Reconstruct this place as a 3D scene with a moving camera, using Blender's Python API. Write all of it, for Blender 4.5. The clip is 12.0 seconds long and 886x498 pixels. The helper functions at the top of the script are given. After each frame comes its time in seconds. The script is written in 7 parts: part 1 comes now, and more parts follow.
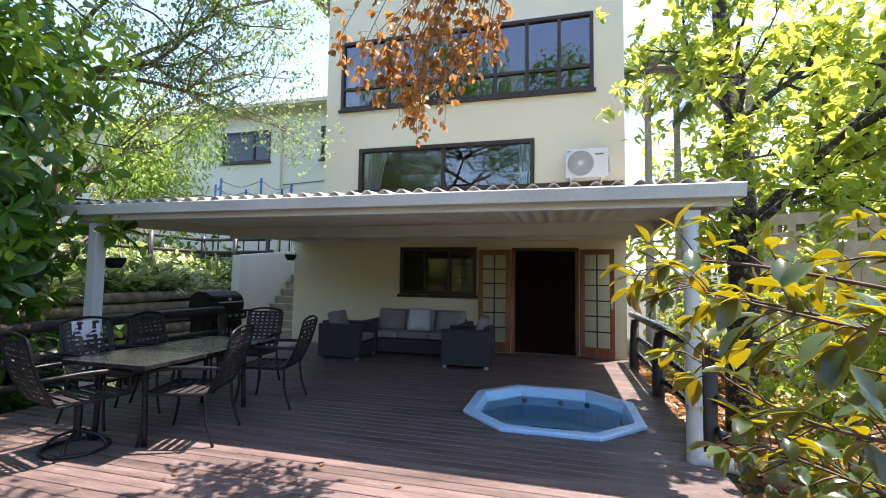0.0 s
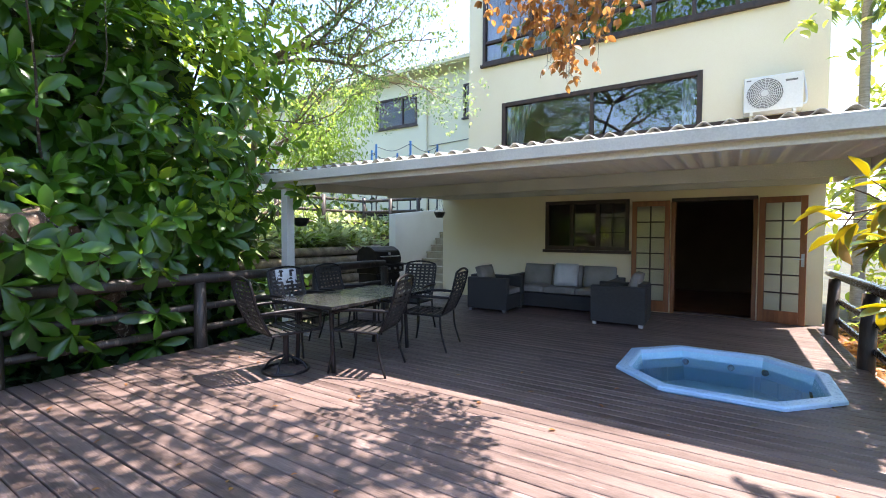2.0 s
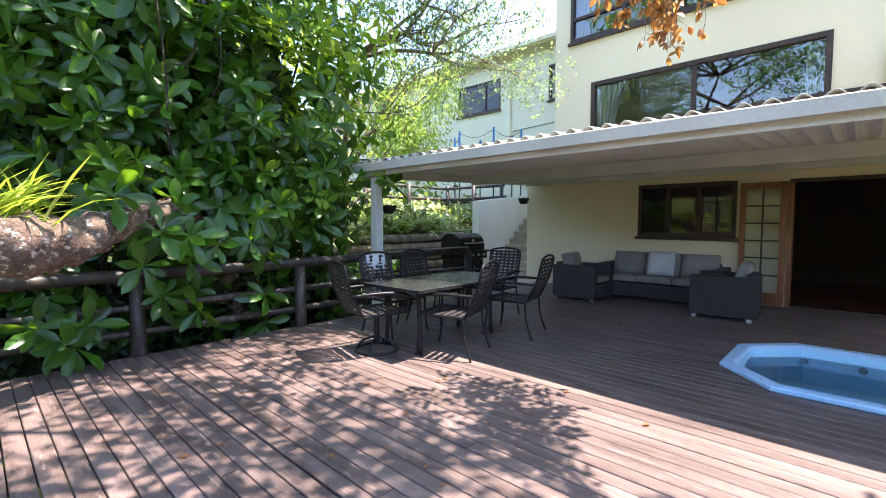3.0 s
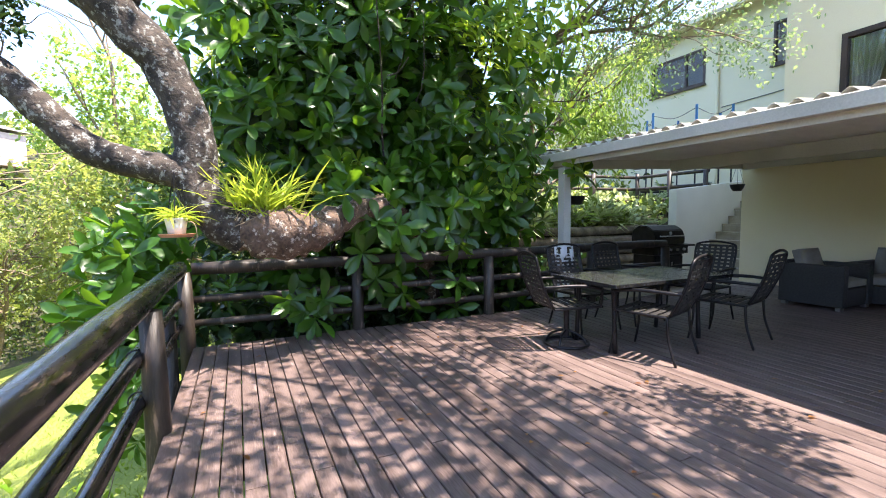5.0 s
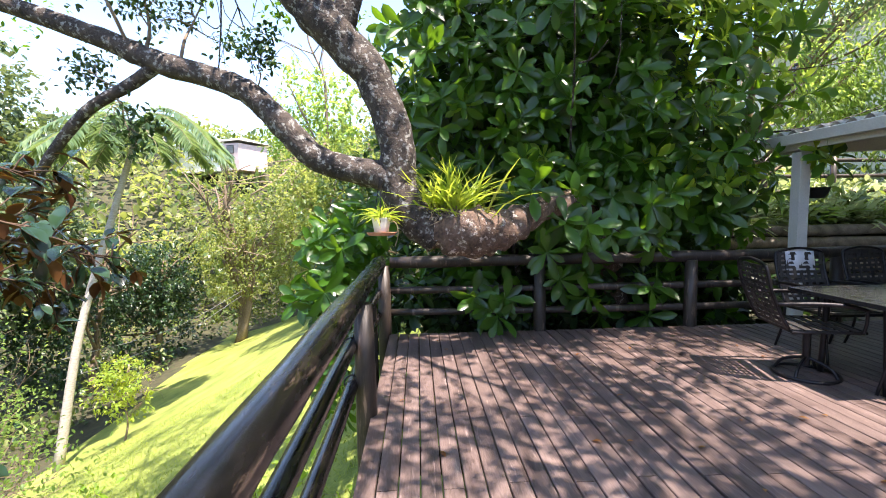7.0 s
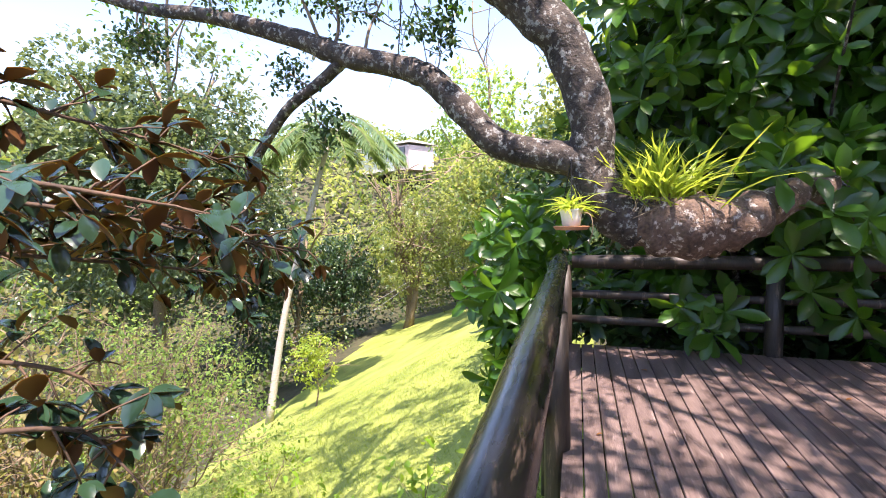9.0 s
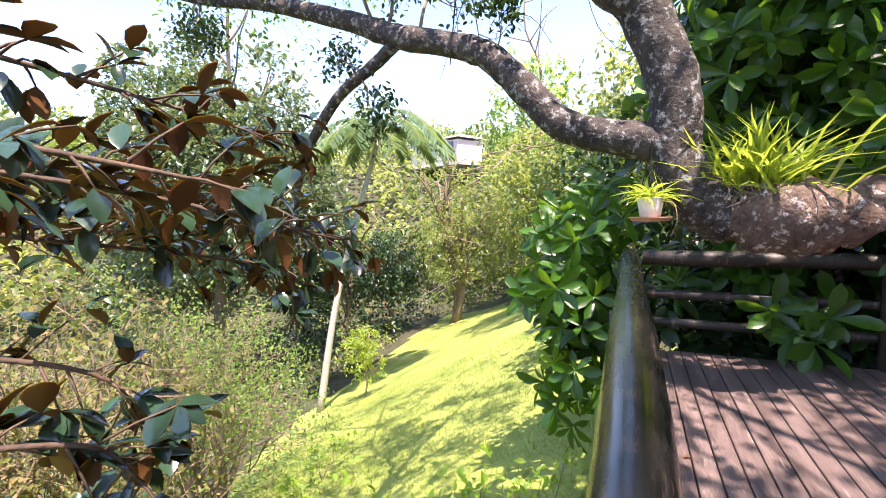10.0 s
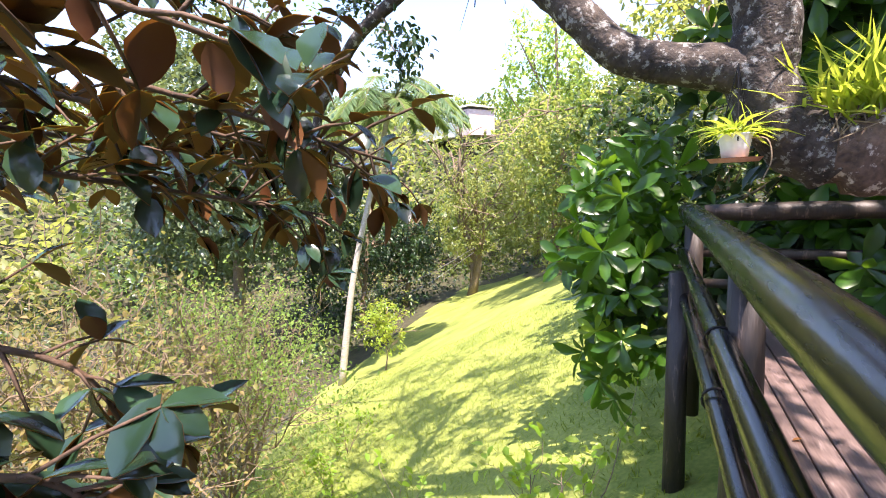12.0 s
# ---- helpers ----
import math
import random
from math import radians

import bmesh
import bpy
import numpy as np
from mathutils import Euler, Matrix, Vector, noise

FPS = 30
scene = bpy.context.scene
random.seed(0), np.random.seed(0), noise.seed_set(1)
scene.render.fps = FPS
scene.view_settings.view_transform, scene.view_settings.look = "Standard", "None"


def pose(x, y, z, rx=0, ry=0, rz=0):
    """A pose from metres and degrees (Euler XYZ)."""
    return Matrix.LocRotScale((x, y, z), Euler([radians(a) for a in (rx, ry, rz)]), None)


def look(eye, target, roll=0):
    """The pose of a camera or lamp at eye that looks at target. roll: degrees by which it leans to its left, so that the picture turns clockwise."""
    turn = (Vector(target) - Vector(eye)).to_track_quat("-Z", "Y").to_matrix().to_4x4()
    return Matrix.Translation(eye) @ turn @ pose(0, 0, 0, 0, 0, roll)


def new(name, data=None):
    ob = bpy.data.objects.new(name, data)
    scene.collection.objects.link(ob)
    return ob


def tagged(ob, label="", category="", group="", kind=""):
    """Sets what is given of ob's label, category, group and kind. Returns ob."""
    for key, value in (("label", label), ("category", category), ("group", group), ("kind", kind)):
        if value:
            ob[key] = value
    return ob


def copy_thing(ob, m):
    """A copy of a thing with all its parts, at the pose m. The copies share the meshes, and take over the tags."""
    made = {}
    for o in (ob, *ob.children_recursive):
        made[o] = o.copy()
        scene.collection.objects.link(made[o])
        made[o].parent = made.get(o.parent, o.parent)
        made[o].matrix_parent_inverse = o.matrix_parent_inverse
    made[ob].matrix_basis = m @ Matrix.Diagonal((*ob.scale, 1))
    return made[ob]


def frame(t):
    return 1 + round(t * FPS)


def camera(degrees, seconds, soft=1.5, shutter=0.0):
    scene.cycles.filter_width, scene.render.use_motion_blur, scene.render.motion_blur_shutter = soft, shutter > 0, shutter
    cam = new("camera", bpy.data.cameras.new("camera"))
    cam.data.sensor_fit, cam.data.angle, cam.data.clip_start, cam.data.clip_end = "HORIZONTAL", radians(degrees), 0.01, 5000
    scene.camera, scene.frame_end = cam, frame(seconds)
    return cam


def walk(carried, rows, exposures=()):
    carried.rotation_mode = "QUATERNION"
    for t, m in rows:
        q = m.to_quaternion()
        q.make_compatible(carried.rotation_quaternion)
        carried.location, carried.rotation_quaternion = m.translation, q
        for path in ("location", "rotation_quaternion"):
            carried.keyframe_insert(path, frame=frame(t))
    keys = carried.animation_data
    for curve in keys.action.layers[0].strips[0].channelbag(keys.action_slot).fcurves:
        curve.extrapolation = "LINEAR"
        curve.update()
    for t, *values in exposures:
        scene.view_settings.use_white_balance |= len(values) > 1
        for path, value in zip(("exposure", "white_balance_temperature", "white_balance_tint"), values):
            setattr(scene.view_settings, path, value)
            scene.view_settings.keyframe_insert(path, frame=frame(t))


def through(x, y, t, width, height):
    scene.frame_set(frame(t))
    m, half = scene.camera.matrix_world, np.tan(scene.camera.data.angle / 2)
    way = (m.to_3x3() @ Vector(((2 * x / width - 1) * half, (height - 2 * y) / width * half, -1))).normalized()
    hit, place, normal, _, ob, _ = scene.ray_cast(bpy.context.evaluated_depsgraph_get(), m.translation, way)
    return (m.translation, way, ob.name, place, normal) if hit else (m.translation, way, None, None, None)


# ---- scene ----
cam = camera(89.5, 12.0, soft=1.0)
PATH = [
    (0, (0.153, -0.175, 1.453), (-0.358, 1.755, 1.584), 0.9),
    (0.5, (0.147, -0.188, 1.439), (-0.504, 1.702, 1.509), 0.8),
    (1, (0.132, -0.204, 1.425), (-0.665, 1.63, 1.44), 0.6),
    (1.5, (0.123, -0.226, 1.412), (-0.815, 1.54, 1.385), 0.5),
    (2, (0.111, -0.25, 1.41), (-0.971, 1.431, 1.344), 0.3),
    (2.5, (0.096, -0.264, 1.396), (-1.131, 1.313, 1.302), 0.1),
    (3, (0.086, -0.278, 1.396), (-1.281, 1.177, 1.273), 0.0),
    (4.8, (0.002, -0.395, 1.375), (-1.78, 0.503, 1.227), -0.4),
    (5, (-0.024, -0.399, 1.363), (-1.838, 0.431, 1.217), -0.6),
    (5.5, (-0.061, -0.41, 1.391), (-1.943, 0.25, 1.232), -0.5),
    (6, (-0.12, -0.431, 1.397), (-2.054, 0.051, 1.236), -0.6),
    (6.5, (-0.181, -0.475, 1.4), (-2.151, -0.17, 1.24), -0.7),
    (7, (-0.219, -0.529, 1.417), (-2.209, -0.418, 1.251), -0.8),
    (8.8, (-0.662, -0.771, 1.377), (-2.586, -1.292, 1.212), -1.0),
    (9, (-0.727, -0.802, 1.385), (-2.634, -1.38, 1.211), -1.3),
    (9.5, (-0.803, -0.907, 1.396), (-2.67, -1.6, 1.211), -1.8),
    (10, (-0.948, -0.963, 1.346), (-2.781, -1.738, 1.155), -1.3),
    (10.5, (-1.012, -1.055, 1.297), (-2.829, -1.865, 1.089), -1.3),
    (11, (-1.104, -1.12, 1.249), (-2.904, -1.961, 1.016), -1.4),
    (11.5, (-1.202, -1.219, 1.27), (-2.998, -2.053, 0.99), -3.0),
    (12, (-1.237, -1.284, 1.206), (-3.032, -2.113, 0.9), -3.0),
]
walk(cam, [(t, look(eye, target, roll)) for t, eye, target, roll in PATH], exposures=((0.0, 1.95, 6500, 20), (1.0, 2.1, 6500, 20), (2.5, 2.5, 6500, 16), (3.2, 2.5, 6500, 16), (5.5, 2.15, 6650, 16), (9.0, 1.95, 6700, 25), (12.0, 2.0, 6700, 26)))

# ---- sky, sun ----
SUN_FROM = Vector((0.62, 0.62, 2.30)).normalized()
world = bpy.data.worlds.new("sky")
scene.world = world
world.use_nodes = True
wn = world.node_tree.nodes
sky = wn.new("ShaderNodeTexSky")
sky.sky_type = "NISHITA"
sky.sun_disc = False
sky.sun_elevation = math.asin(SUN_FROM.z)
sky.sun_rotation = math.atan2(SUN_FROM.x, SUN_FROM.y)
sky.dust_density = 0.7
sky.ozone_density = 2.5
wn["Background"].inputs["Strength"].default_value = 0.15
world.node_tree.links.new(sky.outputs[0], wn["Background"].inputs["Color"])
sun_data = bpy.data.lights.new("sun", "SUN")
sun_data.energy = 4.4
sun_data.angle = radians(0.53)
sun_data.color = (1.0, 0.93, 0.82)
sun = new("sun", sun_data)
sun.matrix_world = look(SUN_FROM * 50, (0, 0, 0))

# ---- materials ----


def mat(name, dark, light, scale=6.0, rough=0.7, bump=0.15, fine=60.0, stretch=(1, 1, 1), metal=0.0, spec=0.5, coat=0.0,
        wear=None, wear_at=0.62, rnd=0.0, rough_var=0.15, deep=0.01):
    """A surface with variation at two scales: dark to light in patches, fine grain in relief, and worn or stained spots."""
    m = bpy.data.materials.new(name)
    m.use_nodes = True
    nt = m.node_tree
    n, l = nt.nodes, nt.links
    b = n["Principled BSDF"]
    tc = n.new("ShaderNodeTexCoord")
    mp = n.new("ShaderNodeMapping")
    mp.inputs["Scale"].default_value = stretch
    l.new(tc.outputs["Object"], mp.inputs["Vector"])
    info = n.new("ShaderNodeObjectInfo")
    add = n.new("ShaderNodeVectorMath")
    add.operation = "ADD"
    mul = n.new("ShaderNodeMath")
    mul.operation = "MULTIPLY"
    mul.inputs[1].default_value = 37.0 if rnd else 0.0
    l.new(info.outputs["Random"], mul.inputs[0])
    l.new(mp.outputs[0], add.inputs[0])
    l.new(mul.outputs[0], add.inputs[1])
    big = n.new("ShaderNodeTexNoise")
    big.inputs["Scale"].default_value = scale
    big.inputs["Detail"].default_value = 5
    small = n.new("ShaderNodeTexNoise")
    small.inputs["Scale"].default_value = fine
    small.inputs["Detail"].default_value = 4
    for t in (big, small):
        l.new(add.outputs[0], t.inputs["Vector"])
    both = n.new("ShaderNodeMath")
    both.operation = "MULTIPLY_ADD"
    both.inputs[1].default_value = 0.4
    l.new(small.outputs["Fac"], both.inputs[0])
    half = n.new("ShaderNodeMath")
    half.operation = "MULTIPLY"
    half.inputs[1].default_value = 0.6
    l.new(big.outputs["Fac"], half.inputs[0])
    l.new(half.outputs[0], both.inputs[2])
    ramp = n.new("ShaderNodeValToRGB")
    ramp.color_ramp.elements[0].position = 0.36
    ramp.color_ramp.elements[0].color = (*dark, 1)
    ramp.color_ramp.elements[1].position = 0.64
    ramp.color_ramp.elements[1].color = (*light, 1)
    l.new(both.outputs[0], ramp.inputs[0])
    col = ramp.outputs[0]
    if wear:
        w = n.new("ShaderNodeTexNoise")
        w.inputs["Scale"].default_value = scale * 2.3
        w.inputs["Detail"].default_value = 8
        w.inputs["Roughness"].default_value = 0.7
        l.new(add.outputs[0], w.inputs["Vector"])
        wr = n.new("ShaderNodeValToRGB")
        wr.color_ramp.elements[0].position = wear_at
        wr.color_ramp.elements[1].position = wear_at + 0.06
        l.new(w.outputs["Fac"], wr.inputs[0])
        mx = n.new("ShaderNodeMixRGB")
        mx.inputs[2].default_value = (*wear, 1)
        l.new(wr.outputs[0], mx.inputs[0])
        l.new(col, mx.inputs[1])
        col = mx.outputs[0]
    if rnd:
        hs = n.new("ShaderNodeHueSaturation")
        rr = n.new("ShaderNodeMapRange")
        rr.inputs["To Min"].default_value = 1 - rnd
        rr.inputs["To Max"].default_value = 1 + rnd
        l.new(info.outputs["Random"], rr.inputs[0])
        l.new(rr.outputs[0], hs.inputs["Value"])
        l.new(col, hs.inputs["Color"])
        col = hs.outputs[0]
    l.new(col, b.inputs["Base Color"])
    rm = n.new("ShaderNodeMapRange")
    rm.inputs["To Min"].default_value = max(0.02, rough - rough_var)
    rm.inputs["To Max"].default_value = min(1, rough + rough_var)
    l.new(small.outputs["Fac"], rm.inputs[0])
    l.new(rm.outputs[0], b.inputs["Roughness"])
    b.inputs["Metallic"].default_value = metal
    b.inputs["Specular IOR Level"].default_value = spec
    b.inputs["Coat Weight"].default_value = coat
    if bump:
        bp = n.new("ShaderNodeBump")
        bp.inputs["Strength"].default_value = min(1.0, bump * 2)
        bp.inputs["Distance"].default_value = deep
        l.new(both.outputs[0], bp.inputs["Height"])
        l.new(bp.outputs[0], b.inputs["Normal"])
    return m


def leaf_mat(name, cols, rough=0.4, through=0.35, glow=(0.35, 0.5, 0.04), spec=0.5):
    """Leaves: a colour from the list for each leaf, gloss on top, and light that comes through the blade."""
    m = bpy.data.materials.new(name)
    m.use_nodes = True
    nt = m.node_tree
    n, l = nt.nodes, nt.links
    b, out = n["Principled BSDF"], n["Material Output"]
    g = n.new("ShaderNodeNewGeometry")
    ramp = n.new("ShaderNodeValToRGB")
    e = ramp.color_ramp.elements
    e[0].color, e[1].color = (*cols[0], 1), (*cols[-1], 1)
    for i, c in enumerate(cols[1:-1]):
        e.new((i + 1) / (len(cols) - 1)).color = (*c, 1)
    l.new(g.outputs["Random Per Island"], ramp.inputs[0])
    tex = n.new("ShaderNodeTexNoise")
    tex.inputs["Scale"].default_value = 25
    l.new(g.outputs["Position"], tex.inputs["Vector"])
    hs = n.new("ShaderNodeHueSaturation")
    mr = n.new("ShaderNodeMapRange")
    mr.inputs["To Min"].default_value, mr.inputs["To Max"].default_value = 0.7, 1.3
    l.new(tex.outputs["Fac"], mr.inputs[0])
    l.new(mr.outputs[0], hs.inputs["Value"])
    l.new(ramp.outputs[0], hs.inputs["Color"])
    l.new(hs.outputs[0], b.inputs["Base Color"])
    b.inputs["Roughness"].default_value = rough
    b.inputs["Specular IOR Level"].default_value = spec
    bp = n.new("ShaderNodeBump")
    bp.inputs["Strength"].default_value = 0.3
    bp.inputs["Distance"].default_value = 0.004
    l.new(tex.outputs["Fac"], bp.inputs["Height"])
    l.new(bp.outputs[0], b.inputs["Normal"])
    tr = n.new("ShaderNodeBsdfTranslucent")
    tr.inputs["Color"].default_value = (*glow, 1)
    mx = n.new("ShaderNodeMixShader")
    mx.inputs[0].default_value = through
    l.new(b.outputs[0], mx.inputs[1])
    l.new(tr.outputs[0], mx.inputs[2])
    l.new(mx.outputs[0], out.inputs["Surface"])
    return m


def glass_mat(name, tint=(0.92, 0.96, 0.95), ior=1.5):
    """Clear pane or water: what lies behind shows through, and the surface mirrors by its Fresnel gloss."""
    m = bpy.data.materials.new(name)
    m.use_nodes = True
    n, l = m.node_tree.nodes, m.node_tree.links
    out = n["Material Output"]
    n.remove(n["Principled BSDF"])
    tr = n.new("ShaderNodeBsdfTransparent")
    tr.inputs["Color"].default_value = (*tint, 1)
    gl = n.new("ShaderNodeBsdfGlossy")
    gl.inputs["Roughness"].default_value = 0.0
    fr = n.new("ShaderNodeFresnel")
    fr.inputs["IOR"].default_value = ior
    mx = n.new("ShaderNodeMixShader")
    l.new(fr.outputs[0], mx.inputs[0])
    l.new(tr.outputs[0], mx.inputs[1])
    l.new(gl.outputs[0], mx.inputs[2])
    l.new((mx if ior > 1 else tr).outputs[0], out.inputs["Surface"])
    return m


M_DECK = mat("oiled_deck_timber", (0.067, 0.044, 0.039), (0.182, 0.130, 0.116), 3.0, 0.46, 0.4, 40, (0.4, 3.0, 3.0), wear=(0.27, 0.20, 0.18), wear_at=0.61, rnd=0.14)
M_JOIST = mat("joist_timber", (0.02, 0.014, 0.01), (0.05, 0.035, 0.025), 4, 0.85)
M_LOG = mat("creosoted_log", (0.0025, 0.0025, 0.003), (0.009, 0.0075, 0.0075), 3.0, 0.25, 0.10, 18, (0.35, 2.0, 2.0), wear=(0.05, 0.036, 0.029), wear_at=0.60, spec=0.8, rough_var=0.14)
M_POST = mat("creosoted_post", (0.012, 0.009, 0.008), (0.05, 0.036, 0.028), 3.0, 0.5, 0.35, 45, (2.0, 2.0, 0.3), wear=(0.14, 0.10, 0.08), wear_at=0.57)
M_GREYLOG = mat("weathered_sleeper", (0.10, 0.08, 0.06), (0.30, 0.25, 0.20), 3.0, 0.85, 0.4, 40, (0.3, 2, 2))
M_CREAM = mat("cream_plaster", (0.80, 0.68, 0.47), (0.86, 0.755, 0.55), 0.7, 0.85, 0.10, 90, wear=(0.74, 0.62, 0.42), wear_at=0.70)
M_PALE = mat("pale_plaster", (0.74, 0.69, 0.51), (0.82, 0.77, 0.59), 0.6, 0.85, 0.10, 90, wear=(0.62, 0.58, 0.48), wear_at=0.68)
M_WHITEWALL = mat("white_plaster", (0.72, 0.70, 0.64), (0.82, 0.80, 0.74), 1.2, 0.85, 0.15, 70, wear=(0.5, 0.48, 0.42), wear_at=0.68)
M_CONC = mat("stair_concrete", (0.30, 0.26, 0.19), (0.50, 0.44, 0.34), 4, 0.9, 0.25, 70, wear=(0.2, 0.19, 0.13), wear_at=0.64)
M_WHITEPAINT = mat("white_gloss_paint", (0.53, 0.52, 0.47), (0.70, 0.685, 0.63), 1.5, 0.5, 0.06, 60, wear=(0.34, 0.29, 0.22), wear_at=0.68)
M_ROOF = mat("fibre_cement_sheet", (0.30, 0.28, 0.25), (0.52, 0.50, 0.45), 2.5, 0.9, 0.3, 60, wear=(0.16, 0.14, 0.12), wear_at=0.6)
M_SOFFIT = mat("painted_sheet", (0.78, 0.76, 0.71), (0.86, 0.84, 0.79), 2.0, 0.7, 0.1, 50)
M_DARKWOOD = mat("dark_window_timber", (0.025, 0.013, 0.009), (0.07, 0.038, 0.026), 4, 0.5, 0.2, 60, (3, 3, 0.4))
M_DOOR = mat("varnished_door_timber", (0.17, 0.058, 0.022), (0.30, 0.115, 0.045), 4, 0.38, 0.2, 60, (4, 4, 0.35), rnd=0.08)
M_CURTAIN = mat("white_curtain_cloth", (0.70, 0.70, 0.70), (0.84, 0.84, 0.84), 3, 0.9, 0.2, 200)
# room walls darkened in colour so they look unlit through the glass
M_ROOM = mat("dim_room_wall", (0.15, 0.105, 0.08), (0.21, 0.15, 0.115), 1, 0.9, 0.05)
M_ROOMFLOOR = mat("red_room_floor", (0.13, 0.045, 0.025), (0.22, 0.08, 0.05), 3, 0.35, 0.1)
M_CLEAR = glass_mat("clear_pane_back", (0.98, 0.98, 0.98), 1.0)
M_GLASS_LOW = glass_mat("door_glass", (0.85, 0.88, 0.88), 1.7)
M_GLASS = glass_mat("window_glass", (0.86, 0.90, 0.91), 2.7)
M_BLACKMETAL = mat("dark_coated_metal", (0.010, 0.009, 0.010), (0.028, 0.025, 0.027), 8, 0.42, 0.12, 120, metal=0.6, wear=(0.16, 0.14, 0.13), wear_at=0.7)
M_STRAP = mat("dark_woven_strap", (0.010, 0.009, 0.009), (0.030, 0.026, 0.025), 10, 0.6, 0.2, 150)
M_WICKER = mat("dark_wicker", (0.012, 0.011, 0.012), (0.05, 0.047, 0.05), 40, 0.55, 0.6, 160, (1, 1, 3), rnd=0.1)
M_CUSHION = mat("grey_cushion_cloth", (0.19, 0.175, 0.165), (0.29, 0.27, 0.255), 5, 0.95, 0.3, 240, rnd=0.06)
M_PALECUSHION = mat("pale_cushion_cloth", (0.42, 0.42, 0.44), (0.56, 0.56, 0.58), 5, 0.95, 0.3, 240)
M_STEEL = mat("brushed_steel", (0.45, 0.45, 0.45), (0.62, 0.62, 0.62), 5, 0.35, 0.1, 90, metal=0.9)
M_SPA = mat("pale_blue_acrylic", (0.36, 0.70, 0.96), (0.44, 0.76, 0.97), 2, 0.25, 0.03, 60)
M_SPARIM = mat("spa_rim_acrylic", (0.38, 0.60, 0.86), (0.48, 0.68, 0.90), 2, 0.3, 0.03, 60)
M_WATER = glass_mat("spa_water", (0.86, 0.96, 1.0), 1.33)
M_GALV = mat("white_appliance_shell", (0.68, 0.68, 0.67), (0.78, 0.78, 0.77), 1.2, 0.45, 0.04, 40)
M_GRILLE = mat("grey_plastic", (0.12, 0.12, 0.12), (0.22, 0.22, 0.22), 6, 0.6)
M_BLUE = mat("blue_paint", (0.02, 0.12, 0.34), (0.05, 0.20, 0.46), 5, 0.4)
M_NET = mat("dark_net", (0.02, 0.02, 0.025), (0.05, 0.05, 0.055), 5, 0.8)
M_BARK = mat("mottled_bark", (0.012, 0.009, 0.008), (0.080, 0.060, 0.048), 8, 0.9, 1.0, 38, wear=(0.24, 0.235, 0.22), wear_at=0.54, deep=0.035)
M_BARKRED = mat("reddish_bark", (0.045, 0.026, 0.018), (0.19, 0.12, 0.085), 6, 0.85, 1.0, 40, wear=(0.46, 0.39, 0.33), wear_at=0.55, deep=0.035)
M_TWIG = mat("twig_bark", (0.12, 0.085, 0.055), (0.28, 0.21, 0.14), 12, 0.85, 0.4, 80)
M_DRYTWIG = mat("dry_twig", (0.12, 0.085, 0.05), (0.27, 0.20, 0.13), 12, 0.85, 0.4, 80)
M_MAGTWIG = mat("magnolia_twig", (0.045, 0.026, 0.016), (0.13, 0.075, 0.045), 12, 0.8, 0.4, 80)
M_PALM = mat("grey_palm_trunk", (0.25, 0.22, 0.18), (0.44, 0.40, 0.34), 5, 0.85, 0.4, 40, (1, 1, 6))
M_TERRA = mat("terracotta", (0.36, 0.15, 0.08), (0.52, 0.25, 0.14), 6, 0.85, 0.2)
M_WHITEPOT = mat("white_plastic_pot", (0.66, 0.66, 0.66), (0.78, 0.78, 0.78), 5, 0.5)
M_BLACKPOT = mat("black_plastic_pot", (0.01, 0.01, 0.01), (0.03, 0.03, 0.03), 5, 0.5)
M_SOIL = mat("dark_soil", (0.03, 0.02, 0.013), (0.09, 0.06, 0.04), 8, 0.95, 0.5)
M_TABLE = mat("dark_slatted_table", (0.008, 0.008, 0.009), (0.028, 0.027, 0.027), 4, 0.14, 0.1, 80, (0.4, 3, 3))
M_BRICK = mat("face_brick", (0.28, 0.13, 0.07), (0.46, 0.25, 0.15), 5, 0.9, 0.4, rnd=0.15)
M_PINK = mat("faded_pink_plaster", (0.60, 0.44, 0.40), (0.70, 0.53, 0.49), 2, 0.9, 0.1)
M_TILE_ROOF = mat("roof_tile", (0.22, 0.20, 0.19), (0.36, 0.34, 0.32), 3, 0.85, 0.3)

L_GLOSSY = leaf_mat("glossy_broad_leaf", [(0.011, 0.040, 0.006), (0.023, 0.076, 0.008), (0.044, 0.122, 0.012), (0.032, 0.100, 0.010)], 0.30, 0.30, (0.24, 0.48, 0.02), 0.5)
L_YOUNG = leaf_mat("bright_young_leaf", [(0.10, 0.22, 0.02), (0.16, 0.30, 0.03), (0.24, 0.34, 0.04)], 0.4, 0.45, (0.55, 0.70, 0.06))
L_FEATHER = leaf_mat("feathery_leaf", [(0.07, 0.14, 0.03), (0.12, 0.22, 0.04), (0.20, 0.30, 0.06)], 0.5, 0.5, (0.50, 0.66, 0.12))
L_FINE = leaf_mat("small_grey_green_leaf", [(0.05, 0.10, 0.05), (0.09, 0.15, 0.08), (0.12, 0.20, 0.09)], 0.45, 0.4, (0.35, 0.48, 0.16))
L_MAGTOP = leaf_mat("magnolia_leaf_top", [(0.020, 0.055, 0.025), (0.035, 0.085, 0.04), (0.05, 0.11, 0.06)], 0.16, 0.42, (0.62, 0.62, 0.03), 0.8)
L_MAGUND = leaf_mat("magnolia_leaf_underside", [(0.16, 0.075, 0.02), (0.25, 0.13, 0.03), (0.32, 0.22, 0.045)], 0.6, 0.55, (0.80, 0.62, 0.05))
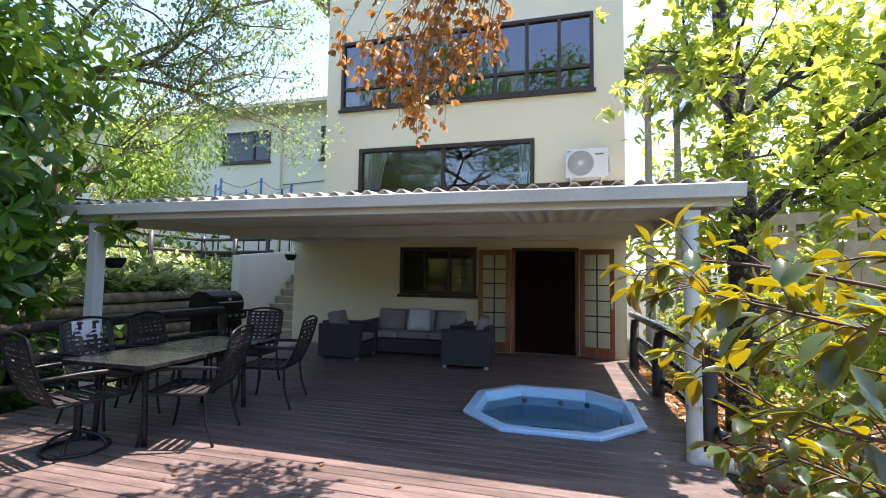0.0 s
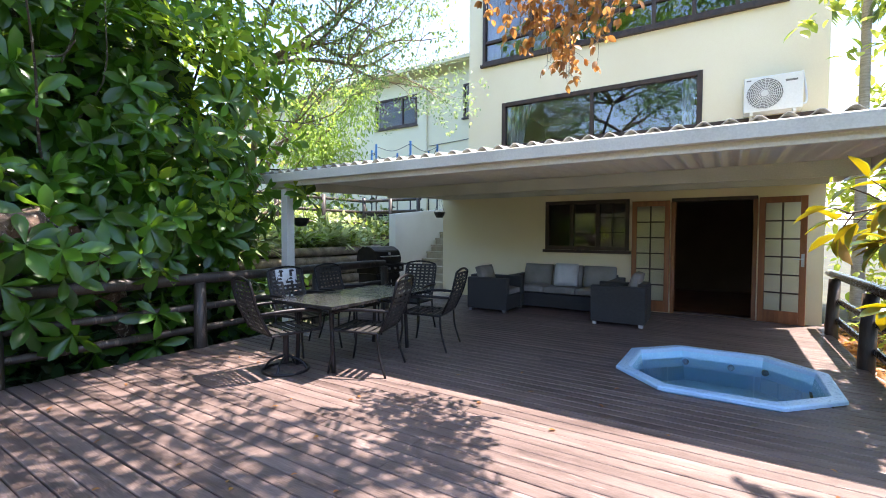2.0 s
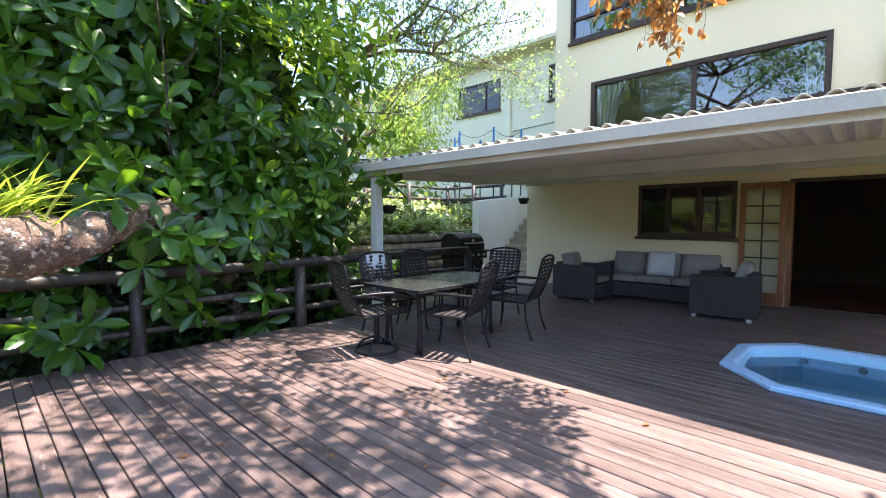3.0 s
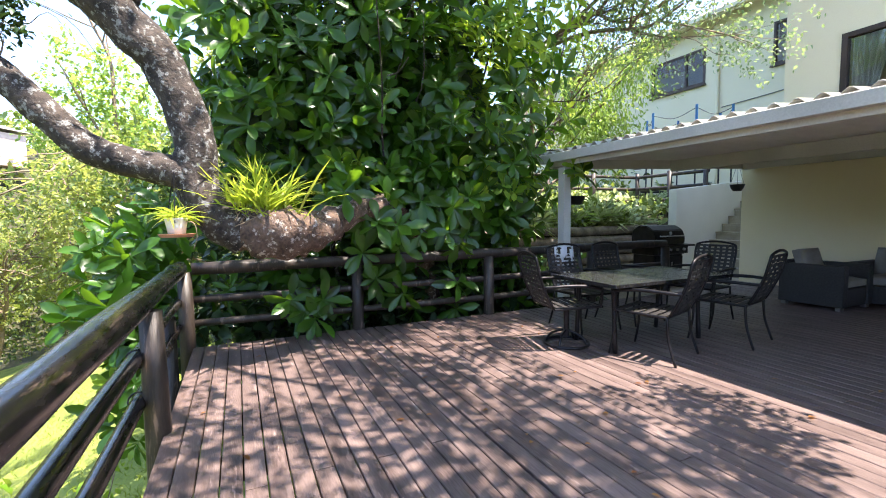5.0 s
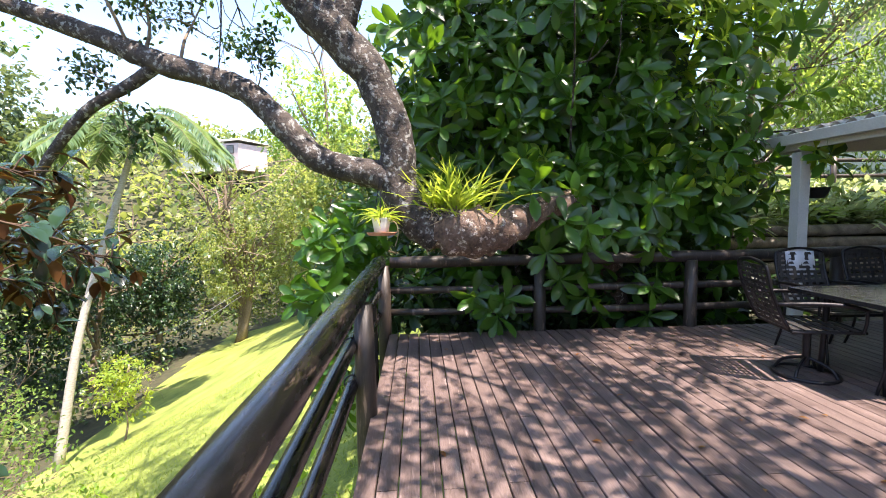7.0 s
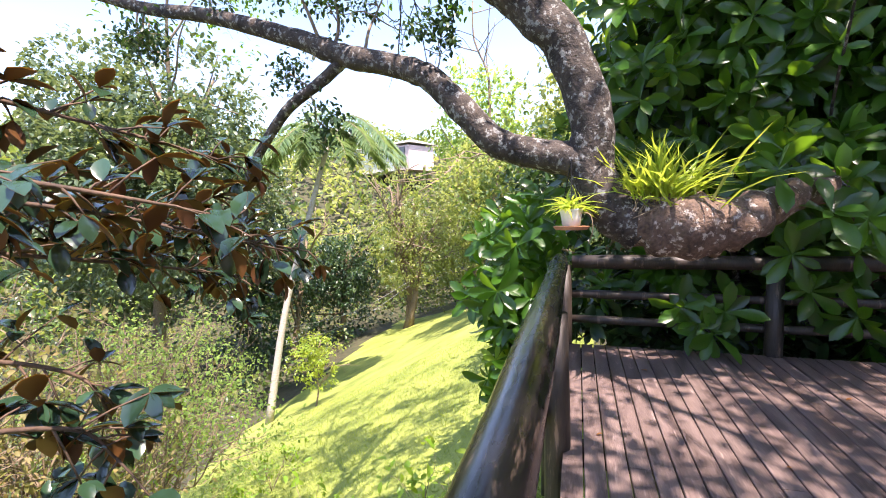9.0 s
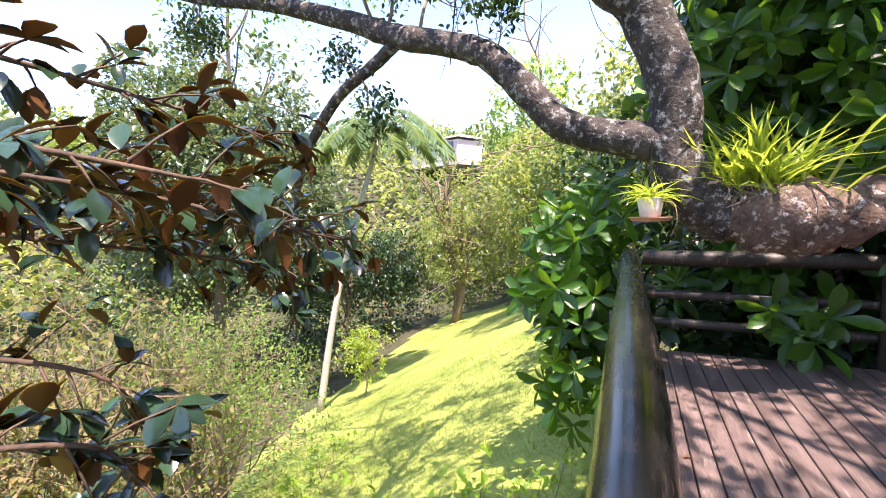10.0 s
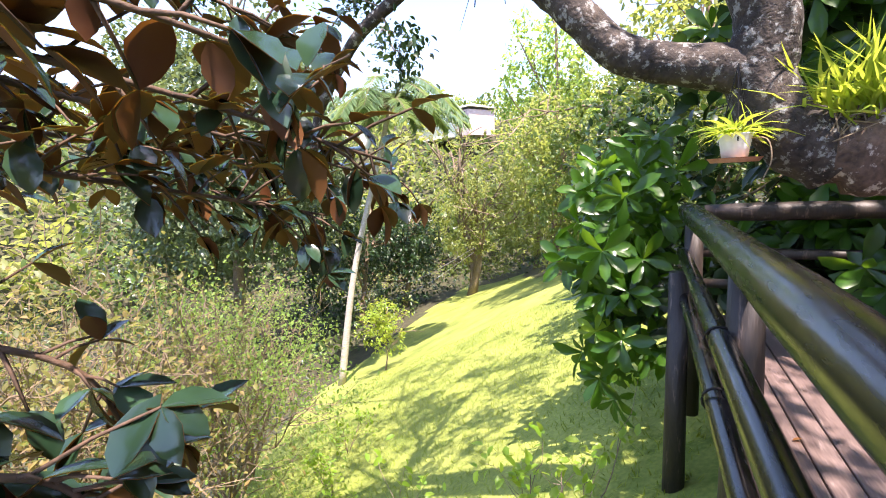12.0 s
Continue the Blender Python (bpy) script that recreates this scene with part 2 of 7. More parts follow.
L_MAGRED = leaf_mat("magnolia_russet_underside", [(0.075, 0.024, 0.010), (0.13, 0.046, 0.016), (0.19, 0.080, 0.022)], 0.5, 0.30, (0.48, 0.18, 0.02))
L_MAGDARK = leaf_mat("magnolia_leaf_dark_top", [(0.010, 0.026, 0.014), (0.018, 0.045, 0.022), (0.03, 0.07, 0.035)], 0.18, 0.12, (0.30, 0.26, 0.02), 0.8)
L_BROWN = leaf_mat("russet_leaf", [(0.12, 0.045, 0.018), (0.19, 0.080, 0.028), (0.26, 0.13, 0.04), (0.17, 0.12, 0.035)], 0.45, 0.42, (0.58, 0.27, 0.07))
L_YELLOW = leaf_mat("yellow_green_leaf", [(0.11, 0.20, 0.03), (0.18, 0.28, 0.035), (0.27, 0.33, 0.045)], 0.4, 0.46, (0.60, 0.66, 0.08))
L_FAR = leaf_mat("far_leaf", [(0.032, 0.066, 0.018), (0.062, 0.108, 0.028), (0.11, 0.155, 0.042)], 0.40, 0.34, (0.32, 0.42, 0.06))
L_BIG = leaf_mat("grey_green_crown_leaf", [(0.035, 0.065, 0.030), (0.075, 0.115, 0.05), (0.13, 0.17, 0.085)], 0.32, 0.25, (0.28, 0.36, 0.10), 0.6)
L_FARPALE = leaf_mat("far_pale_leaf", [(0.075, 0.105, 0.028), (0.15, 0.18, 0.048), (0.25, 0.27, 0.09)], 0.5, 0.45, (0.50, 0.56, 0.12))
# dark-leaved plants, and the shade inside the broadleaf tree put into leaf colour
L_DARK = leaf_mat("dark_shrub_and_shade_leaf", [(0.009, 0.026, 0.009), (0.016, 0.042, 0.014), (0.028, 0.065, 0.02)], 0.4, 0.14, (0.10, 0.22, 0.03))
L_DRY = leaf_mat("dry_scrub_leaf", [(0.07, 0.09, 0.02), (0.15, 0.14, 0.04), (0.24, 0.16, 0.06), (0.12, 0.16, 0.03)], 0.6, 0.4, (0.40, 0.38, 0.09))
L_STRAPPY = leaf_mat("strappy_leaf", [(0.08, 0.16, 0.02), (0.16, 0.28, 0.03), (0.28, 0.37, 0.06), (0.36, 0.36, 0.10)], 0.4, 0.5, (0.62, 0.74, 0.07))
L_PALE = leaf_mat("pale_variegated_leaf", [(0.16, 0.24, 0.09), (0.30, 0.38, 0.18), (0.46, 0.50, 0.30)], 0.5, 0.4, (0.55, 0.62, 0.25))
L_GRASS = leaf_mat("lawn_blade", [(0.09, 0.15, 0.02), (0.18, 0.24, 0.035), (0.28, 0.33, 0.06)], 0.6, 0.45, (0.46, 0.54, 0.06))
L_PALMF = leaf_mat("palm_frond_leaf", [(0.05, 0.10, 0.05), (0.10, 0.17, 0.08), (0.17, 0.24, 0.11)], 0.35, 0.35, (0.35, 0.48, 0.14))


def lawn_mat():
    m = mat("mown_lawn", (0.12, 0.165, 0.022), (0.32, 0.355, 0.072), 0.6, 0.95, 0.8, 22, wear=(0.12, 0.17, 0.02), wear_at=0.57)
    return m


M_LAWN = lawn_mat()
# leaf mould beyond the lawn, with undergrowth shade darkened into its colour
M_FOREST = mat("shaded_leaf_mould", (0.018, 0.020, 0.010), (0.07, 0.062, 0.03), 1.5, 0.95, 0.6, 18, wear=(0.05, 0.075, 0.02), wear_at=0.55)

# ---- building kit ----


def obj(name, bm, material, parent=None, label="", smooth=False):
    me = bpy.data.meshes.new(name)
    bm.to_mesh(me)
    bm.free()
    for m in material if isinstance(material, (list, tuple)) else [material]:
        me.materials.append(m)
    if smooth:
        me.polygons.foreach_set("use_smooth", [True] * len(me.polygons))
    ob = new(name, me)
    if parent is not None:
        ob.parent = parent
    if label:
        tagged(ob, label)
    return ob


def part(name, bm, material, parent, label="", smooth=False):
    return obj(name, bm, material, parent, label, smooth)


def thing(name, label, category, group="", kind="", at=None):
    e = new(name)
    e.empty_display_size = 0.1
    if at is not None:
        e.matrix_world = at
    return tagged(e, label, category, group, kind)


def box(bm, x0, y0, z0, x1, y1, z1, bev=0.0, m=None):
    r = bmesh.ops.create_cube(bm, size=1.0)
    vs = r["verts"]
    for v in vs:
        v.co = Vector(((x0 + x1) / 2 + v.co.x * (x1 - x0), (y0 + y1) / 2 + v.co.y * (y1 - y0), (z0 + z1) / 2 + v.co.z * (z1 - z0)))
    if bev:
        es = list({e for v in vs for e in v.link_edges})
        vs = list({v for f in bmesh.ops.bevel(bm, geom=es, offset=bev, segments=2, affect="EDGES", profile=0.6)["faces"] for v in f.verts} | {v for v in vs if v.is_valid})
    if m is not None:
        bmesh.ops.transform(bm, matrix=m, verts=[v for v in vs if v.is_valid])
    return bm


def boxes(*bs, bev=0.0):
    bm = bmesh.new()
    for b in bs:
        box(bm, *b, bev=bev)
    return bm


def tube_data(pts, radii, sides=10, bumpy=0.0, seed=0, caps=True):
    """Vertices and faces of a round tapering limb through the points."""
    pts = [Vector(p) for p in pts]
    vs, fs = [], []
    up = Vector((0.13, 0.31, 0.94))
    for i, p in enumerate(pts):
        d = (pts[min(i + 1, len(pts) - 1)] - pts[max(i - 1, 0)]).normalized()
        a = d.cross(up)
        if a.length < 0.05:
            a = d.cross(Vector((1, 0, 0)))
        a.normalize()
        c = d.cross(a)
        for k in range(sides):
            w = 2 * math.pi * k / sides
            dirv = a * math.cos(w) + c * math.sin(w)
            q = p + dirv * radii[i]
            if bumpy:
                q = p + dirv * radii[i] * (1 + bumpy * noise.noise(q * (0.8 / max(radii[i], 0.02)) + Vector((seed, 0, 0))))
            vs.append(q)
    for i in range(len(pts) - 1):
        for k in range(sides):
            a, b = i * sides + k, i * sides + (k + 1) % sides
            fs.append((a, b, b + sides, a + sides))
    if caps:
        fs.append(tuple(range(sides))[::-1])
        fs.append(tuple(range((len(pts) - 1) * sides, len(pts) * sides)))
    return vs, fs


def tube(bm, pts, radii, sides=10, bumpy=0.0, seed=0):
    if not isinstance(radii, (list, tuple)):
        radii = [radii] * len(pts)
    vs, fs = tube_data(pts, radii, sides, bumpy, seed)
    bv = [bm.verts.new(v) for v in vs]
    for f in fs:
        bm.faces.new([bv[i] for i in f])
    return bm


def spline(pts, n=8):
    """Points along a smooth curve through the given ones (Catmull-Rom)."""
    P = [Vector(p) for p in pts]
    P = [2 * P[0] - P[1]] + P + [2 * P[-1] - P[-2]]
    out = []
    for i in range(1, len(P) - 2):
        for k in range(n):
            t = k / n
            a, b, c, d = P[i - 1], P[i], P[i + 1], P[i + 2]
            out.append(0.5 * ((2 * b) + (c - a) * t + (2 * a - 5 * b + 4 * c - d) * t * t + (3 * b - a - 3 * c + d) * t ** 3))
    out.append(P[-2])
    return out


def lerp_list(vals, n):
    xs = np.linspace(0, 1, len(vals))
    return list(np.interp(np.linspace(0, 1, n), xs, vals))


def rot_frames(dirs, rng, roll=1.0, ups=None):
    """Random axes whose y runs along dirs, upper side roughly up or along ups. Returns an array (n, 3, 3) of columns x, y, z."""
    d = dirs / np.linalg.norm(dirs, axis=1, keepdims=True)
    up = (np.tile([0.0, 0.0, 1.0], (len(d), 1)) if ups is None else ups) + rng.normal(0, 0.35 * roll, d.shape)
    x = np.cross(d, up)
    x /= np.linalg.norm(x, axis=1, keepdims=True) + 1e-9
    z = np.cross(x, d)
    return np.stack([x, d, z], 2)


def leaf_shape(kind):
    """A leaf of length 1 along y, as vertices and faces: a folded, bowed blade."""
    if kind == "broad":
        ys, ws = [0, 0.22, 0.5, 0.78, 1.0], [0.012, 0.17, 0.24, 0.17, 0.0]
    elif kind == "obovate":
        ys, ws = [0, 0.3, 0.6, 0.84, 1.0], [0.012, 0.10, 0.20, 0.165, 0.0]
    elif kind == "oval":
        ys, ws = [0, 0.3, 0.7, 1.0], [0.02, 0.24, 0.24, 0.0]
    elif kind == "strap":
        ys, ws = [0, 0.35, 0.7, 1.0], [0.03, 0.045, 0.035, 0.0]
    elif kind == "blade":
        ys, ws = [0, 0.4, 1.0], [0.02, 0.045, 0.0]
    elif kind == "spray":
        ys, ws = [0, 0.5, 1.0], [0.05, 0.20, 0.0]
    else:
        ys, ws = [0, 0.5, 1.0], [0.02, 0.28, 0.0]
    v, f = [], []
    for i, (y, w) in enumerate(zip(ys, ws)):
        bow = -0.5 * y ** 2.5 if kind == "strap" else -0.22 * y * y
        if kind == "strap":
            y = y * 0.85
        if w == 0:
            v.append((0, y, bow))
        else:
            v += [(-w, y, bow + w * 0.35), (0, y, bow), (w, y, bow + w * 0.35)]
    for i in range(len(ys) - 1):
        a, b = 3 * i, 3 * i + 3
        if ws[i + 1] == 0:
            f += [(a, a + 1, b), (a + 1, a + 2, b)]
        else:
            f += [(a, a + 1, b + 1, b), (a + 1, a + 2, b + 2, b + 1)]
    return np.array(v, float), f


def leaves(name, pos, dirs, size, material, parent=None, kind="oval", seed=0, roll=1.0, under=None, label="", smooth=True, width=1.0, ups=None):
    """Many leaves as one mesh. under: a second material, laid as the leaf's lower skin."""
    rng = np.random.default_rng(seed)
    pos, dirs = np.asarray(pos, float), np.asarray(dirs, float)
    v, f = leaf_shape(kind)
    v = v * [width, 1, 1]
    nl = len(f)
    fmat = [0] * nl
    if under is not None:
        nv = len(v)
        v = np.concatenate([v, v + [0, 0, -0.012]])
        f = f + [tuple(i + nv for i in q[::-1]) for q in f]
        fmat = fmat + [1] * nl
    fr = rot_frames(dirs, rng, roll, ups)
    sz = size * rng.uniform(0.65, 1.2, len(pos))
    pts = np.einsum("nij,vj->nvi", fr, v) * sz[:, None, None] + pos[:, None, :]
    n, k = len(pos), len(v)
    lens = np.array([len(q) for q in f])
    flat = np.concatenate([np.array(q) for q in f])
    loops = (flat[None, :] + (np.arange(n) * k)[:, None]).ravel()
    tot = np.tile(lens, n)
    me = bpy.data.meshes.new(name)
    me.vertices.add(n * k)
    me.vertices.foreach_set("co", pts.ravel())
    me.loops.add(len(loops))
    me.loops.foreach_set("vertex_index", loops.astype(np.int32))
    me.polygons.add(len(tot))
    me.polygons.foreach_set("loop_start", np.concatenate([[0], np.cumsum(tot)[:-1]]).astype(np.int32))
    me.materials.append(material)
    if under is not None:
        me.materials.append(under)
        me.polygons.foreach_set("material_index", np.tile(fmat, n).astype(np.int32))
    me.polygons.foreach_set("use_smooth", np.full(len(tot), smooth))
    me.update(calc_edges=True)
    ob = new(name, me)
    if parent is not None:
        ob.parent = parent
    if label:
        tagged(ob, label)
    return ob


def clumps(centre, radii, n, rng, shell=0.55, lumps=7, floor=None):
    """Places for leaf clusters in an uneven crown: several overlapping lobes, denser towards the outside."""
    c, r = np.array(centre, float), np.array(radii, float)
    lob = rng.normal(0, 1, (lumps, 3))
    lob /= np.linalg.norm(lob, axis=1, keepdims=True)
    lob = lob * rng.uniform(0.35, 0.62, (lumps, 1))
    lr = rng.uniform(0.36, 0.58, lumps)
    which = rng.integers(0, lumps, n)
    d = rng.normal(0, 1, (n, 3))
    d /= np.linalg.norm(d, axis=1, keepdims=True)
    rad = shell + (1 - shell) * rng.uniform(0, 1, (n, 1)) ** 0.6
    p = lob[which] + d * rad * lr[which][:, None]
    w = c + p * r
    if floor is not None:
        keep = w[:, 2] > floor
        w, d = w[keep], d[keep]
    return w, d


def whorls(centres, outs, per, rng, spread=0.9, jitter=0.05, droop=0.1):
    """Leaves radiating from each cluster's twig end: positions and directions."""
    n = len(centres)
    p = np.repeat(centres, per, 0) + rng.normal(0, jitter, (n * per, 3))
    d = np.repeat(outs, per, 0) * 0.6 + rng.normal(0, spread, (n * per, 3))
    d[:, 2] -= droop
    return p, d


def rosettes(centres, axes, per, rng, tilt=72.0):
    """Leaves set round each twig end like a star: positions, directions and upper sides."""
    n = len(centres)
    a = axes / np.linalg.norm(axes, axis=1, keepdims=True)
    u = np.cross(a, rng.normal(0, 1, a.shape))
    u /= np.linalg.norm(u, axis=1, keepdims=True)
    v = np.cross(a, u)
    w = (np.arange(per) * 2.399)[None, :] + rng.uniform(-0.25, 0.25, (n, per))
    el = np.radians(tilt * np.linspace(0.55, 1.25, per)[None, :] + rng.normal(0, 9, (n, per)))
    d = a[:, None, :] * np.cos(el)[..., None] + (u[:, None, :] * np.cos(w)[..., None] + v[:, None, :] * np.sin(w)[..., None]) * np.sin(el)[..., None]
    d[:, :, 2] -= 0.16
    p = np.repeat(centres[:, None, :], per, 1) + a[:, None, :] * (np.linspace(0.03, -0.05, per)[None, :, None])
    return p.reshape(-1, 3), d.reshape(-1, 3), np.repeat(a, per, 0)


def branchy(bm, a, b, r, rng, levels=2, kids=4, sides=6, wig=0.12):
    """A limb from a to b with side branches."""
    a, b = Vector(a), Vector(b)
    L = (b - a).length
    pts = [a.lerp(b, t) + Vector(rng.normal(0, wig * L * 0.25, 3)) * (0 if t in (0, 1) else 1) for t in (0, 0.33, 0.66, 1)]
    sp = spline(pts, 3)
    tube(bm, sp, lerp_list([r, r * 0.35], len(sp)), sides)
    ends = [b]
    if levels > 0:
        for k in range(kids):
            t = rng.uniform(0.35, 0.95)
            p = sp[int(t * (len(sp) - 1))]
            d = (b - a).normalized() + Vector(rng.normal(0, 0.75, 3))
            ends += branchy(bm, p, p + d.normalized() * L * rng.uniform(0.35, 0.6), r * 0.42, rng, levels - 1, kids, max(4, sides - 1), wig)
    return ends

# ---- ground ----


def height(x, y):
    """The garden falls away from the deck into a valley, and the far side rises again."""
    d = np.hypot(x, y)
    plane = -0.62 + 0.045 * x + 0.505 * y
    soft = -11.5 + 1.6 * np.log1p(np.exp(np.clip((plane + 11.5) / 1.6, -30, 30)))
    plateau = np.where(x < -7.8, 1.0 + 0.16 * np.clip(-7.8 - x, 0, 8), -0.35)
    z = np.minimum(soft, plateau)
    t = np.clip((d - 48) / 75, 0, 1)
    far = 27 * t * t * (3 - 2 * t)
    return z + far * np.where(y > 0, np.clip(1 - y / 60, 0.15, 1), 1) + 0.25 * np.sin(x * 0.21) * np.cos(y * 0.17) * np.clip(d / 12 - 0.6, 0, 1)


def lawn_edges(x):
    """The lawn's two borders, as y for each x."""
    lo = np.interp(-x, [0, 3, 20, 42, 65], [-8.2, -8.8, -17.6, -19.5, -20.0])
    hi = np.interp(-x, [0, 5.2, 8, 20, 42, 65], [1.5, 1.0, 0.0, -2.5, -12.0, -14.5])
    return lo, hi


def zat(x, y):
    return float(height(np.array(float(x)), np.array(float(y))))


def build_ground():
    u = np.linspace(-1, 1, 301)
    ax = np.sinh(u * 5.2) / np.sinh(5.2) * 900
    X, Y = np.meshgrid(ax - 6, ax - 4, indexing="ij")
    Z = height(X, Y)
    n = len(ax)
    co = np.stack([X, Y, Z], 2).reshape(-1, 3)
    i = np.arange(n - 1)
    a = (i[:, None] * n + i[None, :]).ravel()
    quads = np.stack([a, a + n, a + n + 1, a + 1], 1)
    me = bpy.data.meshes.new("ground")
    me.from_pydata(co.tolist(), [], quads.tolist())
    me.materials.append(M_LAWN)
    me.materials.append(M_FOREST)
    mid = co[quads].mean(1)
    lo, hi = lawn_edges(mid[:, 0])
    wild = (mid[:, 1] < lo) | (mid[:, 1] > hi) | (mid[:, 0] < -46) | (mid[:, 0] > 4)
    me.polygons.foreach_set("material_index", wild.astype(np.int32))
    me.polygons.foreach_set("use_smooth", [True] * len(me.polygons))
    tagged(new("ground", me), "sloping mown green lawn falling into a garden valley", "ground", kind="structure")


build_ground()

# ---- deck ----
DX0, DX1, DY0, DY1 = -5.36, 1.36, -0.88, 8.84
deck = thing("floor", "dark reddish-brown timber deck of long parallel boards", "deck", kind="structure")


def board_mesh(length, width=0.107, thick=0.03):
    bm = bmesh.new()
    ch = 0.004
    prof = [(-width / 2, -thick), (width / 2, -thick), (width / 2, -ch), (width / 2 - ch, 0), (-width / 2 + ch, 0), (-width / 2, -ch)]
    ends = []
    for x in (-length / 2, length / 2):
        ends.append([bm.verts.new((x, y, z)) for y, z in prof])
    for k in range(6):
        bm.faces.new([ends[0][k], ends[0][(k + 1) % 6], ends[1][(k + 1) % 6], ends[1][k]])
    bm.faces.new(ends[0][::-1])
    bm.faces.new(ends[1])
    bmesh.ops.recalc_face_normals(bm, faces=bm.faces)
    me = bpy.data.meshes.new("board")
    bm.to_mesh(me)
    bm.free()
    me.materials.append(M_DECK)
    return me




def in_spa_row(y):
    return 4.24 < y < 6.05


def build_deck():
    rng = random.Random(3)
    cache = {}
    y = DY0 + 0.0535
    row = 0
    while y < DY1:
        spans = [(DX0, DX1)]
        if in_spa_row(y):
            # the tub is let into the boards: the cut follows its eight sides
            dy = abs(y - 5.12)
            hx = 0.90 if dy < 0.44 else 0.90 - (dy - 0.44) * 1.05
            spans = [(DX0, 0.05 - hx), (0.05 + hx, DX1)]
        for s0, s1 in spans:
            cuts = [s0]
            if s1 - s0 > 3.2:
                c = s0 + 2.2 + (row % 3) * 0.75 + rng.uniform(-0.02, 0.02)
                cuts.append(c)
            cuts.append(s1)
            for a, b in zip(cuts, cuts[1:]):
                L = round(b - a - 0.004, 2)
                if L < 0.05:
                    continue
                if L not in cache:
                    cache[L] = board_mesh(L)
                ob = new("board", cache[L])
                ob.parent = deck
                ob.location = ((a + b) / 2, y, rng.uniform(-0.0015, 0.0015))
        # one wider joint where two runs of boards meet
        y += 0.123 if row == 15 else 0.115
        row += 1
    # joists and edge beam under the boards
    for i, x in enumerate(np.arange(DX0 + 0.1, DX1, 0.6)):
        if -0.98 < x < 1.08:
            part("joist", boxes((x - 0.025, DY0 + 0.06, -0.19, x + 0.025, 4.15, -0.034)), M_JOIST, deck)
        else:
            part("joist", boxes((x - 0.025, DY0 + 0.06, -0.19, x + 0.025, DY1 - 0.01, -0.034)), M_JOIST, deck)
    part("edge_beam", boxes((DX0, DY0 + 0.005, -0.22, DX1, DY0 + 0.05, -0.034)), M_JOIST, deck)
    part("edge_beam", boxes((DX0 + 0.005, DY0 + 0.06, -0.22, DX0 + 0.05, DY1, -0.034)), M_JOIST, deck)
    part("edge_beam", boxes((DX1 - 0.05, DY0 + 0.06, -0.22, DX1 - 0.005, DY1, -0.034)), M_JOIST, deck)


# ---- house ----


def wall_with_holes(x0, x1, z0, z1, y0, y1, holes):
    """A wall along x, from y0 to y1 thick, with rectangular openings (x0, z0, x1, z1) through it."""
    bm = bmesh.new()
    xs = sorted({x0, x1, *[h[0] for h in holes], *[h[2] for h in holes]})
    zs = sorted({z0, z1, *[h[1] for h in holes], *[h[3] for h in holes]})

    def solid(i, j):
        if not (0 <= i < len(xs) - 1 and 0 <= j < len(zs) - 1):
            return False
        cx, cz = (xs[i] + xs[i + 1]) / 2, (zs[j] + zs[j + 1]) / 2
        return not any(h[0] < cx < h[2] and h[1] < cz < h[3] for h in holes)

    vs = {}

    def v(i, j, k):
        if (i, j, k) not in vs:
            vs[i, j, k] = bm.verts.new((xs[i], (y0, y1)[k], zs[j]))
        return vs[i, j, k]

    for i in range(len(xs) - 1):
        for j in range(len(zs) - 1):
            if not solid(i, j):
                continue
            bm.faces.new([v(i, j, 0), v(i + 1, j, 0), v(i + 1, j + 1, 0), v(i, j + 1, 0)])
            bm.faces.new([v(i, j, 1), v(i, j + 1, 1), v(i + 1, j + 1, 1), v(i + 1, j, 1)])
            for (di, dj, a, b) in ((-1, 0, (i, j), (i, j + 1)), (1, 0, (i + 1, j + 1), (i + 1, j)), (0, -1, (i + 1, j), (i, j)), (0, 1, (i, j + 1), (i + 1, j + 1))):
                if not solid(i + di, j + dj):
                    bm.faces.new([v(*a, 0), v(*b, 0), v(*b, 1), v(*a, 1)][::-1])
    bmesh.ops.recalc_face_normals(bm, faces=bm.faces)
    return bm


WY = 8.84
LOWWIN = (-3.17, 1.11, -1.52, 2.10)
DOOR = (-0.80, -0.02, 0.48, 2.08)
MIDWIN = (-4.20, 3.02, -0.36, 4.30)
UPWIN = (-4.69, 5.22, 0.78, 6.80)


def S(name, bm, material, label, category):
    return tagged(obj(name, bm, material), label, category, kind="structure")


